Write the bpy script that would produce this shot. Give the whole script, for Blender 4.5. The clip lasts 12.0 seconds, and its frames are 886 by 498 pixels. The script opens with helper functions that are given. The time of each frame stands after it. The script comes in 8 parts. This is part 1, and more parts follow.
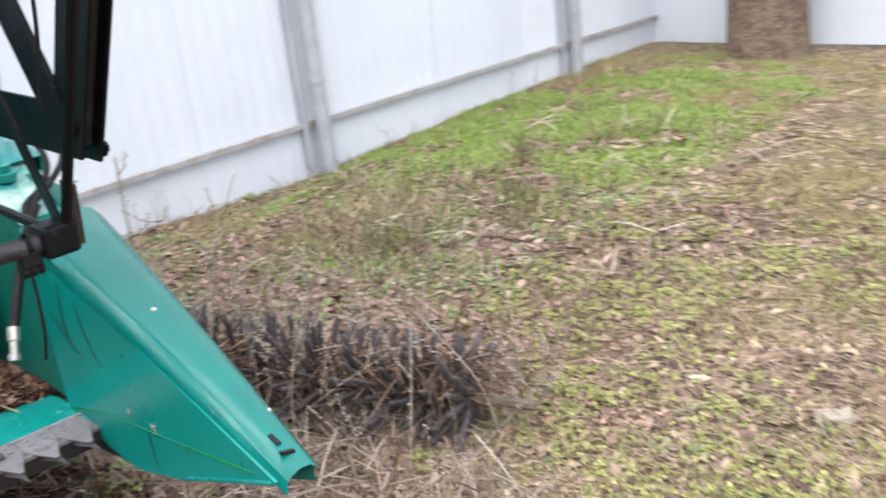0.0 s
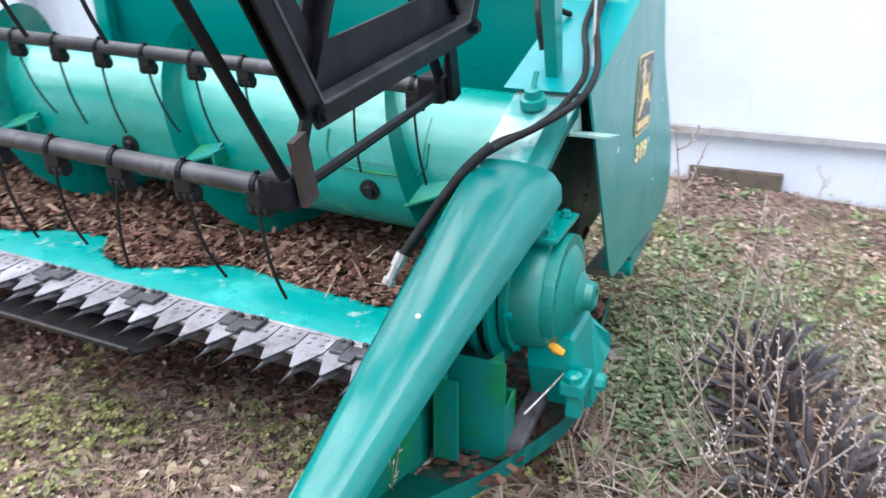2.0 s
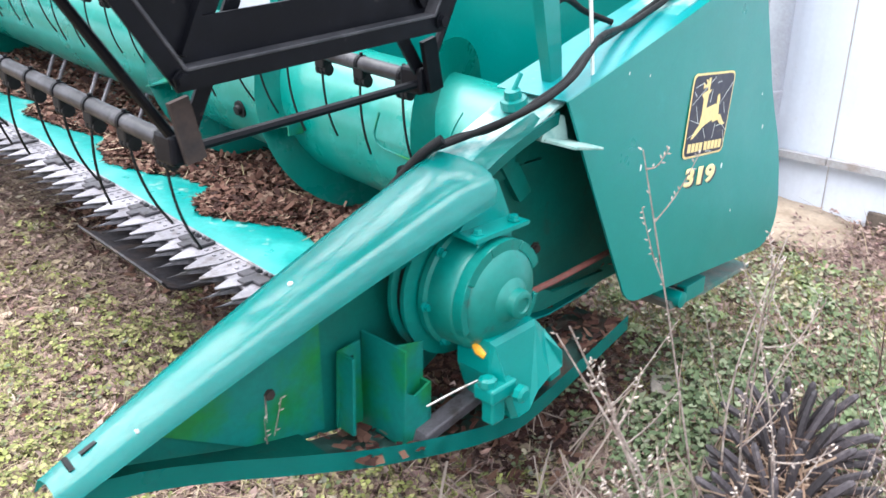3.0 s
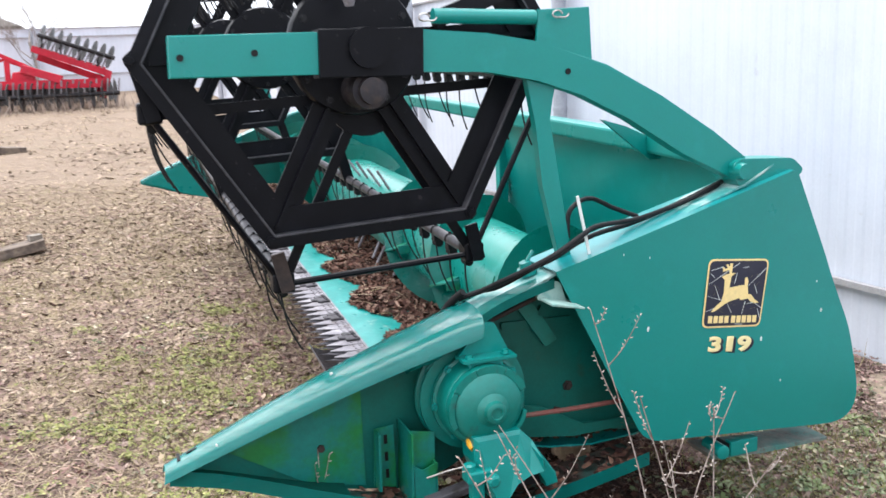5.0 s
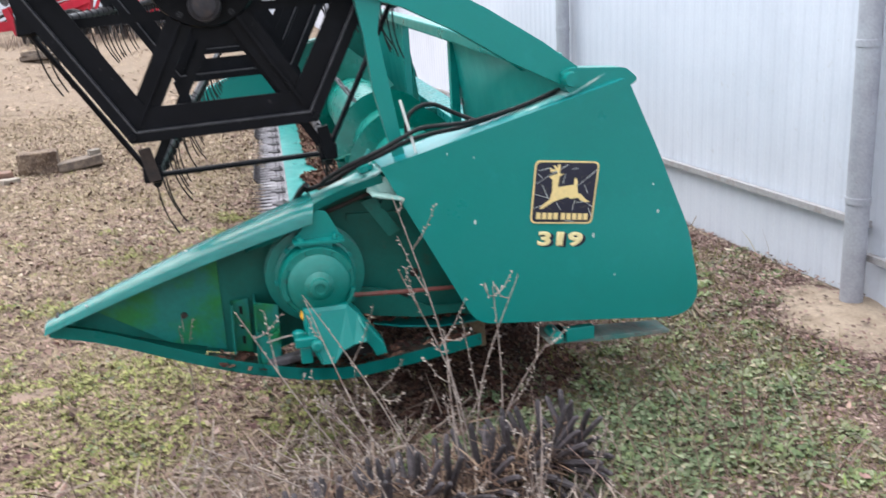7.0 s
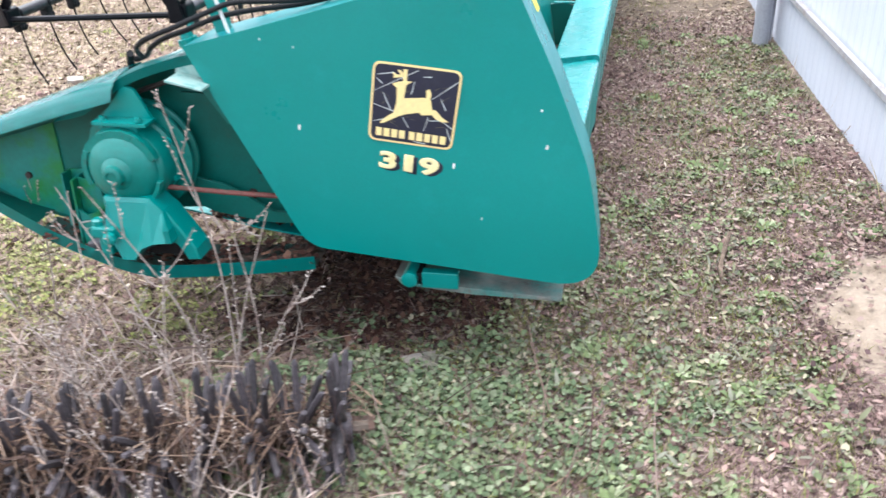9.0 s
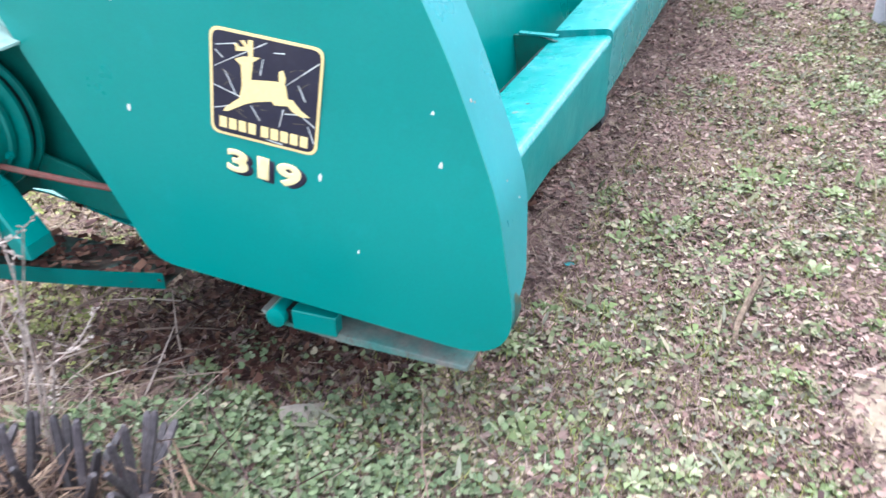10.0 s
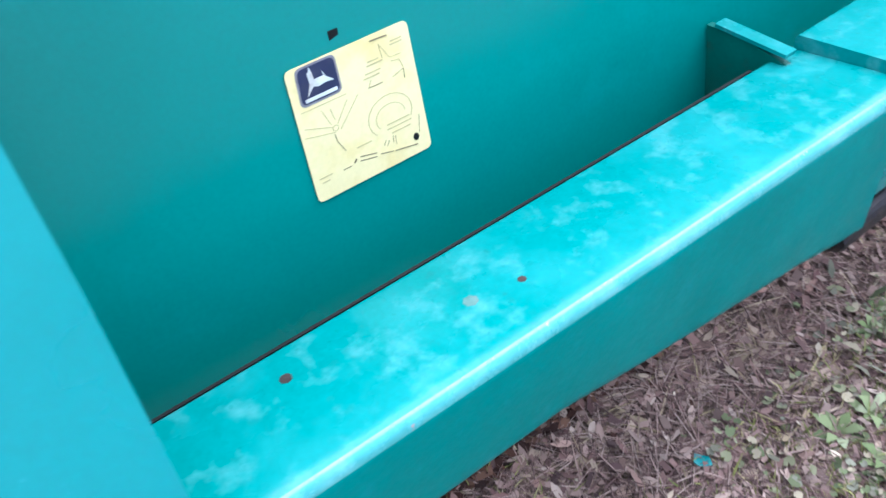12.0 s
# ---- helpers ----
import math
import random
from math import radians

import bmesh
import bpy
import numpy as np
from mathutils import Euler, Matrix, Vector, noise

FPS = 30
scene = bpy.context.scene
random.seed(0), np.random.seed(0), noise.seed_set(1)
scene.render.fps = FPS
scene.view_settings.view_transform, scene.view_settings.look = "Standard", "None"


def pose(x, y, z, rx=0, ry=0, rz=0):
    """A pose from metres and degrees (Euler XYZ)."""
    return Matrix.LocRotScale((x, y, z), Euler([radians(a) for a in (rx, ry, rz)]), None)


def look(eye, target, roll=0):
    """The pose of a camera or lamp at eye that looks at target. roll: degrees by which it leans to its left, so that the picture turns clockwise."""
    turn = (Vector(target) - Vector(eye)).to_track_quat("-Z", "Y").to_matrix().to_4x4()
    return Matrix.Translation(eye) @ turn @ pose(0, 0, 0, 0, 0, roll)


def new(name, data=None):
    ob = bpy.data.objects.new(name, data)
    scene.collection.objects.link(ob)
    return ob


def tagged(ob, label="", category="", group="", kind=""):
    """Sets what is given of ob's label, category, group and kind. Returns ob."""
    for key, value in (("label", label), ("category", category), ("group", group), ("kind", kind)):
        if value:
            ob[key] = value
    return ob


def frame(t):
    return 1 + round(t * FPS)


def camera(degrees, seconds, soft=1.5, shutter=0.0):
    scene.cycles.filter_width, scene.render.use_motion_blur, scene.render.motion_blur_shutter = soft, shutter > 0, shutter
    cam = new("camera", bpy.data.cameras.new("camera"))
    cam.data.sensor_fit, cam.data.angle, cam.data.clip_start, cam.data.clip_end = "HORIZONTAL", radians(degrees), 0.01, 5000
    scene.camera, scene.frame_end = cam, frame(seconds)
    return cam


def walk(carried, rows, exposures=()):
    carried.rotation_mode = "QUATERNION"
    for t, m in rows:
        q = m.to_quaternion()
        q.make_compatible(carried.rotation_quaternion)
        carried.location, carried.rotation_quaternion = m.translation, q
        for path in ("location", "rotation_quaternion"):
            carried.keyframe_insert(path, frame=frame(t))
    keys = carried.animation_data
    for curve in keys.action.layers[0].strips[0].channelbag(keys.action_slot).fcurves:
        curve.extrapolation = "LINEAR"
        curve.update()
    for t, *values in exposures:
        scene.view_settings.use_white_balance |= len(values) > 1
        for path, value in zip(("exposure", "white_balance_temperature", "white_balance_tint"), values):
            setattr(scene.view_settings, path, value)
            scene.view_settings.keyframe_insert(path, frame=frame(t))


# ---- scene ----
cam = camera(52.6, 12.0, soft=1.5, shutter=0.35)
PATH = [
    (0, (-2.104, 0.906, 1.498), (-0.771, -0.409, 0.797), -6.8),
    (0.5, (-2.069, 0.514, 1.524), (-0.394, -0.299, 0.796), -6.6),
    (1, (-2.046, 0.031, 1.496), (-0.211, -0.1, 0.71), -5.7),
    (1.5, (-1.885, -0.24, 1.475), (-0.085, 0.093, 0.668), -3.1),
    (2, (-1.654, -0.482, 1.519), (0.015, 0.263, 0.708), -1.4),
    (2.5, (-1.483, -0.84, 1.486), (-0.017, 0.245, 0.665), -0.5),
    (3, (-1.289, -1.115, 1.494), (0.027, 0.165, 0.701), 0.0),
    (3.2, (-1.189, -1.2, 1.496), (0.067, 0.155, 0.73), -0.3),
    (4.8, (-0.916, -2.181, 1.623), (-0.204, -0.361, 1.198), -2.7),
    (5, (-0.941, -2.292, 1.633), (-0.272, -0.45, 1.232), -2.6),
    (5.5, (-0.866, -2.583, 1.647), (-0.341, -0.682, 1.318), -2.8),
    (6, (-0.687, -2.926, 1.645), (-0.314, -0.991, 1.304), -4.4),
    (6.5, (-0.486, -2.963, 1.567), (-0.104, -1.047, 1.141), -4.7),
    (7, (-0.182, -2.914, 1.558), (0.218, -1.031, 1.018), -3.3),
    (7.2, (-0.055, -2.914, 1.547), (0.299, -1.034, 0.963), -3.3),
    (8.8, (1.229, -2.396, 1.649), (0.942, -0.631, 0.753), -1.7),
    (9, (1.423, -2.263, 1.636), (1.063, -0.521, 0.722), -1.9),
    (9.5, (1.695, -1.873, 1.577), (1.191, -0.202, 0.6), -1.4),
    (10, (1.798, -1.427, 1.486), (1.185, 0.188, 0.478), -0.8),
    (10.5, (1.901, -0.9, 1.447), (1.114, 0.553, 0.32), -2.5),
    (11, (1.887, -0.497, 1.417), (0.945, 0.767, 0.185), -2.0),
    (11.5, (1.775, -0.119, 1.418), (0.742, 0.94, 0.073), -2.6),
    (12, (1.753, 0.157, 1.376), (0.576, 0.981, -0.015), -5.6),
]
EXPOSE = [(0, 2.05, 6500, 10), (0.5, 2.0, 6300, 10), (1.5, 2.3, 6000, 10), (2, 2.4, 6000, 10), (3, 2.7, 6200, 11), (5, 2.22, 6350, 12), (5.5, 1.95, 6350, 12), (6, 1.82, 6400, 12), (7.2, 2.08, 6300, 11), (9, 2.6, 6050, 12), (9.5, 2.88, 5950, 12), (10, 2.95, 5850, 13), (10.5, 3.05, 5800, 14), (11, 3.08, 5700, 13), (11.5, 2.75, 5500, 15), (12, 2.65, 5500, 15)]
walk(cam, [(t, look(eye, target, roll)) for t, eye, target, roll in PATH], EXPOSE)

# ---- sky and sun: an overcast day ----
world = bpy.data.worlds.new("overcast_sky")
scene.world = world
world.use_nodes = True
wn, wl = world.node_tree.nodes, world.node_tree.links
wn.clear()
sky = wn.new("ShaderNodeTexSky")
sky.sky_type, sky.sun_disc = "NISHITA", False
sky.sun_elevation, sky.sun_rotation = radians(69), radians(328)
sky.dust_density, sky.air_density, sky.ozone_density = 6.0, 1.0, 1.0
cloud = wn.new("ShaderNodeMix")
cloud.data_type = "RGBA"
cloud.inputs[0].default_value = 0.94
cloud.inputs[7].default_value = (9.1, 9.6, 10.3, 1)
back = wn.new("ShaderNodeBackground")
back.inputs["Strength"].default_value = 0.05
wout = wn.new("ShaderNodeOutputWorld")
wl.new(sky.outputs[0], cloud.inputs[6])
wl.new(cloud.outputs[2], back.inputs[0])
wl.new(back.outputs[0], wout.inputs[0])
sun = new("sun", bpy.data.lights.new("sun", "SUN"))
sun.data.energy, sun.data.angle, sun.data.color = 1.5, radians(80), (1.0, 0.985, 0.96)
sun.matrix_world = look((-2.0, 3.2, 9.6), (0, 0, 0))


# ---- materials ----
def material(name, base, rough=0.6, metal=0.0, var=(), grain=(), bump=(), coat=0.0, random_value=0.0, island=0.0, spots=(), spec=0.5):
    """var: (scale, other colour, low, high) blotches; grain: (scale, amount) fine value noise; bump: (scale, strength, distance);
    spots: (scale, colour, threshold) sharp chips; random_value / island: brightness spread per object or per mesh island."""
    m = bpy.data.materials.new(name)
    m.use_nodes = True
    n, l = m.node_tree.nodes, m.node_tree.links
    b = n["Principled BSDF"]
    b.inputs["Roughness"].default_value, b.inputs["Metallic"].default_value = rough, metal
    b.inputs["Coat Weight"].default_value = coat
    b.inputs["Specular IOR Level"].default_value = spec
    b.inputs["Coat Roughness"].default_value = 0.22
    coord = n.new("ShaderNodeNewGeometry").outputs["Position"]
    rgb = n.new("ShaderNodeRGB")
    rgb.outputs[0].default_value = (*base, 1)
    col = rgb.outputs[0]

    def tex(scale, detail=4, rough_=0.6):
        t = n.new("ShaderNodeTexNoise")
        t.inputs["Scale"].default_value, t.inputs["Detail"].default_value, t.inputs["Roughness"].default_value = scale, detail, rough_
        l.new(coord, t.inputs["Vector"])
        return t.outputs["Fac"]

    def blend(fac, a, other, kind="MIX"):
        x = n.new("ShaderNodeMix")
        x.data_type, x.blend_type = "RGBA", kind
        if isinstance(fac, float):
            x.inputs[0].default_value = fac
        else:
            l.new(fac, x.inputs[0])
        l.new(a, x.inputs[6])
        if isinstance(other, tuple):
            x.inputs[7].default_value = (*other, 1)
        else:
            l.new(other, x.inputs[7])
        return x.outputs[2]

    def ramp(fac, low, high, to0=0.0, to1=1.0):
        r = n.new("ShaderNodeMapRange")
        r.inputs[1].default_value, r.inputs[2].default_value = low, high
        r.inputs[3].default_value, r.inputs[4].default_value = to0, to1
        l.new(fac, r.inputs[0])
        return r.outputs[0]

    for scale, other, low, high in var:
        col = blend(ramp(tex(scale), low, high), col, other)
    for scale, other, thr in spots:
        col = blend(ramp(tex(scale, 5, 0.65), thr, thr + 0.015), col, other)
    if grain:
        col = blend(1.0, col, ramp(tex(grain[0], 3), 0.2, 0.8, 1 - grain[1], 1 + grain[1]), "MULTIPLY")
    if random_value:
        o = n.new("ShaderNodeObjectInfo")
        col = blend(1.0, col, ramp(o.outputs["Random"], 0, 1, 1 - random_value, 1 + random_value), "MULTIPLY")
    if island:
        g = n.new("ShaderNodeNewGeometry")
        col = blend(1.0, col, ramp(g.outputs["Random Per Island"], 0, 1, 1 - island, 1 + island), "MULTIPLY")
    l.new(col, b.inputs["Base Color"])
    if rough < 0.7 and var:
        l.new(ramp(tex(var[0][0] * 1.7), 0.3, 0.7, rough * 0.85, min(1.0, rough * 1.35)), b.inputs["Roughness"])
    h = None
    for scale, strength, dist in bump:
        k = n.new("ShaderNodeBump")
        k.inputs["Strength"].default_value, k.inputs["Distance"].default_value = strength, dist
        l.new(tex(scale, 5), k.inputs["Height"])
        if h:
            l.new(h, k.inputs["Normal"])
        h = k.outputs[0]
    if h:
        l.new(h, b.inputs["Normal"])
    return m


def many(name, colours, rough=0.9, translucent=0.0, spread=0.25, patch=None):
    """A material for litter and plants: each mesh island takes one of the colours. patch: (scale, colour list) swaps the palette in blotches."""
    m = bpy.data.materials.new(name)
    m.use_nodes = True
    n, l = m.node_tree.nodes, m.node_tree.links
    b = n["Principled BSDF"]
    b.inputs["Roughness"].default_value = rough
    b.inputs["Specular IOR Level"].default_value = 0.25
    g = n.new("ShaderNodeNewGeometry")

    def palette(cols):
        r = n.new("ShaderNodeValToRGB")
        r.color_ramp.interpolation = "CONSTANT"
        e = r.color_ramp.elements
        while len(e) < len(cols):
            e.new(0.5)
        for i, c in enumerate(cols):
            e[i].position, e[i].color = i / len(cols), (*c, 1)
        l.new(g.outputs["Random Per Island"], r.inputs[0])
        return r.outputs[0]
    col = palette(colours)
    w = n.new("ShaderNodeTexWhiteNoise")
    w.noise_dimensions = "1D"
    l.new(g.outputs["Random Per Island"], w.inputs["W"])
    r = n.new("ShaderNodeMapRange")
    r.inputs[3].default_value, r.inputs[4].default_value = 1 - spread, 1 + spread
    l.new(w.outputs["Value"], r.inputs[0])
    x = n.new("ShaderNodeMix")
    x.data_type, x.blend_type = "RGBA", "MULTIPLY"
    x.inputs[0].default_value = 1
    l.new(col, x.inputs[6])
    l.new(r.outputs[0], x.inputs[7])
    l.new(x.outputs[2], b.inputs["Base Color"])
    return m


TEAL = (0.001, 0.205, 0.182)
GREEN = material("teal_green_paint", TEAL, 0.3, 0, [(2.2, (0.001, 0.185, 0.162), 0.45, 0.7), (9, (0.004, 0.225, 0.205), 0.58, 0.8)], (160, 0.06),
                 [(5, 0.05, 0.03), (90, 0.06, 0.002)], coat=0.2, spots=[(26, (0.10, 0.26, 0.25), 0.76)], spec=0.4)
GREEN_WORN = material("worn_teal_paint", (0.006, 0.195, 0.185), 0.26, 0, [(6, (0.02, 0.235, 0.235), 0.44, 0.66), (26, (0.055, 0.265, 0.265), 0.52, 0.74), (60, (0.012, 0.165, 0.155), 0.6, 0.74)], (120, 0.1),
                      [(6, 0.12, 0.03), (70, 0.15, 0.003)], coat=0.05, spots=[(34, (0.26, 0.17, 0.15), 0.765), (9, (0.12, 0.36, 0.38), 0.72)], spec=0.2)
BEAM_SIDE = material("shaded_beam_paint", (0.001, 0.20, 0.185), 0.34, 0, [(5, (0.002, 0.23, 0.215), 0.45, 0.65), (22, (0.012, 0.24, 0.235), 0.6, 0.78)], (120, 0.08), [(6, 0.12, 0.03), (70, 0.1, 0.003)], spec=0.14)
BEAM_EDGE = material("rubbed_corner_highlight", (0.05, 0.29, 0.29), 0.24, 0, [(20, (0.10, 0.34, 0.34), 0.46, 0.66), (44, (0.34, 0.22, 0.21), 0.67, 0.71)], (90, 0.1), [(9, 0.12, 0.02)], coat=0.5)
COVER = material("sun_faded_teal_paint", (0.002, 0.265, 0.245), 0.2, 0, [(2, (0.002, 0.225, 0.205), 0.42, 0.64), (13, (0.006, 0.27, 0.25), 0.56, 0.76)], (160, 0.05), [(3, 0.03, 0.02), (90, 0.06, 0.002)], coat=0.8, spots=[(24, (0.15, 0.33, 0.31), 0.75), (40, (0.03, 0.05, 0.045), 0.79)])
LIP = material("chalky_worn_lip", (0.03, 0.25, 0.235), 0.4, 0, [(8, (0.42, 0.52, 0.50), 0.46, 0.62)], (120, 0.1), [(40, 0.1, 0.003)])
DIRTY = material("dirty_shelf_paint", (0.05, 0.12, 0.105), 0.7, 0, [(7, (0.10, 0.075, 0.06), 0.45, 0.6)], (80, 0.2), [(40, 0.2, 0.004)])
LUG = material("chalky_pale_paint", (0.26, 0.40, 0.36), 0.6, 0, [(30, (0.12, 0.28, 0.25), 0.5, 0.66)], (120, 0.1))
# teal with the recess's shade put into it, plus blotches of grime
SHADED_TEAL = material("shade_darkened_teal", (0.001, 0.115, 0.092), 0.45, 0, [(4, (0.002, 0.09, 0.07), 0.42, 0.62), (18, (0.018, 0.075, 0.055), 0.6, 0.75)], (120, 0.12), [(5, 0.05, 0.03), (60, 0.1, 0.002)], spec=0.35)
RIM_PAINT = material("rim_paint", (0.001, 0.20, 0.205), 0.3, 0, [(2.5, (0.001, 0.225, 0.235), 0.42, 0.66), (30, (0.03, 0.26, 0.27), 0.66, 0.74)], (120, 0.05), [(5, 0.06, 0.03)], coat=0.2)
GREEN_DECK = material("deck_paint", (0.003, 0.24, 0.22), 0.3, 0, [(5, (0.05, 0.36, 0.33), 0.5, 0.7), (16, (0.30, 0.42, 0.38), 0.62, 0.72)], (60, 0.15),
                      [(30, 0.1, 0.003)], coat=0.2)
SKID = material("rubbed_skid_paint", (0.05, 0.17, 0.15), 0.6, 0, [(6, (0.17, 0.165, 0.145), 0.40, 0.58), (30, (0.10, 0.085, 0.07), 0.58, 0.7)], (90, 0.2), [(50, 0.2, 0.003)])
WORN_SCRAP = material("teal_flake", (0.002, 0.2, 0.21), 0.5, 0, [(60, (0.1, 0.3, 0.3), 0.5, 0.7)], (90, 0.1))
SCUFF = material("scuffed_paint", (0.03, 0.22, 0.20), 0.55, 0, [(14, (0.15, 0.19, 0.13), 0.46, 0.60), (50, (0.16, 0.13, 0.09), 0.58, 0.68)], (120, 0.2), [(60, 0.2, 0.003)])
MOSS = material("mossy_green_paint", (0.001, 0.15, 0.125), 0.45, 0, [(7, (0.004, 0.155, 0.035), 0.44, 0.62)], (70, 0.15), [(60, 0.1, 0.003)])
BLACK = material("black_paint", (0.0032, 0.0034, 0.0052), 0.38, 0, [(8, (0.006, 0.0064, 0.0095), 0.5, 0.7), (30, (0.022, 0.020, 0.022), 0.66, 0.72)], (140, 0.25), [(50, 0.1, 0.003)], spec=0.14)
EDGE_WORN = material("rubbed_black_edge", (0.03, 0.03, 0.036), 0.45, 0.2, [(16, (0.07, 0.068, 0.075), 0.45, 0.7)], (60, 0.25))
BAT_TUBE = material("dusty_black_tube", (0.017, 0.016, 0.020), 0.36, 0.1, [(14, (0.05, 0.047, 0.054), 0.45, 0.68), (50, (0.012, 0.012, 0.014), 0.5, 0.65)], (120, 0.25))
AUGER_PAINT = material("auger_paint", (0.001, 0.20, 0.165), 0.27, 0, [(3, (0.001, 0.17, 0.135), 0.45, 0.7), (11, (0.02, 0.23, 0.195), 0.55, 0.72)], (60, 0.08), coat=0.3)
# the shade round the gearbox is put into this darker teal
SHADED_GEAR_TEAL = material("shade_darkened_gear_teal", (0.001, 0.165, 0.138), 0.34, 0, [(7, (0.002, 0.13, 0.105), 0.45, 0.68), (22, (0.02, 0.10, 0.085), 0.62, 0.74)], (70, 0.12))
BLACK_WORN = material("worn_black_tube", (0.004, 0.004, 0.0055), 0.28, 0.1, [(18, (0.016, 0.015, 0.02), 0.54, 0.7)], (180, 0.25), [(70, 0.12, 0.002)], spec=0.35)
RUBBER = material("black_rubber", (0.006, 0.006, 0.007), 0.55, 0, [(30, (0.018, 0.016, 0.015), 0.64, 0.76)], (90, 0.2), [(120, 0.2, 0.002)], spec=0.25)
GUARD_STEEL = material("worn_guard_steel", (0.085, 0.078, 0.088), 0.5, 0.4, [(25, (0.04, 0.035, 0.035), 0.5, 0.66)], (150, 0.25), [(80, 0.25, 0.002)], random_value=0.3)
SPIKE_STEEL = material("grey_guard_steel", (0.14, 0.13, 0.145), 0.5, 0.4, [(25, (0.07, 0.06, 0.06), 0.5, 0.66)], (150, 0.25), [(80, 0.25, 0.002)], random_value=0.35)
STEEL = material("grey_bare_steel", (0.22, 0.205, 0.225), 0.55, 0.3, [(25, (0.14, 0.12, 0.12), 0.54, 0.68), (7, (0.36, 0.34, 0.36), 0.5, 0.7)], (150, 0.25), [(80, 0.25, 0.002)], random_value=0.2)
DARK_STEEL = material("dark_oily_steel", (0.018, 0.016, 0.02), 0.5, 0.3, [(20, (0.045, 0.03, 0.025), 0.5, 0.7)], (100, 0.3), [(70, 0.3, 0.003)])
RUST = material("rusty_steel", (0.038, 0.024, 0.02), 0.8, 0.1, [(18, (0.02, 0.015, 0.015), 0.45, 0.65)], (90, 0.3), [(60, 0.4, 0.004)])
RED_BAR = material("faded_red_rod", (0.16, 0.05, 0.04), 0.65, 0, [(30, (0.10, 0.06, 0.045), 0.5, 0.7)], (90, 0.2))
YELLOW = material("orange_yellow_paint", (0.75, 0.36, 0.02), 0.5, 0, [(40, (0.5, 0.22, 0.02), 0.55, 0.7)], (120, 0.1))
DECAL_BLACK = material("decal_black", (0.012, 0.013, 0.03), 0.35, 0, [(14, (0.02, 0.02, 0.035), 0.5, 0.7)], (80, 0.2))
DECAL_GOLD = material("decal_gold", (0.80, 0.62, 0.27), 0.45, 0, [(30, (0.72, 0.56, 0.26), 0.5, 0.7)], (150, 0.08))
DECAL_CREAM = material("decal_cream", (0.80, 0.69, 0.36), 0.45, 0, [(12, (0.74, 0.60, 0.25), 0.5, 0.7)], (150, 0.05))
DECAL_NAVY = material("decal_navy", (0.015, 0.018, 0.06), 0.4, 0, [(40, (0.03, 0.03, 0.07), 0.5, 0.7)], (100, 0.1))
INK = material("printed_ink", (0.16, 0.13, 0.07), 0.6, 0, [(60, (0.24, 0.19, 0.1), 0.5, 0.7)], (100, 0.1))
CHIP = material("pale_paint_chip", (0.62, 0.66, 0.64), 0.6, 0, [(40, (0.45, 0.42, 0.38), 0.5, 0.7)], (90, 0.1))
FITTING = material("zinc_fitting", (0.45, 0.43, 0.42), 0.4, 0.8, [(60, (0.25, 0.2, 0.17), 0.5, 0.7)], (120, 0.2))
WHITE_STRIP = material("white_plastic", (0.72, 0.74, 0.72), 0.5, 0, [(20, (0.55, 0.56, 0.52), 0.5, 0.7)], (100, 0.05))
FENCE_SHEET = material("white_profiled_sheet", (0.58, 0.605, 0.675), 0.4, 0, [(1.3, (0.53, 0.555, 0.625), 0.45, 0.7), (14, (0.48, 0.48, 0.50), 0.66, 0.8)], (60, 0.04), [(4, 0.06, 0.02)], random_value=0.03)
PIPE = material("grey_painted_pipe", (0.36, 0.37, 0.41), 0.5, 0.1, [(6, (0.29, 0.29, 0.33), 0.45, 0.7), (40, (0.22, 0.16, 0.13), 0.68, 0.75)], (90, 0.15), [(40, 0.1, 0.003)])
RAIL = material("grey_fence_rail", (0.33, 0.32, 0.33), 0.6, 0.1, [(8, (0.24, 0.20, 0.18), 0.5, 0.7)], (90, 0.2), [(40, 0.1, 0.003)])
BARK = material("rough_bark", (0.17, 0.12, 0.085), 0.95, 0, [(9, (0.09, 0.06, 0.045), 0.45, 0.6), (30, (0.25, 0.19, 0.14), 0.55, 0.7)], (60, 0.4), [(25, 0.9, 0.03)])
WOOD = material("weathered_wood", (0.32, 0.22, 0.13), 0.9, 0, [(16, (0.20, 0.13, 0.08), 0.45, 0.65)], (90, 0.25), [(60, 0.4, 0.004)], random_value=0.25)
OLD_WOOD = material("grey_weathered_wood", (0.13, 0.10, 0.078), 0.95, 0, [(16, (0.075, 0.058, 0.05), 0.45, 0.65)], (90, 0.3), [(60, 0.4, 0.004)], random_value=0.25)
TAN_BRICK = material("dusty_tan_brick", (0.21, 0.145, 0.11), 0.95, 0, [(20, (0.15, 0.11, 0.085), 0.45, 0.65)], (90, 0.2), [(50, 0.5, 0.006)])
BRICK = material("old_brick", (0.17, 0.10, 0.075), 0.95, 0, [(20, (0.12, 0.085, 0.07), 0.45, 0.65)], (90, 0.25), [(50, 0.5, 0.006)], random_value=0.25)
STONE = material("pale_stone", (0.27, 0.235, 0.20), 0.95, 0, [(14, (0.20, 0.17, 0.14), 0.45, 0.65)], (70, 0.25), [(40, 0.5, 0.006)], random_value=0.25)
# bark made paler to carry the haze over the far trees
GREY_BARK = material("haze_paled_grey_bark", (0.25, 0.22, 0.20), 0.95, 0, [(4, (0.18, 0.155, 0.14), 0.45, 0.65)], (30, 0.2))
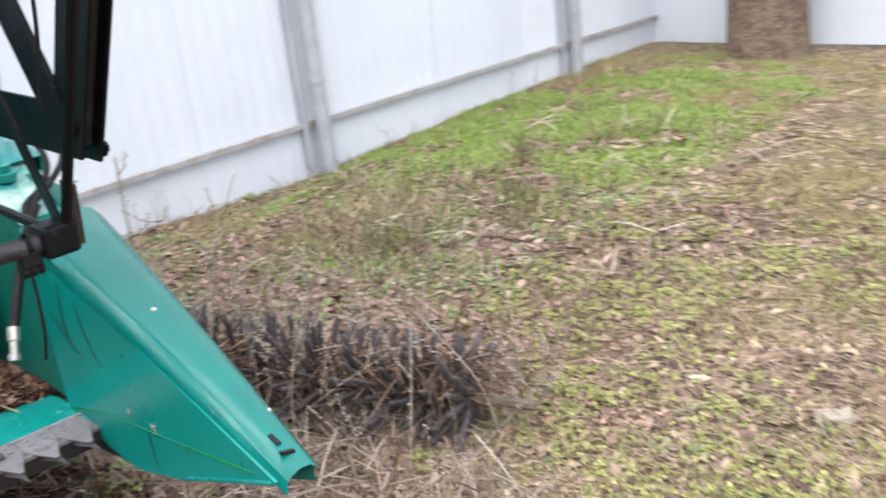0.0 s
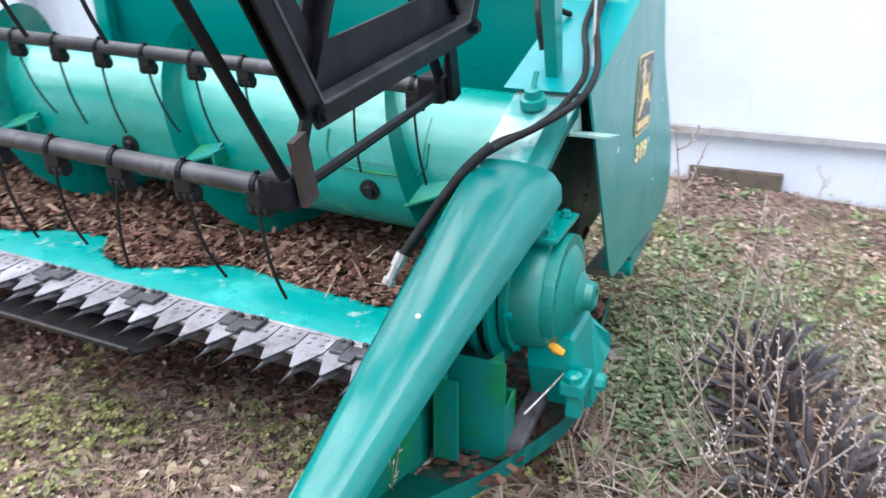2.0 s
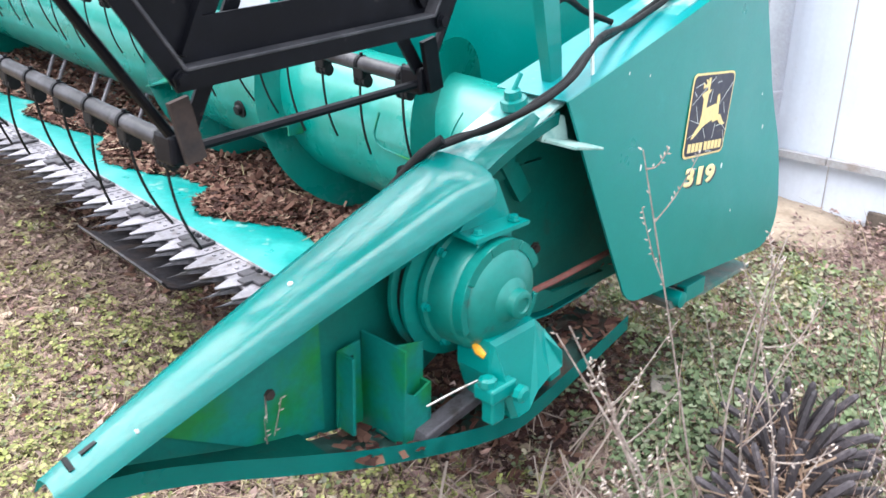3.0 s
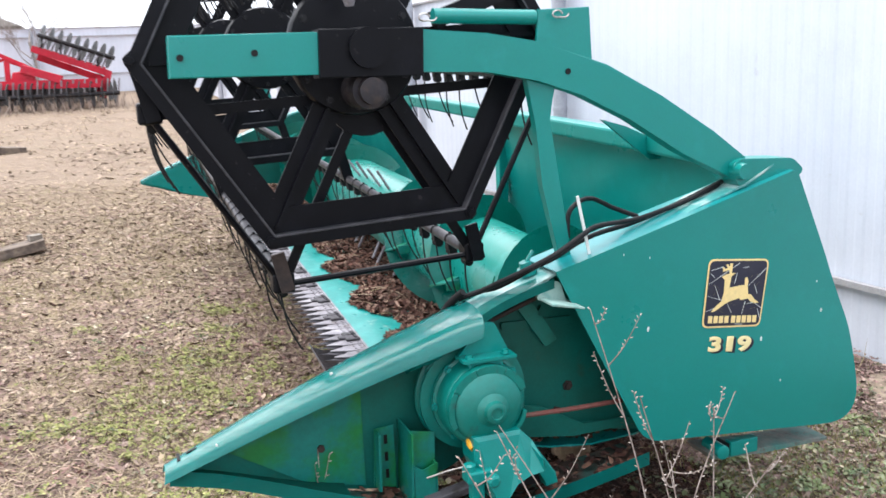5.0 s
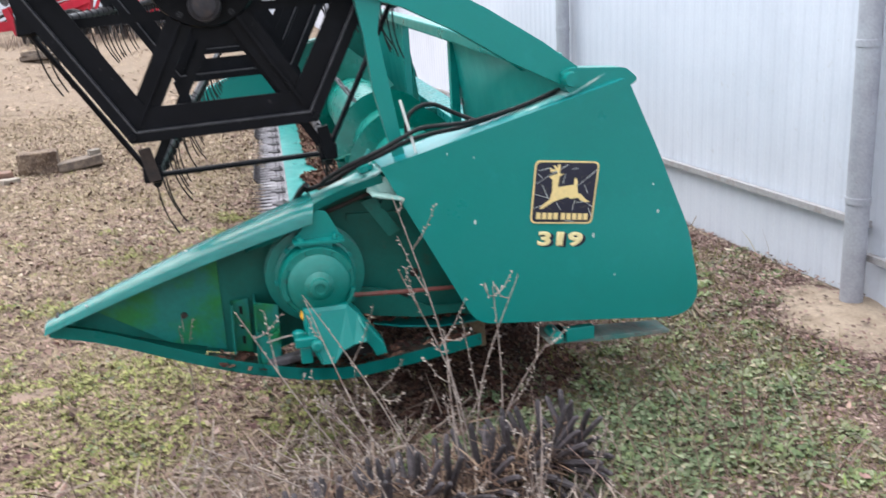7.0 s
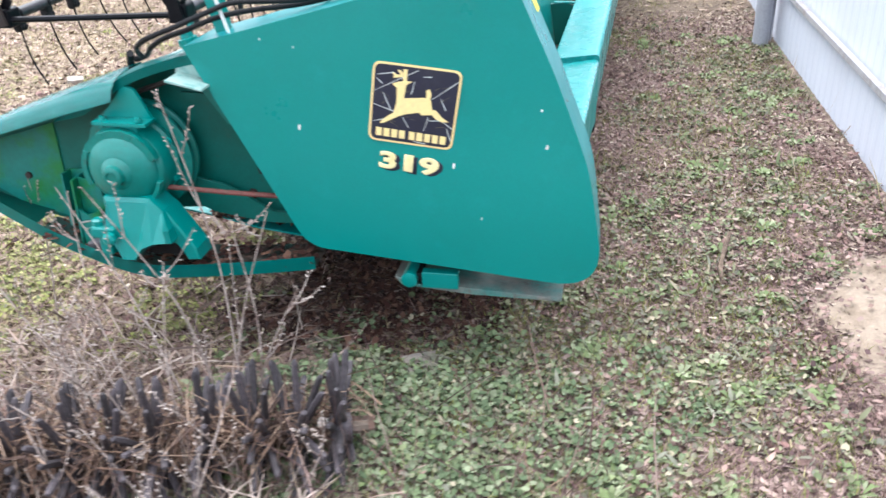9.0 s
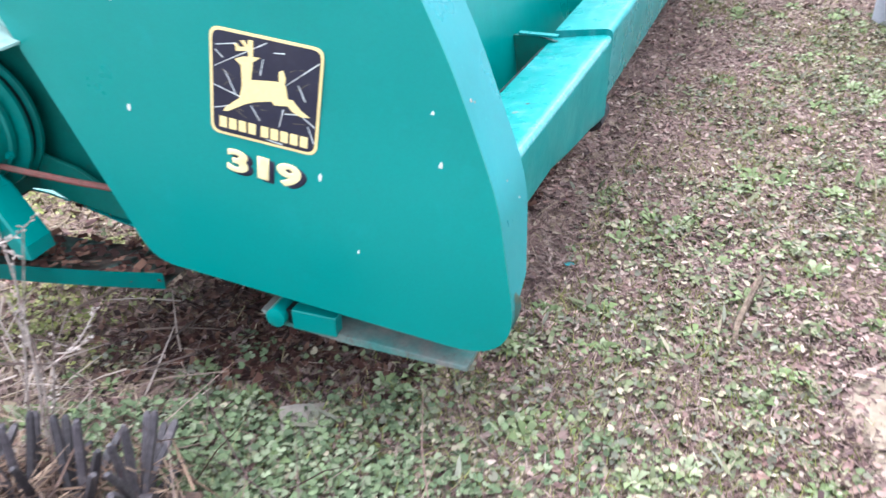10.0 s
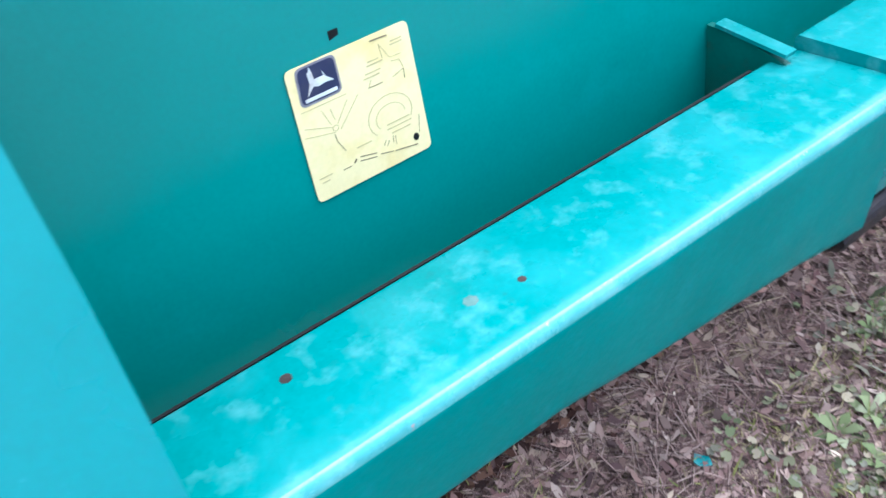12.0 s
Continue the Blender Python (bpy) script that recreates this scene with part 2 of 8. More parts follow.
PALE_LOG = material("pale_split_wood", (0.44, 0.36, 0.26), 0.9, 0, [(14, (0.33, 0.26, 0.18), 0.45, 0.65)], (90, 0.2), [(60, 0.4, 0.004)])
SPIKE = material("weathered_grey_spike", (0.052, 0.043, 0.048), 0.62, 0.05, [(30, (0.09, 0.075, 0.078), 0.5, 0.7), (90, (0.03, 0.025, 0.027), 0.5, 0.7)], (150, 0.25), random_value=0.45)
RED = material("red_implement_paint", (0.43, 0.002, 0.022), 0.6, 0, [(3, (0.30, 0.002, 0.016), 0.45, 0.7), (9, (0.40, 0.05, 0.05), 0.6, 0.75)], (30, 0.15))
DISC_STEEL = material("weathered_disc_steel", (0.05, 0.052, 0.056), 0.6, 0.3, [(9, (0.10, 0.10, 0.10), 0.5, 0.7)], (40, 0.2))
ROOF = material("old_corrugated_roof", (0.15, 0.132, 0.115), 0.9, 0, [(0.7, (0.11, 0.098, 0.088), 0.4, 0.65), (3, (0.21, 0.19, 0.165), 0.55, 0.7)], (9, 0.2))
HOUSE = material("pale_house_wall", (0.45, 0.42, 0.38), 0.9, 0, [(0.8, (0.36, 0.33, 0.30), 0.45, 0.7)], (6, 0.1))
SOIL = material("soil", (0.135, 0.096, 0.067), 1.0, 0, [(0.9, (0.15, 0.11, 0.076), 0.42, 0.62), (5, (0.075, 0.053, 0.04), 0.5, 0.68), (2.3, (0.07, 0.075, 0.03), 0.56, 0.68)], (45, 0.35),
                [(9, 0.6, 0.05), (60, 0.8, 0.02)])
SAND = material("sand_heap", (0.29, 0.228, 0.172), 1.0, 0, [(6, (0.21, 0.16, 0.115), 0.45, 0.65)], (60, 0.2), [(20, 0.4, 0.02)])
TWIG = material("dry_twig", (0.34, 0.28, 0.245), 0.9, 0, [(25, (0.15, 0.10, 0.085), 0.45, 0.65)], (120, 0.25), island=0.35)
BUD = material("pale_bud", (0.44, 0.38, 0.34), 0.9, 0, [(50, (0.3, 0.22, 0.17), 0.45, 0.65)], (120, 0.2), island=0.3)
LITTER = many("leaf_litter", [(0.198, 0.127, 0.106), (0.114, 0.0684, 0.0626), (0.276, 0.192, 0.164), (0.072, 0.0437, 0.0426), (0.216, 0.132, 0.116), (0.3, 0.219, 0.187), (0.162, 0.109, 0.0953), (0.24, 0.165, 0.14)], spread=0.35)
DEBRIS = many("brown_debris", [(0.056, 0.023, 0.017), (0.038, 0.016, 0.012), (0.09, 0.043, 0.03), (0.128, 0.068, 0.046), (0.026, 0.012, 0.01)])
PINKISH = many("pale_pinkish_leaves", [(0.289, 0.2, 0.17), (0.357, 0.264, 0.221), (0.221, 0.14, 0.123), (0.408, 0.323, 0.272), (0.153, 0.0892, 0.0808)])
BLEACHED = many("bleached_bits", [(0.42, 0.35, 0.27), (0.34, 0.27, 0.20), (0.50, 0.43, 0.33), (0.26, 0.20, 0.15)])
RUSSET = many("russet_leaves", [(0.28, 0.17, 0.14), (0.19, 0.108, 0.095), (0.36, 0.24, 0.20), (0.11, 0.06, 0.057)])
DEAD_STEM = many("dead_brown_stems", [(0.12, 0.072, 0.05), (0.075, 0.046, 0.036), (0.18, 0.115, 0.08), (0.23, 0.16, 0.115), (0.05, 0.032, 0.027)])
CHAFF = many("chaff_bits", [(0.101, 0.0459, 0.0333), (0.0585, 0.0252, 0.0192), (0.156, 0.0851, 0.0629), (0.226, 0.144, 0.107), (0.125, 0.0629, 0.0444), (0.039, 0.0178, 0.0141)])
PALE_STEM = many("pale_dead_stems", [(0.30, 0.24, 0.20), (0.20, 0.155, 0.13), (0.38, 0.31, 0.265), (0.14, 0.10, 0.085), (0.24, 0.175, 0.14)])
TWIGGY = many("purple_brown_twigs", [(0.20, 0.13, 0.115), (0.13, 0.08, 0.074), (0.27, 0.19, 0.165), (0.34, 0.255, 0.22), (0.08, 0.05, 0.047)])
FRESH = many("fresh_green_clover", [(0.109, 0.146, 0.0735), (0.141, 0.183, 0.0937), (0.192, 0.219, 0.134), (0.0832, 0.114, 0.0602)])
YELLOW_GREEN = many("yellow_green_herb", [(0.221, 0.231, 0.072), (0.169, 0.181, 0.06), (0.286, 0.275, 0.114), (0.143, 0.156, 0.06), (0.247, 0.213, 0.108)])
ROSETTE = many("rosette_leaves", [(0.132, 0.171, 0.0719), (0.172, 0.208, 0.101), (0.238, 0.263, 0.159), (0.112, 0.147, 0.0646)])
STRAW = many("dry_grass", [(0.324, 0.251, 0.169), (0.24, 0.177, 0.117), (0.408, 0.326, 0.226), (0.18, 0.132, 0.0956), (0.3, 0.247, 0.135)])
TAN = many("tan_leaf_bits", [(0.283, 0.207, 0.153), (0.201, 0.138, 0.109), (0.366, 0.276, 0.211), (0.142, 0.0954, 0.0766), (0.307, 0.241, 0.16)])
CLOD = many("clods_and_pebbles", [(0.192, 0.143, 0.102), (0.12, 0.0852, 0.0612), (0.288, 0.228, 0.168), (0.084, 0.0576, 0.0432)])
PALE_STRAW = many("pale_dry_grass", [(0.37, 0.279, 0.195), (0.291, 0.219, 0.152), (0.426, 0.337, 0.244), (0.224, 0.162, 0.114), (0.336, 0.277, 0.157)])
GRASS = many("green_grass", [(0.216, 0.24, 0.0672), (0.168, 0.186, 0.0605), (0.288, 0.3, 0.0941), (0.24, 0.24, 0.0806), (0.336, 0.3, 0.148)])
OLIVE = many("olive_grass", [(0.25, 0.225, 0.095), (0.20, 0.185, 0.075), (0.30, 0.255, 0.125), (0.27, 0.215, 0.12)])
LUSH_GRASS = many("bright_green_grass", [(0.184, 0.292, 0.0601), (0.151, 0.237, 0.0546), (0.238, 0.339, 0.0819), (0.227, 0.271, 0.0874), (0.292, 0.312, 0.142)])
CLOVER = many("clover_leaves", [(0.111, 0.134, 0.0672), (0.144, 0.164, 0.0853), (0.196, 0.2, 0.118), (0.133, 0.127, 0.0919), (0.304, 0.262, 0.183), (0.17, 0.17, 0.126)])


# ---- mesh helpers ----
def part(name, bm, mat, parent=None, label="", smooth=False):
    """Links a bmesh as one mesh object, under a thing or a part."""
    bmesh.ops.recalc_face_normals(bm, faces=bm.faces)
    me = bpy.data.meshes.new(name)
    bm.to_mesh(me)
    bm.free()
    me.materials.append(mat)
    if smooth:
        for p in me.polygons:
            p.use_smooth = True
        me.set_sharp_from_angle(angle=radians(40))
    ob = new(name, me)
    ob.parent = parent
    if label:
        ob["label"] = label
    return ob


def shared(name, me, m, parent):
    """An object on a mesh that others share, at the pose m."""
    ob = new(name, me)
    ob.parent = parent
    ob.matrix_basis = m
    return ob


def thing(name, label, category, group="", kind="", at=(0, 0, 0)):
    ob = new(name)
    ob.location = at
    return tagged(ob, label, category, group, kind)


def box(bm, x0, x1, y0, y1, z0, z1, bevel=0.0, m=None):
    r = bmesh.ops.create_cube(bm, size=1)
    vs = r["verts"]
    for v in vs:
        v.co = Vector(((x0 + x1) / 2 + v.co.x * (x1 - x0), (y0 + y1) / 2 + v.co.y * (y1 - y0), (z0 + z1) / 2 + v.co.z * (z1 - z0)))
    if m:
        bmesh.ops.transform(bm, matrix=m, verts=vs)
    if bevel:
        es = {e for v in vs for e in v.link_edges}
        bmesh.ops.bevel(bm, geom=list(es), offset=bevel, segments=2, affect="EDGES", profile=0.5)
    return vs


def prism(bm, poly, y0, y1, bevel=0.0):
    """A plate: the outline poly in (x, z), from y0 to y1."""
    a = [bm.verts.new((x, y0, z)) for x, z in poly]
    b = [bm.verts.new((x, y1, z)) for x, z in poly]
    n = len(poly)
    f = [bm.faces.new(a), bm.faces.new(b[::-1])]
    for i in range(n):
        f.append(bm.faces.new((a[i], b[i], b[(i + 1) % n], a[(i + 1) % n])))
    if bevel:
        es = [e for e in f[0].edges] + [e for e in f[1].edges]
        bmesh.ops.bevel(bm, geom=es, offset=bevel, segments=2, affect="EDGES", profile=0.5)


def tube(bm, pts, r, seg=10, cap=True):
    """A round bar along points; r is one radius or one for each point."""
    pts = [Vector(p) for p in pts]
    rs = r if isinstance(r, (list, tuple)) else [r] * len(pts)
    rings, ref = [], None
    for i, p in enumerate(pts):
        d = (pts[min(i + 1, len(pts) - 1)] - pts[max(i - 1, 0)]).normalized()
        if ref is None:
            ref = d.orthogonal().normalized()
        ref = (ref - d * ref.dot(d)).normalized()
        o = d.cross(ref)
        rings.append([bm.verts.new(p + (ref * math.cos(k * math.tau / seg) + o * math.sin(k * math.tau / seg)) * rs[i]) for k in range(seg)])
    for a, b in zip(rings, rings[1:]):
        for k in range(seg):
            bm.faces.new((a[k], a[(k + 1) % seg], b[(k + 1) % seg], b[k]))
    if cap:
        bm.faces.new(rings[0][::-1])
        bm.faces.new(rings[-1])


def lathe(bm, centre, axis, profile, seg=28):
    """A turned body: profile of (distance along axis, radius)."""
    c, axis = Vector(centre), Vector(axis).normalized()
    u = axis.orthogonal().normalized()
    w = axis.cross(u)
    rings = []
    for d, r in profile:
        rings.append([bm.verts.new(c + axis * d + (u * math.cos(k * math.tau / seg) + w * math.sin(k * math.tau / seg)) * max(r, 1e-4)) for k in range(seg)])
    for a, b in zip(rings, rings[1:]):
        for k in range(seg):
            bm.faces.new((a[k], a[(k + 1) % seg], b[(k + 1) % seg], b[k]))
    bm.faces.new(rings[0][::-1])
    bm.faces.new(rings[-1])


def strip(bm, line, y0, y1, t):
    """A bent sheet: the line in (x, z) swept from y0 to y1, of thickness t."""
    pts = [Vector((x, 0, z)) for x, z in line]
    n = len(pts)
    off = []
    for i in range(n):
        d = (pts[min(i + 1, n - 1)] - pts[max(i - 1, 0)]).normalized()
        off.append(pts[i] + Vector((-d.z, 0, d.x)) * t)
    poly = [(p.x, p.z) for p in pts] + [(p.x, p.z) for p in off[::-1]]
    a = [bm.verts.new((x, y0, z)) for x, z in poly]
    b = [bm.verts.new((x, y1, z)) for x, z in poly]
    m = len(poly)
    for i in range(m):
        bm.faces.new((a[i], b[i], b[(i + 1) % m], a[(i + 1) % m]))
    for i in range(n - 1):
        bm.faces.new((a[i], a[i + 1], a[m - 2 - i], a[m - 1 - i]))
        bm.faces.new((b[i + 1], b[i], b[m - 1 - i], b[m - 2 - i]))


def rounded(poly, radii, seg=5):
    """The outline with its corners rounded; one radius or one for each corner."""
    n = len(poly)
    rs = radii if isinstance(radii, (list, tuple)) else [radii] * n
    out = []
    for i in range(n):
        p, a, b = Vector(poly[i]), Vector(poly[i - 1]), Vector(poly[(i + 1) % n])
        r = min(rs[i], (a - p).length * 0.45, (b - p).length * 0.45)
        if r <= 0:
            out.append(tuple(p))
            continue
        s, e = p + (a - p).normalized() * r, p + (b - p).normalized() * r
        for k in range(seg + 1):
            t = k / seg
            out.append(tuple(s * (1 - t) ** 2 + p * 2 * t * (1 - t) + e * t * t))
    return out


def smooth_line(pts, steps=6):
    """A soft curve through points."""
    pts = [Vector(p) for p in pts]
    out = []
    for i in range(len(pts) - 1):
        p0, p1, p2, p3 = pts[max(i - 1, 0)], pts[i], pts[i + 1], pts[min(i + 2, len(pts) - 1)]
        for k in range(steps):
            t = k / steps
            out.append(0.5 * ((2 * p1) + (p2 - p0) * t + (2 * p0 - 5 * p1 + 4 * p2 - p3) * t * t + (3 * p1 - p0 - 3 * p2 + p3) * t ** 3))
    return out + [pts[-1]]


def bolt(parent, p, axis, r=0.012, h=0.008, mat=None, name="bolt"):
    bm = bmesh.new()
    lathe(bm, p, axis, [(0, r * 1.5), (h * 0.3, r * 1.5), (h * 0.3, r), (h, r * 0.95)], 6)
    return part(name, bm, mat or GREEN, parent)


# ---- ground ----
def ground_z(x, y):
    """The yard: level round the header, rising gently beyond it."""
    t = min(max((y - 4.0) / 4.0, 0.0), 1.0)
    z = 0.066 * (y - 4.0) * t * t * (3 - 2 * t) if y > 4 else 0.0
    if y > 26:
        z = 0.066 * 22 + 0.01 * (y - 26)
    n = noise.noise(Vector((x * 0.55, y * 0.55, 3.1))) * 0.035 + noise.noise(Vector((x * 2.1, y * 2.1, 7.7))) * 0.016
    f = min(1.0, 30.0 / (1 + abs(x) + abs(y)))
    bank = np.interp(y, [-9, -7, -4.5, -2.65, -1.2, -0.2, 0.4], [0.0, 0.04, 0.0, -0.07, -0.035, 0.015, 0.05])      # the strip along the fence rises and sinks
    return z + n * f + float(bank) * math.exp(-((x - 2.6) / 0.75) ** 2)


def axis(fine0, fine1, step, reach):
    a = list(np.arange(fine0, fine1, step))
    s, v, lo = step, fine0, []
    while v > -reach:
        s *= 1.35
        v -= s
        lo.append(v)
    s, v, hi = step, fine1, []
    while v < reach:
        s *= 1.35
        v += s
        hi.append(v)
    return lo[::-1] + a + hi


GXS, GYS = axis(-4.0, 4.2, 0.1, 700), axis(-8.5, 9.0, 0.1, 700)
gv = [(x, y, ground_z(x, y)) for y in GYS for x in GXS]
nx = len(GXS)
gf = [(j * nx + i, j * nx + i + 1, (j + 1) * nx + i + 1, (j + 1) * nx + i) for j in range(len(GYS) - 1) for i in range(nx - 1)]
me = bpy.data.meshes.new("ground")
me.from_pydata(gv, [], gf)
me.materials.append(SOIL)
for p in me.polygons:
    p.use_smooth = True
n_, l_ = SOIL.node_tree.nodes, SOIL.node_tree.links
bsdf = n_["Principled BSDF"]
was = bsdf.inputs["Base Color"].links[0].from_socket
sep = n_.new("ShaderNodeSeparateXYZ")
l_.new(n_.new("ShaderNodeNewGeometry").outputs["Position"], sep.inputs[0])
span = n_.new("ShaderNodeMapRange")          # the soil turns dry and sandy beyond the header
span.inputs[1].default_value, span.inputs[2].default_value, span.inputs[4].default_value = 3.0, 9.0, 0.8
l_.new(sep.outputs[1], span.inputs[0])
side = n_.new("ShaderNodeMapRange")          # and away from the header, over the open yard
side.inputs[1].default_value, side.inputs[2].default_value, side.inputs[4].default_value = -1.5, -5.0, 0.7
l_.new(sep.outputs[0], side.inputs[0])
most = n_.new("ShaderNodeMath")
most.operation = "MAXIMUM"
l_.new(span.outputs[0], most.inputs[0])
l_.new(side.outputs[0], most.inputs[1])
dry = n_.new("ShaderNodeMix")
dry.data_type = "RGBA"
sandy = n_.new("ShaderNodeTexNoise")
sandy.inputs["Scale"].default_value, sandy.inputs["Detail"].default_value = 0.55, 7
blend = n_.new("ShaderNodeMapRange")
blend.inputs[1].default_value, blend.inputs[2].default_value = 0.38, 0.64
l_.new(sandy.outputs[0], blend.inputs[0])
tone = n_.new("ShaderNodeMix")
tone.data_type = "RGBA"
tone.inputs[6].default_value, tone.inputs[7].default_value = (0.20, 0.145, 0.105, 1), (0.32, 0.245, 0.175, 1)
l_.new(blend.outputs[0], tone.inputs[0])
l_.new(tone.outputs[2], dry.inputs[7])
l_.new(most.outputs[0], dry.inputs[0])
l_.new(was, dry.inputs[6])
l_.new(dry.outputs[2], bsdf.inputs["Base Color"])
tagged(new("ground", me), "brown yard soil with patchy grass and dead leaves", "ground", kind="structure")

# ---- fences of white profiled sheet ----
FX, FENCE_TURN = 2.62, 0.046


def fence_x(y):
    """The fence beside the header bends a little at one post."""
    return FX - (FENCE_TURN if y > 0.3 else 0.015) * (y - 0.3)


def sheet_mesh(width, z0, z1, name="fence_panel"):
    """A trapezoid-ribbed sheet, along y, ribs towards -x."""
    bm = bmesh.new()
    pitch, line = 0.115, []
    y = 0.0
    while y < width - 1e-4:
        line += [(0.0, y), (0.0, y + 0.040), (-0.0028, y + 0.056), (-0.0028, y + 0.094), (0.0, y + 0.110)]
        y += pitch
    line.append((0.0, width))
    line += [(0.006, width), (0.006, 0.0)]
    lo = [bm.verts.new((x, min(y, width), z0)) for x, y in line]
    hi = [bm.verts.new((x, min(y, width), z1)) for x, y in line]
    for i in range(len(line)):
        j = (i + 1) % len(line)
        bm.faces.new((lo[i], lo[j], hi[j], hi[i]))
    return mesh_of(name, bm, FENCE_SHEET)


def mesh_of(name, bm, mat):
    bmesh.ops.recalc_face_normals(bm, faces=bm.faces)
    me = bpy.data.meshes.new(name)
    bm.to_mesh(me)
    bm.free()
    me.materials.append(mat)
    return me


def fence(label, origin, turn, count, posts, rail_z, drops, top=2.28, length=0.0):
    """A run of sheets along its own y axis; posts: places of the pipes along it; rail_z: heights of the rails at both ends; drops: panel lower ends."""
    f = thing("fence", label, "fence", kind="structure", at=origin)
    f.rotation_euler = (0, 0, radians(turn))
    length = length or count * 1.15
    wide = length / count
    cache = {}
    for k in range(count):
        z0 = drops(k)
        if z0 not in cache:
            cache[z0] = sheet_mesh(wide, z0, top)
        shared("fence_panel", cache[z0], pose(0, k * wide + 0.001, 0), f)
    for za, zb, *span in rail_z:
        bm = bmesh.new()
        s0, s1 = span or (0, length)
        tube(bm, [(-0.034, s0, za), (-0.034, s1, zb)], 0.022, 4)
        part("fence_rail", bm, RAIL, f, "grey square rail")
    bm = bmesh.new()
    box(bm, -0.03, 0.012, 0, length, top - 0.003, top + 0.02)
    part("fence_cap", bm, RAIL, f)
    for y in posts:
        bm = bmesh.new()
        tube(bm, [(-0.115, y, -0.2), (-0.115, y, top + 0.06)], 0.052, 20)
        post = part("fence_post", bm, PIPE, f, "grey round steel post", smooth=True)
        bm = bmesh.new()
        tube(bm, [(-0.045, y + 0.10, 0.0), (-0.045, y + 0.10, top)], 0.02, 10)
        part("side_pipe", bm, PIPE, post, smooth=True)
        for z in (0.55, 1.25, 1.9):
            bm = bmesh.new()
            lathe(bm, (-0.115, y, z), (0, 0, 1), [(0, 0.0525), (0.001, 0.056), (0.03, 0.056), (0.031, 0.0525)], 20)
            part("post_band", bm, PIPE, post, smooth=True)
    return f


fence("white profiled metal yard fence on grey pipe posts beside the roller", (fence_x(-7.2), -7.2, 0), math.degrees(math.atan(0.015)), 7, [7.2 + y for y in (-5.66, -2.72, 0.57)],
      [(0.285, 0.285)], lambda k: -0.14, length=7.5)
fence("white profiled metal yard fence on grey pipe posts behind the header", (fence_x(0.305), 0.305, 0), math.degrees(math.atan(FENCE_TURN)), 19, [y - 0.3 for y in (3.95, 7.1, 10.3, 13.4, 16.5, 19.6)],
      [(0.285, 0.285, 0.0, 0.27), (0.44, 0.46, 0.27, 21.85)], lambda k: 0.06)
fence("white profiled metal fence closing the yard beside the tree", (fence_x(-7.2), -7.2, 0), 90, 12, [0.1, 3.2, 6.3, 9.4], [(0.32, 0.30)], lambda k: 0.03)
bm = bmesh.new()
box(bm, FX - 0.02, FX + 0.02, -0.33, 0.10, 0.0, 0.10, 0.006)
tagged(part("wood_block", bm, OLD_WOOD), "short weathered board closing a gap under the fence", "board")

# sand heaped round the foot of a post
bm = bmesh.new()
N = 26
rings = []
for j, (f, h) in enumerate(((1.0, -0.02), (0.85, 0.012), (0.6, 0.026), (0.3, 0.036), (0.02, 0.040))):
    row = []
    for k in range(N):
        a = math.tau * k / N
        r = f * (0.40 + 0.16 * noise.noise(Vector((math.cos(a) * 1.6, math.sin(a) * 1.6, 2.2))))
        x, y = 2.44 + r * math.cos(a) * 0.80, 0.52 + r * math.sin(a) * 1.15
        row.append(bm.verts.new((x, y, ground_z(x, y) + h + 0.012 * noise.noise(Vector((x * 9, y * 9, 0))))))
    rings.append(row)
for a, b in zip(rings, rings[1:]):
    for k in range(N):
        bm.faces.new((a[k], a[(k + 1) % N], b[(k + 1) % N], b[k]))
bm.faces.new(rings[-1])
tagged(part("sand", bm, SAND, smooth=True), "low heap of pale sand round a fence post", "sand")


# ---- the harvester header ----
NEAR, FAR = 0.17, 6.0          # inner faces of the two end walls
SLOPE = 0.03                   # the header stands a little higher at its far end


SKEW = 0.03                    # and is not quite square to its near end


def up(y):
    return SLOPE * (y - NEAR)


def over(y):
    return SKEW * (y - NEAR)


def lean(ob):
    """Lets a long part follow the slope on which the header stands."""
    for v in ob.data.vertices:
        v.co.z += up(v.co.y)
        v.co.x += over(v.co.y)
    return ob


header = thing("combine_header", "teal-green painted grain header of a combine harvester, standing on short grass", "harvester header")

# end shield with its folded rim
SHEET = rounded([(0.24, 1.025), (1.13, 1.255), (1.262, 0.965), (1.365, 0.70), (1.425, 0.345), (0.545, 0.432)], [0.005, 0.02, 0.04, 0.06, 0.26, 0.06], 10)


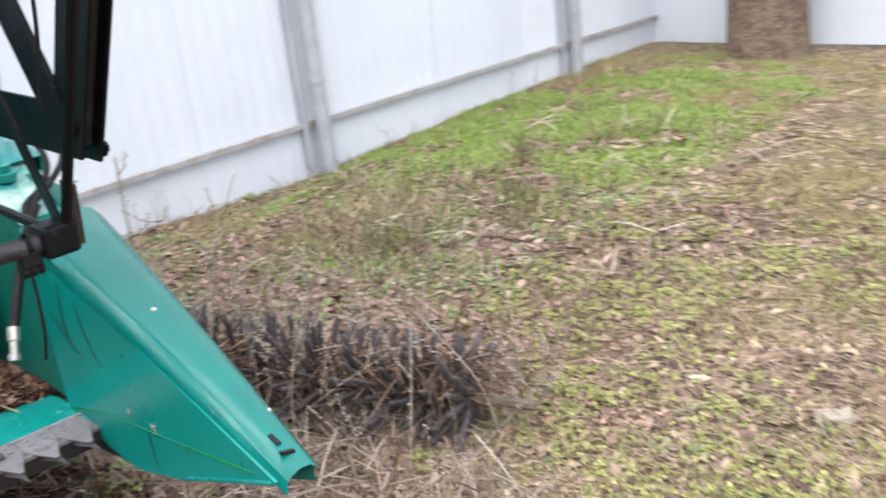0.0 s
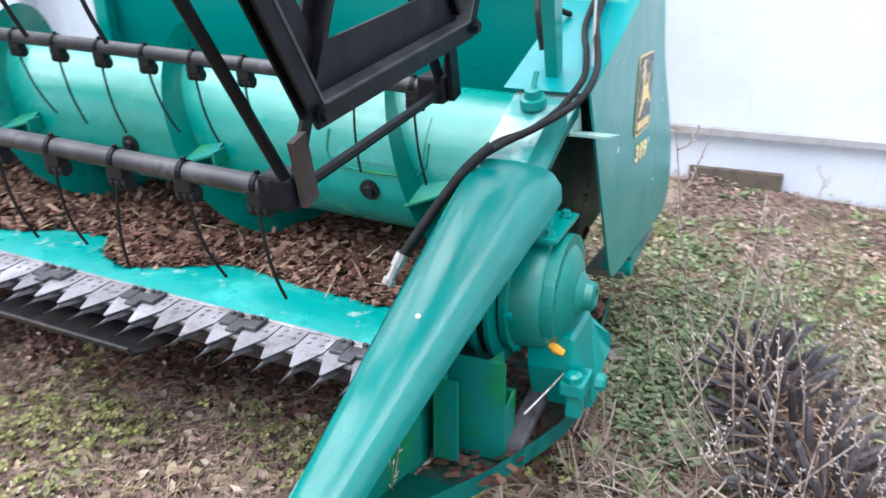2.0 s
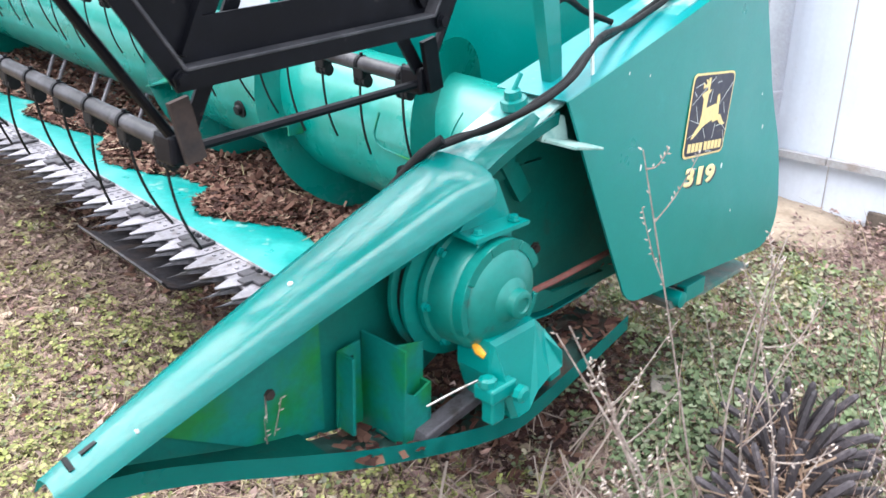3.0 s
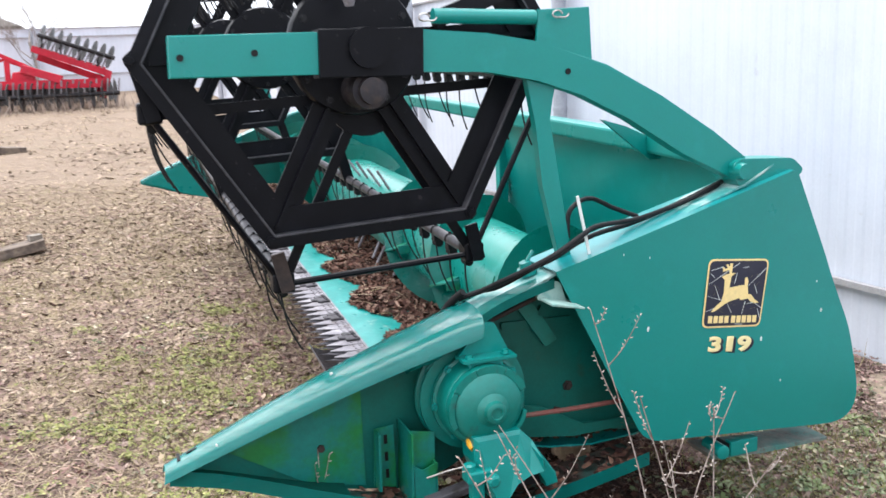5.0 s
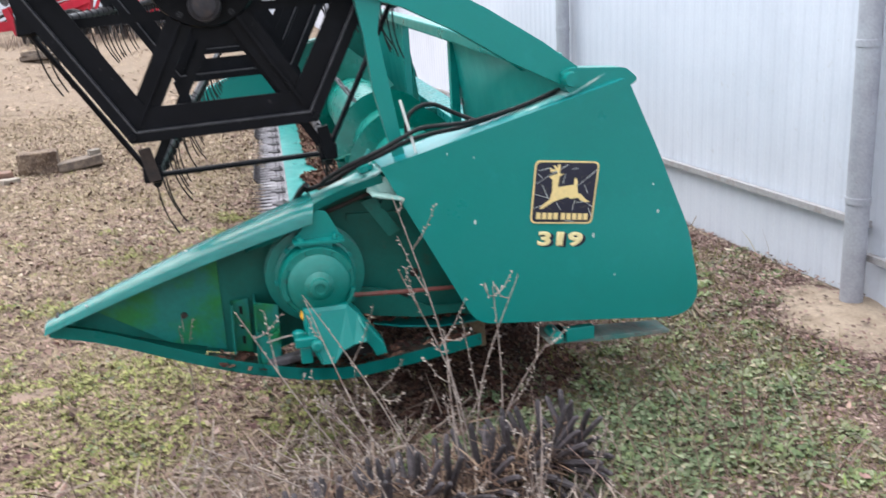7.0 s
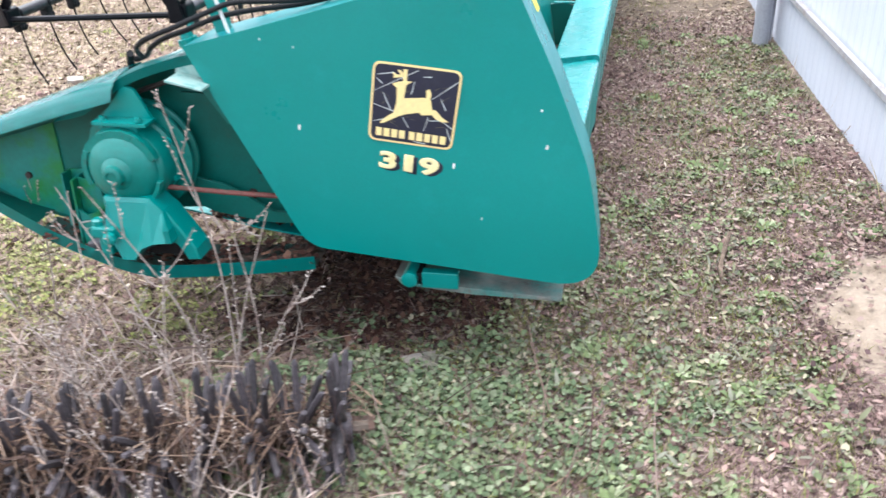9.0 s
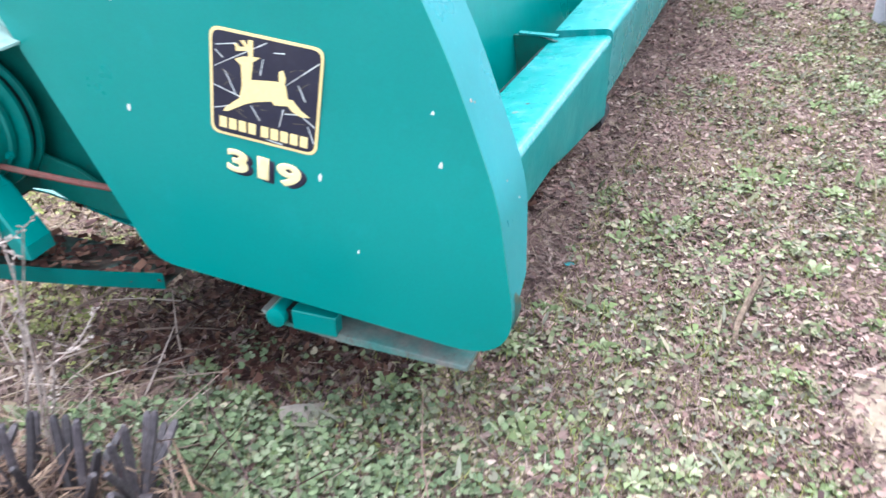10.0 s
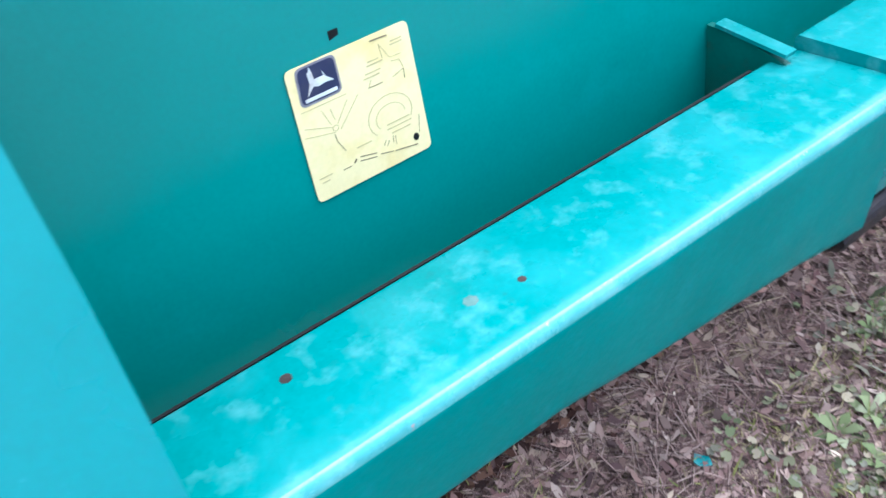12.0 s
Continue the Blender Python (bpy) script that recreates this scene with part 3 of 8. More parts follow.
def end_shield(y, side):
    bm = bmesh.new()
    prism(bm, SHEET, y, y + side * 0.006)
    for axis_, n_ in (((1, 0, 0), 12), ((0, 0, 1), 10)):
        for k in range(1, n_):
            co = (0.24 + 1.16 * k / n_, 0, 0.343 + 0.912 * k / n_)
            bmesh.ops.bisect_plane(bm, geom=bm.verts[:] + bm.edges[:] + bm.faces[:], plane_co=co, plane_no=axis_)
    ob = part("end_shield", bm, GREEN, header, "smooth teal-green end shield with rounded rear corner", smooth=True)
    bm = bmesh.new()
    i0 = min(range(len(SHEET)), key=lambda i: (SHEET[i][0] - 0.24) ** 2 + (SHEET[i][1] - 1.025) ** 2)
    line = (SHEET[i0:] + SHEET[:i0])
    last = min(range(len(line)), key=lambda i: (line[i][0] - 1.20) ** 2 + (line[i][1] - 0.343) ** 2)
    a, b = sorted((y + side * 0.006, y + side * 0.162))
    fine = []
    for p, q in zip(line[2:last], line[3:last + 1]):
        m_ = max(1, int((Vector(q) - Vector(p)).length / 0.08))
        fine += [tuple(Vector(p).lerp(Vector(q), i / m_)) for i in range(m_)]
    strip(bm, fine + [line[last]], a, b, -0.004)
    part("shield_rim", bm, RIM_PAINT if side > 0 else GREEN, ob, "folded rim with worn paint", smooth=True)
    if side < 0:
        for o in (ob, *ob.children):
            for v in o.data.vertices:
                v.co.z += up(FAR)
                v.co.x += over(FAR)
    return ob


shield = end_shield(0.0, 1)


def bow(x, z):
    """The near shield draws in a little towards its upper rear corner."""
    a = min(max((x - 0.3) / 0.95, 0.0), 1.0)
    b = min(max((z - 0.5) / 0.42, 0.0), 1.0)
    return 0.028 * a ** 1.8 * b * b * (3 - 2 * b)


for o in (shield, *shield.children):
    for v in o.data.vertices:
        if v.co.y > 0.1:            # the rim widens upwards and dies out round the lower corner
            v.co.y = float(np.interp(v.co.z, [0.42, 0.477, 0.504, 0.54, 0.60, 0.65, 0.74, 0.95, 1.25], [0.012, 0.045, 0.11, 0.165, 0.182, 0.188, 0.196, 0.203, 0.205]))
        else:
            v.co.y += bow(v.co.x, v.co.z)
end_shield(FAR + 0.17, -1)

# end walls, divider covers and bottom rails; side = 1 near, -1 far
WALL = [(-0.880, 0.572), (-0.5, 0.728), (0.0, 0.915), (0.25, 1.0), (0.94, 1.20), (1.10, 1.25), (1.35, 0.70), (1.36, 0.50), (1.25, 0.40), (0.62, 0.40), (0.35, 0.45), (0.2, 0.465), (0.05, 0.455), (-0.06, 0.40), (-0.2, 0.36), (-0.5, 0.42)]


def end_wall(side):
    def yy(y):
        return y if side > 0 else FAR + NEAR - y
    dz = 0 if side > 0 else up(FAR)

    def done(ob):
        if dz:
            for v in ob.data.vertices:
                v.co.z += dz
                v.co.x += over(FAR)
        return ob
    bm = bmesh.new()
    a, b = sorted((yy(0.17), yy(0.178)))
    prism(bm, WALL, a, b)
    wall = done(part("end_wall", bm, SHADED_TEAL, header, "teal end wall with shade put into its paint"))
    # divider cover: a folded sheet that tapers to a square open nose
    bm = bmesh.new()
    rings = []
    for k in range(13):
        f = k / 12
        x = 0.01 - 0.910 * f
        top = 0.925 - 0.341 * f + 0.014 * math.sin(math.pi * f)
        yo, yi = -0.008 + (0.104 + 0.008) * f, 0.192 - 0.010 * f
        w = yi - yo
        skirt = 0.062 - 0.030 * f
        prof = [(yo - 0.004, top - skirt), (yo, top - 0.03 * (1 - 0.4 * f)), (yo + 0.1 * w, top - 0.008), (yo + 0.22 * w, top), (yo + 0.5 * w, top + 0.004),
                (yo + 0.78 * w, top), (yo + 0.92 * w, top - 0.006), (yi, top - 0.022), (yi + 0.002, top - skirt)]
        tilt = 0.012 * (1 - f)
        rings.append([bm.verts.new((x + 0.18 * (p[1] - top), yy(p[0]), p[1] + tilt * (p[0] - yo) / w)) for p in prof])
    for r0, r1 in zip(rings, rings[1:]):
        for i in range(len(r0) - 1):
            bm.faces.new((r0[i], r0[i + 1], r1[i + 1], r1[i]))
    bmesh.ops.solidify(bm, geom=bm.faces[:], thickness=0.004)
    cover = done(part("divider_cover", bm, COVER, header, "long tapered divider cover with scuffed teal paint", smooth=True))
    # inner face of the divider under the cover
    bm = bmesh.new()
    a, b = sorted((yy(0.183), yy(0.189)))
    prism(bm, [(-0.880, 0.575), (-0.45, 0.735), (0.0, 0.885), (0.02, 0.45), (-0.16, 0.392), (-0.30, 0.378), (-0.5, 0.43), (-0.875, 0.566)], a, b)
    done(part("divider_side", bm, GREEN, wall))
    # bottom rail and its shelf
    line = smooth_line([(-0.892, 0.112, 0.562), (-0.75, 0.122, 0.520), (-0.6, 0.11, 0.467), (-0.5, 0.085, 0.435), (-0.35, 0.035, 0.398), (-0.25, 0.01, 0.375), (-0.1, -0.027, 0.35), (0.0, -0.048, 0.342), (0.1, -0.05, 0.338), (0.35, -0.02, 0.352), (0.56, 0.0, 0.375)], 3)
    bm = bmesh.new()
    for dy, z0, z1 in ((0, -0.022, 0.022),):
        lo = [bm.verts.new((p.x, yy(p.y), p.z + z0)) for p in line]
        hi = [bm.verts.new((p.x, yy(p.y), p.z + z1)) for p in line]
        for i in range(len(line) - 1):
            bm.faces.new((lo[i], lo[i + 1], hi[i + 1], hi[i]))
    bmesh.ops.solidify(bm, geom=bm.faces[:], thickness=0.006)
    done(part("bottom_rail", bm, GREEN, wall, smooth=True))
    for run, drop, paint in (([p for p in line if p.x < -0.38], 0.012, SHADED_TEAL), ([p for p in line if p.x > -0.45], -0.014, DIRTY)):
        bm = bmesh.new()
        a = [bm.verts.new((p.x, yy(p.y + 0.004), p.z + drop)) for p in run]
        b = [bm.verts.new((p.x, yy(0.168), p.z + drop)) for p in run]
        for i in range(len(run) - 1):
            bm.faces.new((a[i], a[i + 1], b[i + 1], b[i]))
        bmesh.ops.solidify(bm, geom=bm.faces[:], thickness=0.004)
        done(part("bottom_shelf", bm, paint, wall, "dirty shelf plate under the divider"))
    # top lip
    bm = bmesh.new()
    a, b = sorted((yy(0.03), yy(0.178)))
    strip(bm, [(-0.01, 0.905), (0.25, 1.005), (0.6, 1.105), (0.95, 1.215), (1.06, 1.27)], a, b, 0.006)
    if side > 0:
        for v in bm.verts:
            if v.co.y < 0.1:
                v.co.y += bow(v.co.x, v.co.z)
    done(part("top_lip", bm, LIP, wall, "pale worn top lip"))
    return wall, cover


wall_n, cover_n = end_wall(1)
end_wall(-1)
for (x, z, a) in ((-0.825, 0.585, 0), (-0.861, 0.572, 90)):
    bm = bmesh.new()
    box(bm, -0.015, 0.015, -0.0045, 0.0045, -0.003, 0.003, m=Matrix.Translation((x, 0.14, z + 0.0345)) @ Euler((0, radians(-19), radians(a))).to_matrix().to_4x4())
    part("slot", bm, RUBBER, cover_n, "dark slot")
for x, y, z in ((-0.423, 0.118, 0.787), (-0.76, 0.098, 0.643)):
    bm = bmesh.new()
    s_ = 0.006 if x > -0.5 else 0.0032
    lathe(bm, (x, y, z), (-0.33, -0.1, 0.94), [(-0.006, s_), (0.0, s_ * 0.8)], 7)
    part("paint_chip", bm, CHIP, cover_n, "pale chip in the paint")

for pts, w in (([(-0.125, 0.812), (-0.101, 0.708), (-0.112, 0.652), (-0.149, 0.635)], 0.006), ([(-0.193, 0.777), (-0.203, 0.702), (-0.244, 0.629)], 0.005), ([(-0.039, 0.715), (-0.065, 0.69), (-0.094, 0.658)], 0.004), ([(-0.411, 0.53), (-0.405, 0.48), (-0.411, 0.429)], 0.004)):
    bm = bmesh.new()
    line = smooth_line([(x, 0.1895, z) for x, z in pts], 5)
    tube(bm, line, [w * (0.3 + 0.7 * math.sin(math.pi * (i + 0.5) / len(line))) for i in range(len(line))], 6)
    for v in bm.verts:
        v.co.y = 0.1888 + (v.co.y - 0.1895) * 0.12 + 0.0008
    part("scuff", bm, DARK_STEEL, wall_n, "dark scuff in the paint")
bm = bmesh.new()
tube(bm, smooth_line([(0.02, 0.1905, 0.44), (-0.12, 0.1905, 0.475), (-0.30, 0.1905, 0.508), (-0.575, 0.1905, 0.540), (-0.82, 0.1905, 0.572)], 5), 0.0022, 6)
part("side_seam", bm, MOSS, wall_n, "dirty folded seam along the divider")
bm = bmesh.new()
strip(bm, [(-0.870, 0.572), (-0.72, 0.518), (-0.55, 0.455)], 0.1885, 0.197, 0.004)
part("side_flange", bm, GREEN_WORN, wall_n, "worn folded flange along the divider")
for x, z, r_ in ((-0.329, 0.541, 0.008), (-0.713, 0.668, 0.003)):
    bm = bmesh.new()
    lathe(bm, (x, 0.189, z), (0, 1, 0), [(0, r_), (0.0015, r_ * 0.8)], 7)
    part("paint_chip", bm, STONE, wall_n, "pale chip with rust")

# panel supports on the near end wall
for x, y, z in ((-0.46, 0.168, 0.545), (0.317, 0.168, 0.518), (0.36, 0.168, 0.60)):
    bolt(wall_n, (x, y, z), (0, -1, 0), 0.012, 0.012, RUST)
bm = bmesh.new()
prism(bm, [(-0.31, 0.40), (-0.30, 0.58), (-0.24, 0.585), (-0.24, 0.385)], 0.145, 0.150)
prism(bm, [(-0.305, 0.40), (-0.298, 0.40), (-0.293, 0.58), (-0.30, 0.58)], 0.10, 0.145)
bracket_a = part("wall_bracket", bm, MOSS, wall_n, "slotted mossy bracket plate")
for z0 in (0.42, 0.475, 0.53):
    bm = bmesh.new()
    box(bm, -0.272, -0.262, 0.1425, 0.1455, z0, z0 + 0.028)
    part("slot", bm, RUBBER, bracket_a, "dark slot")
bm = bmesh.new()
prism(bm, [(-0.225, 0.365), (-0.145, 0.355), (-0.14, 0.575), (-0.215, 0.592)], 0.060, 0.065)
prism(bm, [(-0.228, 0.365), (-0.222, 0.365), (-0.214, 0.592), (-0.220, 0.592)], 0.030, 0.165)
bracket_b = part("wall_bracket", bm, MOSS, wall_n, "folded channel bracket")
bm = bmesh.new()
prism(bm, [(-0.218, 0.36), (-0.15, 0.352), (-0.148, 0.49), (-0.165, 0.482), (-0.19, 0.474), (-0.215, 0.492)], 0.034, 0.040)
prism(bm, [(-0.152, 0.352), (-0.146, 0.352), (-0.144, 0.49), (-0.150, 0.49)], 0.034, 0.060)
part("bracket_flap", bm, MOSS, bracket_b, "bent front flap")
bm = bmesh.new()
prism(bm, [(-0.75, 0.60), (-0.33, 0.73), (-0.33, 0.40), (-0.5, 0.44)], 0.164, 0.169)
part("stiffener_plate", bm, MOSS, wall_n, "plate with patches of moss")
bm = bmesh.new()
prism(bm, [(0.235, 0.905), (0.33, 0.935), (0.345, 0.895), (0.31, 0.882), (0.285, 0.84), (0.245, 0.855), (0.268, 0.888)], 0.150, 0.169, 0.003)
part("wall_rib", bm, SHADED_TEAL, wall_n, "short bent strap")
bm = bmesh.new()
prism(bm, [(0.14, 0.585), (0.245, 0.56), (0.395, 0.475), (0.62, 0.465), (0.62, 0.44), (0.36, 0.44), (0.20, 0.465), (0.12, 0.50)], 0.128, 0.140, 0.002)
part("lower_plate", bm, SHADED_TEAL, wall_n, "low folded plate under the linkage rod")
bm = bmesh.new()
a_, b_ = [], []
for p in smooth_line([(-0.225, 0.0, 0.785), (-0.12, 0.0, 0.842), (-0.04, 0.0, 0.895), (0.05, 0.0, 0.943), (0.15, 0.0, 0.978), (0.25, 0.0, 1.002)], 5):
    w_ = 0.004 + 0.030 * min(1.0, max(0.0, (p.x + 0.225) / 0.10))
    a_.append([bm.verts.new((p.x, 0.030, p.z - w_)), bm.verts.new((p.x - 0.002, 0.026, p.z - 0.006)), bm.verts.new((p.x - 0.004, 0.040, p.z)), bm.verts.new((p.x - 0.004, 0.07, p.z + 0.002))])
for p, q in zip(a_, a_[1:]):
    for i in range(3):
        bm.faces.new((p[i], p[i + 1], q[i + 1], q[i]))
bmesh.ops.solidify(bm, geom=bm.faces[:], thickness=0.004)
part("lip_strap", bm, GREEN, wall_n, "bent teal strap running on from the lip", smooth=True)
for pts, mat_ in (([(0.06, 0.03, 0.590), (0.3, 0.05, 0.570), (0.62, 0.09, 0.545)], RED_BAR), ([(0.02, 0.10, 0.86), (0.17, 0.10, 0.91), (0.30, 0.10, 0.955)], RUST)):
    bm = bmesh.new()
    tube(bm, pts, 0.008, 8)
    part("linkage_rod", bm, mat_, wall_n, "faded reddish linkage rod", smooth=True)

# knife drive gearbox
gear = new("knife_drive")
gear.parent = header
bm = bmesh.new()
lathe(bm, (0.0, 0.135, 0.66), (0, -1, 0), [(0, 0.165), (0.004, 0.174), (0.014, 0.174), (0.022, 0.150), (0.030, 0.150), (0.038, 0.170), (0.048, 0.170), (0.052, 0.14)], 44)
part("pulley", bm, SHADED_GEAR_TEAL, gear, "grooved drive pulley", smooth=True)
bm = bmesh.new()
lathe(bm, (0.0, 0.118, 0.66), (0, -1, 0), [(0.0, 0.160), (0.018, 0.160)], 44)
part("belt", bm, RUBBER, gear, "black drive belt")
bm = bmesh.new()
lathe(bm, (0.0, 0.085, 0.66), (0, -1, 0), [(0, 0.128), (0.010, 0.140), (0.024, 0.140), (0.028, 0.131), (0.085, 0.127), (0.095, 0.122), (0.103, 0.110)], 40)
part("gear_housing", bm, SHADED_GEAR_TEAL, gear, "round green gear housing", smooth=True)
bm = bmesh.new()
lathe(bm, (0.0, -0.012, 0.66), (0, -1, 0), [(0, 0.112), (0.012, 0.110), (0.022, 0.102), (0.034, 0.082), (0.042, 0.060), (0.046, 0.050)], 36)
part("housing_cap", bm, SHADED_GEAR_TEAL, gear, "smooth domed cap", smooth=True)
bm = bmesh.new()
lathe(bm, (0.0, -0.056, 0.66), (0, -1, 0), [(0, 0.052), (0.008, 0.044), (0.016, 0.033), (0.032, 0.031), (0.036, 0.024), (0.036, 0.017), (0.032, 0.015)], 22)
part("shaft_end", bm, SHADED_GEAR_TEAL, gear, smooth=True)
for k in range(7):
    a = math.tau * k / 7 + 0.5
    bolt(gear, (0.133 * math.cos(a), 0.062, 0.66 + 0.133 * math.sin(a)), (0, -1, 0), 0.009, 0.014)
for a0, a1, r0 in ((18, 62, 0.104), (62, 108, 0.092), (108, 150, 0.100), (150, 205, 0.108), (300, 345, 0.112)):
    bm = bmesh.new()
    arc = [radians(a0 + (a1 - a0) * k / 6) for k in range(7)]
    prism(bm, [(0.125 * math.cos(a), 0.66 + 0.125 * math.sin(a)) for a in arc] + [(r0 * math.cos(a), 0.66 + r0 * math.sin(a)) for a in arc[::-1]], -0.034, -0.008, 0.003)
    part("housing_segment", bm, SHADED_GEAR_TEAL, gear, "raised rim segment with a stepped edge")
bm = bmesh.new()
prism(bm, rounded([(-0.066, 0.804), (0.095, 0.800), (0.050, 0.892), (0.018, 0.898)], 0.006), 0.030, 0.042, 0.002)
part("top_bracket", bm, GREEN, gear, "triangular hanger plate")
bm = bmesh.new()
prism(bm, rounded([(-0.070, 0.806), (0.098, 0.802), (0.098, 0.793), (-0.070, 0.796)], 0.002), -0.022, 0.046, 0.002)
prism(bm, [(-0.04, 0.797), (0.06, 0.797), (0.06, 0.765), (-0.05, 0.765)], -0.005, 0.04, 0.003)
part("top_flange", bm, GREEN, gear)
for x in (-0.045, 0.068):
    bolt(gear, (x, -0.002, 0.805), (0, 0, 1), 0.010, 0.012)
    bolt(gear, (x, -0.002, 0.796), (0, 0, -1), 0.010, 0.010)
bm = bmesh.new()
body_ = [(-0.062, 0.585), (0.085, 0.585), (0.122, 0.545), (0.145, 0.495), (0.150, 0.455), (0.100, 0.449), (0.055, 0.430), (0.024, 0.392), (-0.018, 0.392), (-0.045, 0.455), (-0.062, 0.505)]
back_ = [bm.verts.new((x, 0.035, z)) for x, z in body_]
mid_ = [bm.verts.new((x, -0.055 if z > 0.5 else -0.085, z)) for x, z in body_]
front_ = [bm.verts.new((0.04 + (x - 0.04) * 0.90, -0.062 if z > 0.54 else -0.098, z - 0.012 if z > 0.5 else z + 0.006)) for x, z in body_]
for a, b in ((back_, mid_), (mid_, front_)):
    for k in range(len(body_)):
        bm.faces.new((a[k], a[(k + 1) % len(body_)], b[(k + 1) % len(body_)], b[k]))
bm.faces.new(back_)
bmesh.ops.triangulate(bm, faces=[bm.faces.new(front_[::-1])])
prism(bm, [(0.085, 0.57), (0.125, 0.54), (0.205, 0.420), (0.212, 0.385), (0.172, 0.380), (0.150, 0.44), (0.10, 0.448)], -0.045, 0.045, 0.006)
part("drive_casting", bm, GREEN, gear, "angular green drive casting with an arched foot")
bm = bmesh.new()
prism(bm, [(0.03, 0.385), (0.165, 0.385), (0.148, 0.440), (0.10, 0.445), (0.058, 0.428)], -0.02, 0.03)
part("casting_opening", bm, RUBBER, gear, "dark opening under the casting")
bm = bmesh.new()
box(bm, -0.10, -0.02, -0.10, -0.045, 0.465, 0.50, 0.006)
box(bm, -0.085, -0.045, -0.09, -0.055, 0.405, 0.465, 0.006)
lathe(bm, (-0.085, -0.072, 0.50), (0, 0, 1), [(0, 0.02), (0.015, 0.02), (0.02, 0.012)], 8)
lathe(bm, (-0.03, -0.11, 0.475), (0, -1, 0), [(0, 0.02), (0.015, 0.02), (0.02, 0.012)], 8)
part("knife_head_clamp", bm, GREEN, gear, "bolted knife head clamp")
bm = bmesh.new()
prism(bm, [(-0.20, 0.365), (0.0, 0.395), (0.0, 0.42), (-0.19, 0.392)], 0.0, 0.045, 0.004)
part("knife_head", bm, SPIKE_STEEL, gear, "dark greasy knife head")
bm = bmesh.new()
tube(bm, smooth_line([(-0.19, 0.0, 0.465), (-0.12, -0.03, 0.49), (-0.04, -0.05, 0.50)]), 0.0028, 7)
part("grease_pipe", bm, FITTING, gear, "thin pale pipe")
for pts in ([(-0.060, 0.034, 0.606), (-0.062, 0.016, 0.588), (-0.062, -0.004, 0.570)], [(-0.062, -0.004, 0.570), (-0.061, -0.026, 0.556), (-0.060, -0.044, 0.548)]):
    bm = bmesh.new()
    tube(bm, pts, [0.006, 0.008, 0.005] if pts[0][1] > 0.01 else [0.005, 0.012, 0.009], 8)
    part("paint_smear", bm, YELLOW, gear, "orange-yellow smear of paint", smooth=True)

# strap plates welded to the end wall
bm = bmesh.new()
prism(bm, rounded([(0.183, 0.885), (0.235, 0.897), (0.318, 0.768), (0.275, 0.748)], 0.006), 0.150, 0.168, 0.003)
part("wall_strap", bm, SHADED_GEAR_TEAL, wall_n, "slanting strap plate on the end wall")
bm = bmesh.new()
prism(bm, rounded([(0.13, 0.845), (0.37, 0.835), (0.38, 0.810), (0.13, 0.822)], 0.005), 0.158, 0.169, 0.002)
part("wall_strap", bm, SHADED_TEAL, wall_n, "grimy strap plate on the end wall, in shade-darkened teal")
bm = bmesh.new()
prism(bm, [(-0.15, 0.752), (-0.128, 0.775), (-0.02, 0.845), (-0.01, 0.825)], 0.092, 0.100, 0.002)
part("belt_guide", bm, GREEN, gear, "small sheet belt guide")

# lug and stand bracket
bm = bmesh.new()
prism(bm, [(0.20, 0.945), (0.215, 0.945), (0.305, 0.922), (0.305, 0.916), (0.20, 0.939)], -0.055, 0.06, 0.002)
prism(bm, rounded([(0.19, 0.94), (0.29, 0.918), (0.27, 0.985), (0.215, 1.0)], 0.01), 0.03, 0.036)
part("lug", bm, LUG, header, "pale weathered lug plate")
bm = bmesh.new()
prism(bm, [(0.80, 0.335), (1.02, 0.312), (1.30, 0.298), (1.30, 0.286), (1.02, 0.292), (0.82, 0.308)], 0.02, 0.14, 0.003)
part("skid_shoe", bm, SKID, header, "flat skid shoe under the end shield")
bm = bmesh.new()
box(bm, 0.885, 0.995, 0.012, 0.045, 0.308, 0.36, 0.003)
bracket_ = part("skid_bracket", bm, GREEN, header, "teal bracket holding the skid shoe")
bm = bmesh.new()
lathe(bm, (0.848, 0.0, 0.335), (0, 1, 0), [(0, 0.016), (0.002, 0.024), (0.09, 0.024)], 16)
part("pivot_tube", bm, GREEN, bracket_, smooth=True)
bm = bmesh.new()
box(bm, 0.868, 0.885, 0.02, 0.09, 0.315, 0.352)
part("bracket_gap", bm, RUBBER, bracket_, "dark gap")
for y in (0.75, 1.95, 4.2, 5.5):
    bm = bmesh.new()
    prism(bm, [(0.60, 0.362), (0.74, 0.385), (0.76, -0.05 - up(y)), (0.62, -0.05 - up(y))], y, y + 0.10, 0.008)
    lean(part("support_block", bm, WOOD, header, "timber support under the platform"))
for y in (1.01, 3.0, 4.7):
    bm = bmesh.new()
    strip(bm, [(-0.25, 0.395), (-0.235, 0.372), (-0.19, 0.352), (-0.08, 0.338), (0.10, 0.33), (0.35, 0.345)], y, y + 0.54, 0.006)
    lean(part("skid_shoe", bm, DARK_STEEL, header, "dark curved skid shoe under the knife", smooth=True))

# floor pan, back sheet and rear beam
bm = bmesh.new()
PAN = [(-0.11, 0.437), (0.0, 0.445), (0.08, 0.442), (0.18, 0.425), (0.30, 0.395), (0.45, 0.375), (0.62, 0.38), (0.78, 0.42), (0.92, 0.51), (0.985, 0.575)]
strip(bm, PAN, NEAR + 0.012, FAR - 0.012, -0.006)
lean(part("floor_pan", bm, GREEN_DECK, header, "dished floor pan with scuffed paint", smooth=True))
OPEN0, OPEN1 = 2.10, 3.75


def back_x(z):
    return 1.060 - 0.14 * (z - 0.4)


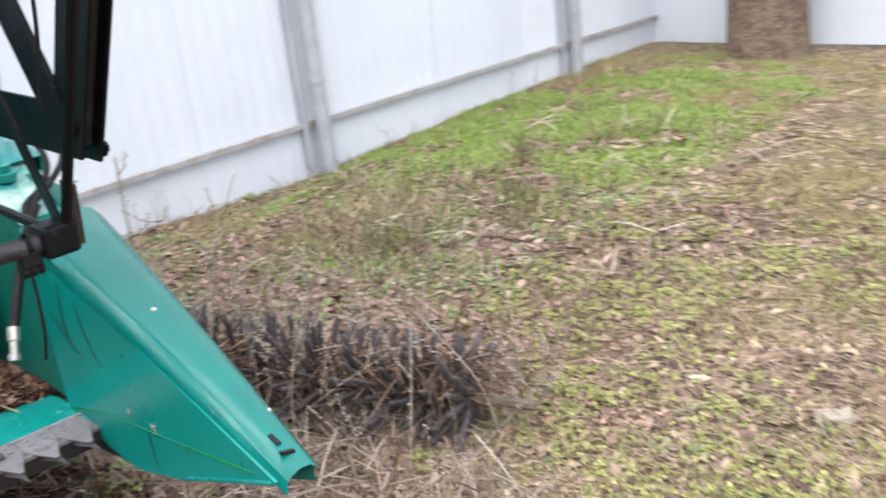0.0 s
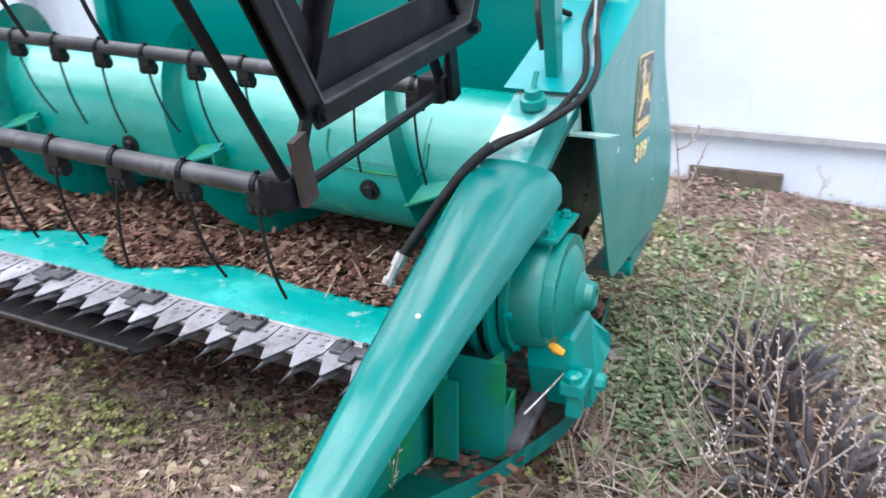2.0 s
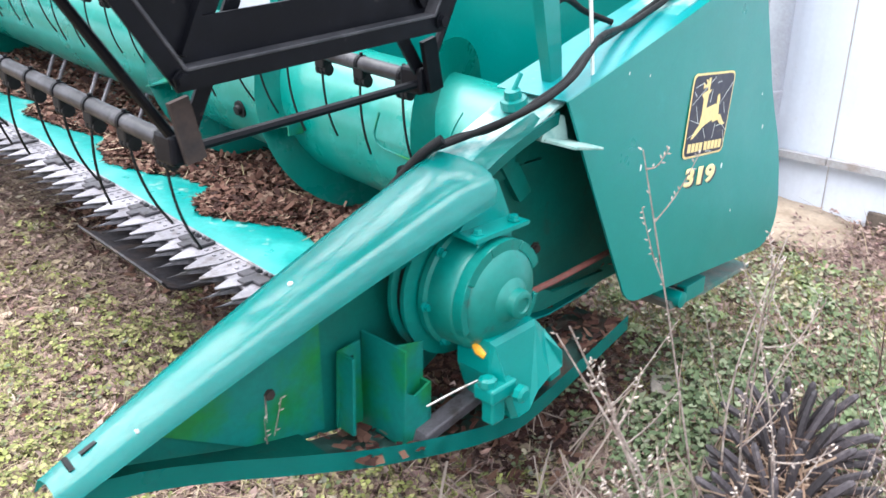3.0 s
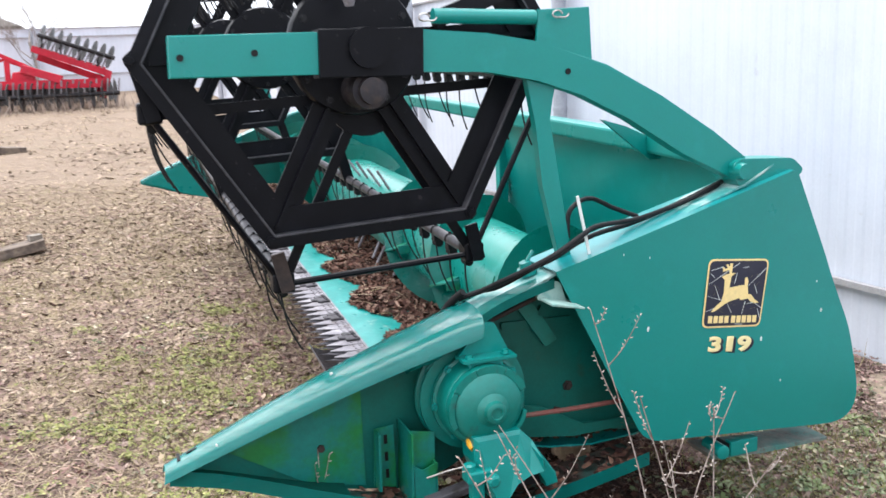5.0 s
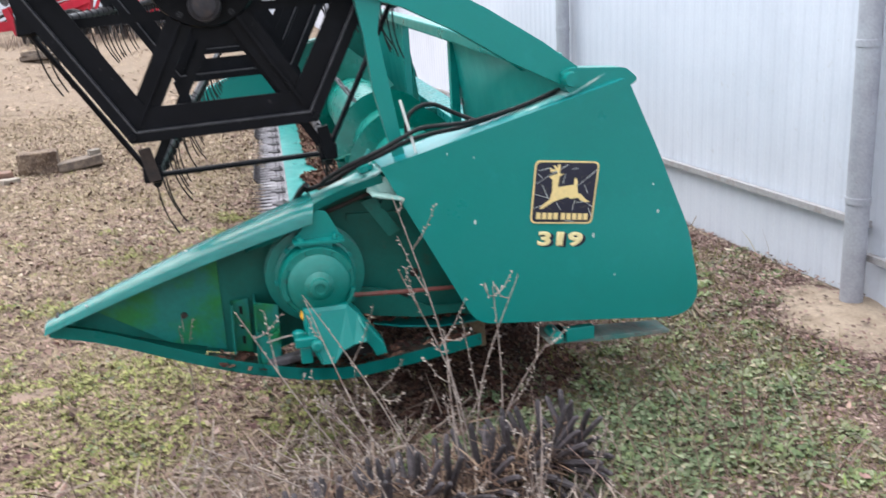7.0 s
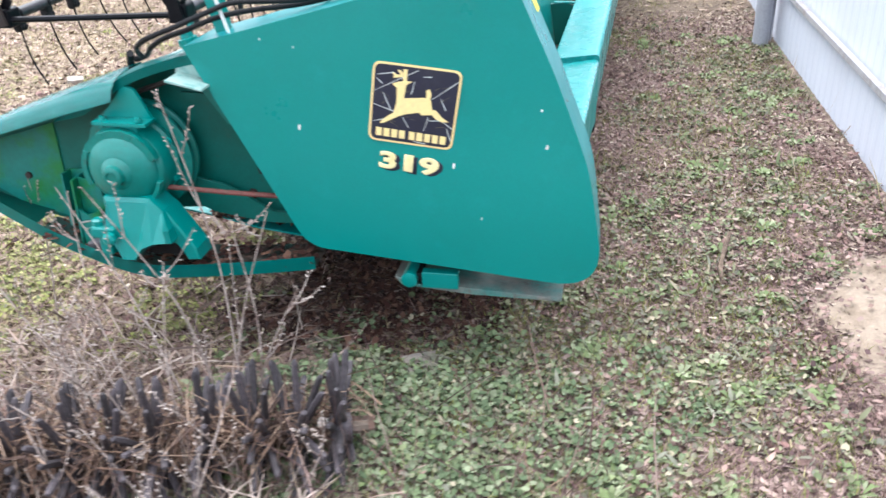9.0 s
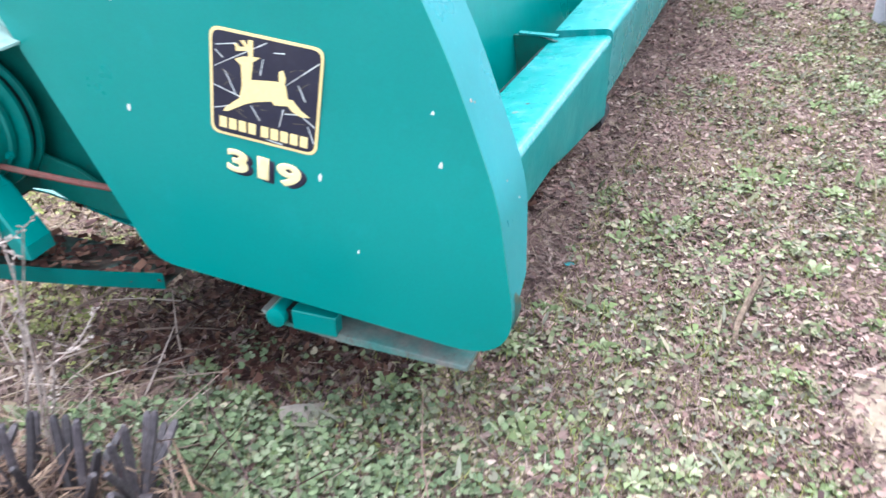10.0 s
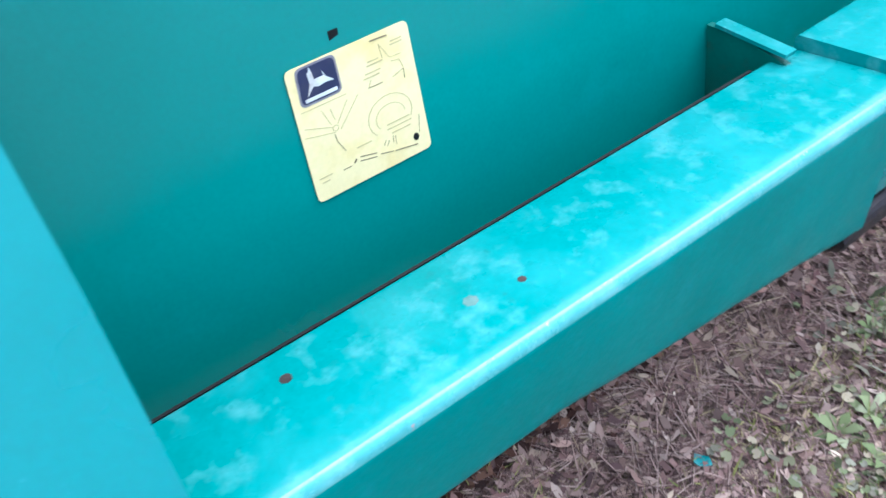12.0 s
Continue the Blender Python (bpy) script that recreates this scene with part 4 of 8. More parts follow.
def back_line(z0, z1):
    return [(back_x(z0), z0), (back_x(z1), z1)]


for y0, y1, z0, z1 in ((NEAR, OPEN0, 0.44, 1.30), (OPEN1, FAR, 0.44, 1.30), (OPEN0, OPEN1, 0.44, 0.66)):
    bm = bmesh.new()
    strip(bm, back_line(z0, z1), y0 + 0.002, y1 - 0.002, 0.006)
    back_sheet = lean(part("back_sheet", bm, GREEN, header, "plain teal back sheet"))
    if y0 == NEAR:
        back_near = back_sheet
bm = bmesh.new()
box(bm, 0.875, 0.955, NEAR + 0.01, FAR - 0.01, 1.275, 1.345, 0.012)
lean(part("top_beam", bm, GREEN, header, "square top beam"))
for y in (OPEN0 - 0.06, OPEN1):
    bm = bmesh.new()
    box(bm, 0.915, 0.965, y, y + 0.06, 0.5, 1.28, 0.004)
    lean(part("opening_post", bm, GREEN, header))
for y in (1.15, 2.1, 3.75, 4.9):
    bm = bmesh.new()
    prism(bm, [(back_x(0.45) + 0.002, 0.45), (1.17, 0.45), (1.17, 0.635), (1.10, 0.648), (back_x(0.64) + 0.002, 0.645)], y, y + 0.012)
    lean(part("beam_gusset", bm, SHADED_TEAL, header, "dark teal gusset plate"))
    bm = bmesh.new()
    box(bm, 1.045, 1.165, y - 0.004, y + 0.018, 0.649, 0.655)
    lean(part("gusset_cap", bm, GREEN_WORN, header, "worn cap strip"))
BEAM = rounded([(1.140, 0.661), (1.323, 0.690), (1.318, 0.405), (1.138, 0.40)], [0.008, 0.027, 0.03, 0.03], 6)
# a black strip drawn in for the gap's shade and its bits of debris
bm = bmesh.new()
box(bm, 1.1345, 1.1385, 0.185, 1.12, 0.600, 0.6575)
seam = part("dirt_seam", bm, RUBBER, header, "dark strip for the shade and debris in the gap beside the beam")
for v in seam.data.vertices:
    v.co.x += 0.026 * (v.co.y - NEAR)
bm = bmesh.new()
prism(bm, BEAM, 0.180, 1.20)
for y in (0.6, 0.75, 0.85, 0.95, 1.05, 1.12):      # its underside bends down towards the joint
    bmesh.ops.bisect_plane(bm, geom=bm.verts[:] + bm.edges[:] + bm.faces[:], plane_co=(0, y, 0), plane_no=(0, 1, 0))
for v in bm.verts:
    if v.co.z < 0.5:
        v.co.z += float(np.interp(v.co.y, [0.6, 0.75, 0.85, 0.95, 1.05, 1.12, 1.2], [0.098, 0.072, 0.058, 0.046, 0.034, 0.020, 0.005]))
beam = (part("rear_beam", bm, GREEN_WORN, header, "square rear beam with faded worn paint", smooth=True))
bm = bmesh.new()
prism(bm, [(1.15 + (x - 1.15) * 0.98, 0.50 + (z - 0.47) * 0.8) for x, z in BEAM], 1.201, FAR)
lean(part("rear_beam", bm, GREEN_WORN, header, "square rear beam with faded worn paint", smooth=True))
bm = bmesh.new()
prism(bm, rounded([(1.19, 0.45), (1.345, 0.45), (1.345, 0.392), (1.22, 0.385)], 0.03), 1.16, 1.29, 0.010)
part("beam_bracket", bm, DARK_STEEL, header, "small bracket under the beam")

beam.data.materials.append(BEAM_SIDE)      # the sides keep their paint; the corner's highlight is put into its rubbed pale colour
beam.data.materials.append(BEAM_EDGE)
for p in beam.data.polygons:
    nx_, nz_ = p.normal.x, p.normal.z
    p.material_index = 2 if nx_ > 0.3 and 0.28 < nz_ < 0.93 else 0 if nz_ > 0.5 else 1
for v in beam.data.vertices:
    v.co.x += 0.026 * (v.co.y - NEAR)

# auger with its flighting
AX, AZ, AR = 0.53, 0.72, 0.205
auger = new("auger")
auger.parent = header
bm = bmesh.new()
lathe(bm, (AX, NEAR + 0.05, AZ), (0, 1, 0), [(0, 0.13), (0.001, AR), (FAR - NEAR - 0.1, AR), (FAR - NEAR - 0.099, 0.13)], 48)
lean(part("auger_tube", bm, AUGER_PAINT, auger, "glossy teal auger drum", smooth=True))


def flight(y0, y1, pitch, phase, hand):
    bm = bmesh.new()
    n = int((y1 - y0) / pitch * 36)
    inner, outer = [], []
    for k in range(n + 1):
        y = y0 + (y1 - y0) * k / n
        a = phase + hand * math.tau * (y - y0) / pitch
        c, s = math.cos(a), math.sin(a)
        inner.append(bm.verts.new((AX + (AR - 0.006) * c, y, AZ + (AR - 0.006) * s)))
        outer.append(bm.verts.new((AX + 0.305 * c, y + 0.004, AZ + 0.305 * s)))
    for k in range(n):
        bm.faces.new((inner[k], inner[k + 1], outer[k + 1], outer[k]))
    bmesh.ops.solidify(bm, geom=bm.faces[:], thickness=0.005)
    return lean(part("flighting", bm, AUGER_PAINT, auger, "spiral auger flighting", smooth=True))


flight(NEAR + 0.06, 2.35, 0.72, 5.149, -1)
flight(3.55, FAR - 0.06, 0.72, 0.5, 1)
for y in (0.455, 1.175, 1.895):
    bm = bmesh.new()
    prof = [Vector((AX - 0.31, y + 0.01, AZ - 0.03)), Vector((AX - 0.25, y - 0.085, AZ + 0.0)), Vector((AX - 0.20, y - 0.08, AZ + 0.02)), Vector((AX - 0.20, y + 0.0, AZ + 0.0))]
    a_ = [bm.verts.new(p) for p in prof]
    b_ = [bm.verts.new(p + Vector((0, 0, 0.006))) for p in prof]
    bm.faces.new(a_)
    bm.faces.new(b_[::-1])
    for i in range(4):
        bm.faces.new((a_[i], a_[(i + 1) % 4], b_[(i + 1) % 4], b_[i]))
    box(bm, AX - 0.262, AX - 0.205, y - 0.088, y - 0.080, AZ - 0.03, AZ + 0.012, 0.002)
    lean(part("flight_fin", bm, MOSS, auger, "small mossy folded fin on the flighting"))
for k in range(16):
    y = 2.35 + (k % 8) * 0.16
    a = k * 2.1
    bm = bmesh.new()
    tube(bm, [(AX + 0.19 * math.cos(a), y, AZ + 0.19 * math.sin(a)), (AX + 0.33 * math.cos(a), y, AZ + 0.33 * math.sin(a))], 0.008, 6)
    lean(part("auger_finger", bm, STEEL, auger, "short steel finger"))
for y, a in ((0.62, 3.35), (1.45, 3.3)):
    bm = bmesh.new()
    p = Vector((AX + AR * math.cos(a), y, AZ + AR * math.sin(a)))
    lathe(bm, p, (math.cos(a), 0, math.sin(a)), [(-0.004, 0.03), (0.006, 0.03), (0.008, 0.018), (0.02, 0.016)], 12)
    lean(part("finger_guide", bm, RUBBER, auger, "dark finger guide", smooth=True))
bm = bmesh.new()
arc = [radians(a) for a in range(130, 174, 4)]
strip(bm, [(AX + (AR + 0.003) * math.cos(a), AZ + (AR + 0.003) * math.sin(a)) for a in arc], 0.46, 0.74, 0.004)
lean(part("access_cover", bm, AUGER_PAINT, auger, smooth=True))
bm = bmesh.new()
loop_ = [(0.45, 150), (0.45, 166), (0.465, 173), (0.50, 176), (0.60, 177), (0.70, 176), (0.735, 173), (0.75, 166), (0.75, 150)]
tube(bm, [(AX + (AR + 0.003) * math.cos(radians(a)), yy_, AZ + (AR + 0.003) * math.sin(radians(a))) for yy_, a in loop_], 0.0035, 6)
lean(part("cover_seam", bm, MOSS, auger, "dirty seam round the access cover"))

# knife: bar, guards, sections and hold-down clips
KX, KZ, STEP = -0.085, 0.437, 0.0795
bm = bmesh.new()
box(bm, KX - 0.055, KX + 0.012, NEAR + 0.02, FAR - 0.02, KZ - 0.008, KZ + 0.003, 0.002)
lean(part("knife_bar", bm, STEEL, header, "long bare steel knife bar"))
bm = bmesh.new()
box(bm, KX - 0.05, KX + 0.03, NEAR + 0.02, FAR - 0.02, KZ - 0.05, KZ - 0.010, 0.004)
lean(part("cutter_beam", bm, DARK_STEEL, header, "dark cutter bar beam"))


bm = bmesh.new()
outline = [(-0.03, -0.020), (-0.075, -0.018), (-0.115, -0.007), (-0.172, 0.0), (-0.115, 0.007), (-0.075, 0.018), (-0.03, 0.020)]
lo = [bm.verts.new((x, y * 1.1, -0.022 + 0.018 * (-x / 0.14))) for x, y in outline]
hi = [bm.verts.new((x, y * 0.7, 0.002 - 0.004 * (-x / 0.14))) for x, y in outline]
bm.faces.new(lo)
bm.faces.new(hi[::-1])
for i in range(7):
    bm.faces.new((lo[i], lo[(i + 1) % 7], hi[(i + 1) % 7], hi[i]))
GUARD = mesh_of("guard", bm, GUARD_STEEL)
bm = bmesh.new()
tri = [(0.03, -0.0388), (-0.034, -0.0388), (-0.118, -0.004), (-0.118, 0.004), (-0.034, 0.0388), (0.03, 0.0388)]
lo = [bm.verts.new((x, y, 0.005)) for x, y in tri]
hi = [bm.verts.new((x, y, 0.008)) for x, y in tri]
bm.faces.new(lo)
bm.faces.new(hi[::-1])
for i in range(6):
    bm.faces.new((lo[i], lo[(i + 1) % 6], hi[(i + 1) % 6], hi[i]))
for x_, y in ((-0.012, -0.018), (-0.012, 0.018), (0.014, -0.018), (0.014, 0.018)):
    lathe(bm, (x_, y, 0.008), (0, 0, 1), [(0, 0.007), (0.004, 0.006)], 6)
SECTION = mesh_of("knife_section", bm, STEEL)
bm = bmesh.new()
box(bm, -0.03, 0.03, -0.055, -0.016, 0.006, 0.018, 0.004)
box(bm, -0.03, 0.03, 0.016, 0.055, 0.006, 0.018, 0.004)
box(bm, -0.055, 0.01, -0.018, 0.018, 0.008, 0.016, 0.003)
for y in (-0.04, -0.02, 0.02, 0.04):
    lathe(bm, (0.014, y, 0.018), (0, 0, 1), [(0, 0.008), (0.007, 0.007)], 6)
CLIP = mesh_of("hold_down_clip", bm, GUARD_STEEL)
bm = bmesh.new()
box(bm, KX + 0.031, KX + 0.042, NEAR + 0.02, FAR - 0.02, KZ - 0.002, KZ + 0.010, 0.002)
lean(part("deck_edge", bm, STEEL, header, "bare pale edge strip of the deck"))
y, k = NEAR + 0.055, 0
while y < FAR - 0.03:
    r = random.Random(k)
    shared("guard", GUARD, pose(KX + over(y), y + 0.012, KZ + up(y), r.uniform(-3, 3), r.uniform(-2, 2), r.uniform(-2, 2)), header)
    shared("knife_section", SECTION, pose(KX + over(y), y + 0.014, KZ + up(y)), header)
    if k % 4 == 3:
        shared("hold_down_clip", CLIP, pose(KX + over(y), y - 0.01, KZ + up(y)), header)
    y += STEP
    k += 1

# reel: arms, spiders, bats and tines
ARM = [(-0.78, 1.735), (-0.114, 1.732), (0.079, 1.716), (0.239, 1.688), (0.463, 1.615), (0.650, 1.514), (0.844, 1.392), (0.955, 1.31), (1.0, 1.275), (0.985, 1.225),
       (0.917, 1.236), (0.730, 1.330), (0.540, 1.448), (0.375, 1.530), (0.232, 1.578), (0.072, 1.610), (-0.117, 1.618), (-0.785, 1.630)]
ARM_N, ARM_F = (0.075, 0.135), (FAR + 0.04, FAR + 0.10)


def reel_arm(y0, y1, side):
    dz = 0 if side > 0 else up(FAR)
    made = []
    bm = bmesh.new()
    prism(bm, ARM, y0, y1, 0.004)
    arm = part("reel_arm", bm, GREEN, header, "curved teal reel arm")
    made.append(arm)
    bm = bmesh.new()
    prism(bm, [(-0.402, 1.740), (-0.112, 1.738), (-0.117, 1.608), (-0.407, 1.614)], y0 - 0.010, y1 + 0.010, 0.003)
    made.append(part("bearing_block", bm, BLACK, arm, "black slide block on the reel arm"))
    bm = bmesh.new()
    prism(bm, [(0.238, 1.68), (0.246, 1.778), (0.412, 1.782), (0.420, 1.62), (0.3, 1.66)], y0 + 0.015, y0 + 0.027, 0.002)
    made.append(part("arm_bracket", bm, GREEN, arm))
    bm = bmesh.new()
    tube(bm, [(-0.07, (y0 + y1) / 2, 1.768), (0.24, (y0 + y1) / 2, 1.757)], 0.021, 14)
    made.append(part("ram", bm, GREEN, arm, "slim green ram", smooth=True))
    for x in (-0.105, 0.30):
        bm = bmesh.new()
        tube(bm, [(x + 0.016 * math.cos(math.tau * k / 10) + (0.02 if k > 7 else 0), (y0 + y1) / 2 - 0.03, 1.763 + 0.010 * math.sin(math.tau * k / 10)) for k in range(11)], 0.0025, 6)
        made.append(part("spring_clip", bm, FITTING, arm, "bent wire clip"))
    for x, z in ((-0.755, 1.68), (-0.57, 1.685), (0.33, 1.60)):
        bm = bmesh.new()
        lathe(bm, (x, y0 - 0.001, z), (0, -1, 0), [(0, 0.009), (0.003, 0.009)], 10)
        made.append(part("bolt_hole", bm, RUBBER, arm, "dark bolt hole"))
    # strut down to the end wall
    bm = bmesh.new()
    prism(bm, [(0.205, 1.585), (0.30, 1.56), (0.275, 1.46), (0.335, 1.10), (0.345, 1.03), (0.305, 1.03), (0.275, 1.16), (0.25, 1.27), (0.232, 1.45)], (y0 + y1) / 2 - 0.01, (y0 + y1) / 2 + 0.02, 0.004)
    made.append(part("arm_strut", bm, GREEN, arm))
    # pivot bracket
    bm = bmesh.new()
    prism(bm, rounded([(0.91, 1.235), (0.90, 1.285), (0.935, 1.30), (1.135, 1.288), (1.185, 1.245), (1.12, 1.20), (0.95, 1.19)], 0.015), y0 - 0.025, y1 + 0.02, 0.004)
    made.append(part("pivot_bracket", bm, GREEN, arm))
    bm = bmesh.new()
    lathe(bm, (0.93, y0 - 0.05, 1.262), (0, 1, 0), [(0, 0.024), (0.03, 0.028), (y1 - y0 + 0.08, 0.028)], 16)
    made.append(part("pivot_pin", bm, GREEN, arm, smooth=True))
    if dz:
        for o in made:
            for v in o.data.vertices:
                v.co.z += dz
                v.co.x += over(FAR)
    return arm


reel_arm(*ARM_N, 1)
reel_arm(*ARM_F, -1)
bm = bmesh.new()
prism(bm, [(0.70, 1.42), (0.80, 1.39), (1.03, 1.285), (0.96, 1.262), (0.90, 1.262)], 0.52, 0.535)
part("lift_plate", bm, GREEN, header)
bolt(header, (0.95, 0.52, 1.285), (0, -1, 0), 0.016, 0.02)

CX, CZ, CR = -0.267, 1.692, 0.607
EX, EZ = 0.037, -0.135         # how far the tine pivots hang below the spider's corners


def corner(k, r=CR):
    a = radians(2.3 + 60 * k)
    return CX + r * math.cos(a), CZ + r * math.sin(a)


def bar(bm, p, q, w, y0, y1):
    d = (Vector(q) - Vector(p)).normalized()
    n = Vector((-d.y, d.x)) * w / 2
    p, q = Vector(p) - d * w * 0.1, Vector(q) + d * w * 0.1
    prism(bm, [tuple(p - n), tuple(q - n), tuple(q + n), tuple(p + n)], y0, y1)


reel = new("reel")
reel.parent = header
SPIDERS = (0.235, 2.05, 3.90, 5.72)
for s, y in enumerate(SPIDERS):
    dz = up(y)
    made = []
    for k in range(6):
        a, b = corner(k), corner(k + 1)
        bm = bmesh.new()
        prism(bm, [a, b, corner(k + 1, CR - 0.115), corner(k, CR - 0.115)], y, y + 0.006)
        d = (Vector(b) - Vector(a)).normalized()
        n = Vector((d.y, -d.x))
        o1, o2 = corner(k, CR + 0.012), corner(k + 1, CR + 0.012)
        prism(bm, [o1, o2, corner(k + 1, CR - 0.030), corner(k, CR - 0.030)], y - 0.030, y - 0.024)
        rim = part("spider_rim", bm, BLACK, reel, "black angle-iron rim bar")
        made.append(rim)
        bm = bmesh.new()
        prism(bm, [corner(k, CR - 0.0245), corner(k + 1, CR - 0.0245), corner(k + 1, CR - 0.032), corner(k, CR - 0.032)], y - 0.032, y, 0.0015)
        made.append(part("rim_ledge", bm, EDGE_WORN, rim, "rubbed ledge of the rim bar"))
        bm = bmesh.new()
        bar(bm, corner(k, 0.10), corner(k, CR - 0.05), 0.085, y + 0.008, y + 0.014)
        bar(bm, (corner(k, 0.10)[0], corner(k, 0.10)[1]), corner(k, CR - 0.05), 0.012, y - 0.014, y + 0.008)
        made.append(part("spider_spoke", bm, BLACK, reel, "black spoke"))
    bm = bmesh.new()
    lathe(bm, (CX, y - 0.02, CZ), (0, 1, 0), [(0, 0.165), (0.002, 0.185), (0.012, 0.190), (0.045, 0.190), (0.05, 0.12)], 32)
    made.append(part("spider_hub", bm, BLACK, reel, "round black hub plate", smooth=True))
    for k in range(12):
        a = math.tau * k / 12
        made.append(bolt(reel, (CX + 0.165 * math.cos(a), y - 0.02, CZ + 0.165 * math.sin(a)), (0, -1, 0), 0.008, 0.007, BLACK_WORN))
    if s == 0:
        bm = bmesh.new()
        bar(bm, (-0.02, 1.762), (0.352, 1.890), 0.05, y - 0.02, y + 0.022)
        made.append(part("control_bar", bm, BLACK, reel, "black channel bar of the reel control"))
    if s in (0, 3):
        ye = y + (0.055 if s == 0 else -0.055)
        bm = bmesh.new()
        lathe(bm, (CX + EX, ye - 0.01, CZ + EZ), (0, 1, 0), [(0, 0.12), (0.02, 0.12)], 28)
        made.append(part("eccentric_hub", bm, BLACK, reel, "black eccentric hub", smooth=True))
        for k in range(6):
            p, q = corner(k), corner(k + 1)
            bm = bmesh.new()
            tube(bm, [(p[0] + EX, ye, p[1] + EZ), (q[0] + EX, ye, q[1] + EZ)], 0.010, 8)
            made.append(part("eccentric_rod", bm, BLACK, reel, "thin black eccentric rod", smooth=True))
            bm = bmesh.new()
            bar(bm, (p[0] + EX * 0.4 + 0.01, p[1] + EZ * 0.3), (p[0] + EX + 0.01, p[1] + EZ - 0.012), 0.04, ye - 0.03, ye - 0.018)
            made.append(part("crank", bm, RUST if k % 3 == 1 else BLACK, reel, "crank plate with rubbed paint"))
            bolt_p = bolt(reel, (p[0], y - 0.036, p[1] + 0.012), (0, -1, 0), 0.012, 0.01, BLACK)
            made.append(bolt_p)
            bm = bmesh.new()
            box(bm, p[0] + EX - 0.03, p[0] + EX + 0.035, ye - 0.015, ye + 0.05, p[1] + EZ - 0.025, p[1] + EZ + 0.035, 0.008)
            made.append(part("bat_bearing", bm, BLACK, reel, "black bat bearing"))
            bm = bmesh.new()
            bar(bm, (CX + EX, CZ + EZ), (p[0] + EX, p[1] + EZ), 0.03, ye - 0.004, ye + 0.003)
            made.append(part("eccentric_spoke", bm, BLACK, reel))
    for o in made:
        for v in o.data.vertices:
            v.co.z += dz
            v.co.x += over(y)
bm = bmesh.new()
tube(bm, [(CX, 0.05, CZ), (CX, FAR + 0.08, CZ)], 0.055, 18)
lean(part("reel_shaft", bm, BLACK, reel, "black centre tube", smooth=True))
bm = bmesh.new()
lathe(bm, (-0.264, 0.06, 1.575), (0, 1, 0), [(0, 0.02), (0.002, 0.036), (0.03, 0.036), (0.03, 0.05), (0.05, 0.052), (0.17, 0.052)], 20)
part("drive_motor", bm, DARK_STEEL, reel, "round dark drive motor", smooth=True)
bm = bmesh.new()
tube(bm, smooth_line([(-0.30, 0.12, 1.80), (-0.315, 0.10, 1.95), (-0.36, 0.10, 2.08), (-0.4, 0.14, 2.2)]), [0.012, 0.018, 0.02, 0.02] + [0.02] * 15, 10)
part("drive_hose", bm, STEEL, reel, "pale worn hose", smooth=True)

bm = bmesh.new()
tube(bm, smooth_line([(0, 0, 0), (0.002, 0.001, -0.05), (0.012, 0.003, -0.11), (0.030, 0.005, -0.165), (0.056, 0.008, -0.215)], 3), 0.0032, 5)
TINE = mesh_of("tine", bm, RUBBER)
bm = bmesh.new()
box(bm, -0.014, 0.016, -0.018, 0.018, -0.022, 0.008, 0.004)
lathe(bm, (0.004, -0.02, -0.028), (0, 1, 0), [(0, 0.008), (0.001, 0.015), (0.008, 0.015), (0.010, 0.012), (0.013, 0.012), (0.015, 0.015), (0.024, 0.015), (0.026, 0.012), (0.029, 0.012), (0.031, 0.015), (0.039, 0.015), (0.040, 0.008)], 10)
HOLDER = mesh_of("tine_holder", bm, RUBBER)
bm = bmesh.new()
ring_ = [(0.0208 * math.cos(radians(a)), 0.0208 * math.sin(radians(a)) - 0.019) for a in range(-20, 201, 20)]
strip(bm, ring_, -0.005, 0.005, 0.002)
lathe(bm, (0, 0, 0.001), (0, 0, 1), [(0, 0.005), (0.005, 0.005), (0.006, 0.003)], 6)
SADDLE = mesh_of("saddle_clamp", bm, BLACK)
for k in range(6):
    x, z = corner(k)
    x, z = x + EX, z + EZ
    bm = bmesh.new()
    tube(bm, [(x, 0.285, z), (x, FAR - 0.25, z)], 0.0182, 14)
    bat = lean(part("reel_bat", bm, BAT_TUBE, reel, "long worn black bat tube", smooth=True))
    for y in (2.05, 3.90):
        bm = bmesh.new()
        bar(bm, corner(k), (x, z), 0.05, y - 0.02, y + 0.02)
        lean(part("bat_bracket", bm, BLACK, reel))
    y, i = 0.36, 0
    while y < FAR - 0.3:
        r = random.Random(1000 * k + i)
        shared("tine", TINE, pose(x + over(y), y + 0.004, z + up(y) - 0.02, r.uniform(-9, 9), r.uniform(-6, 10), r.uniform(-12, 12)), bat)
        shared("tine_holder", HOLDER, pose(x + over(y), y, z + up(y) - 0.014), bat)
        if y < 2.6:
            shared("saddle_clamp", SADDLE, pose(x + over(y), y, z + up(y) + 0.019), bat)
        y += 0.152
        i += 1

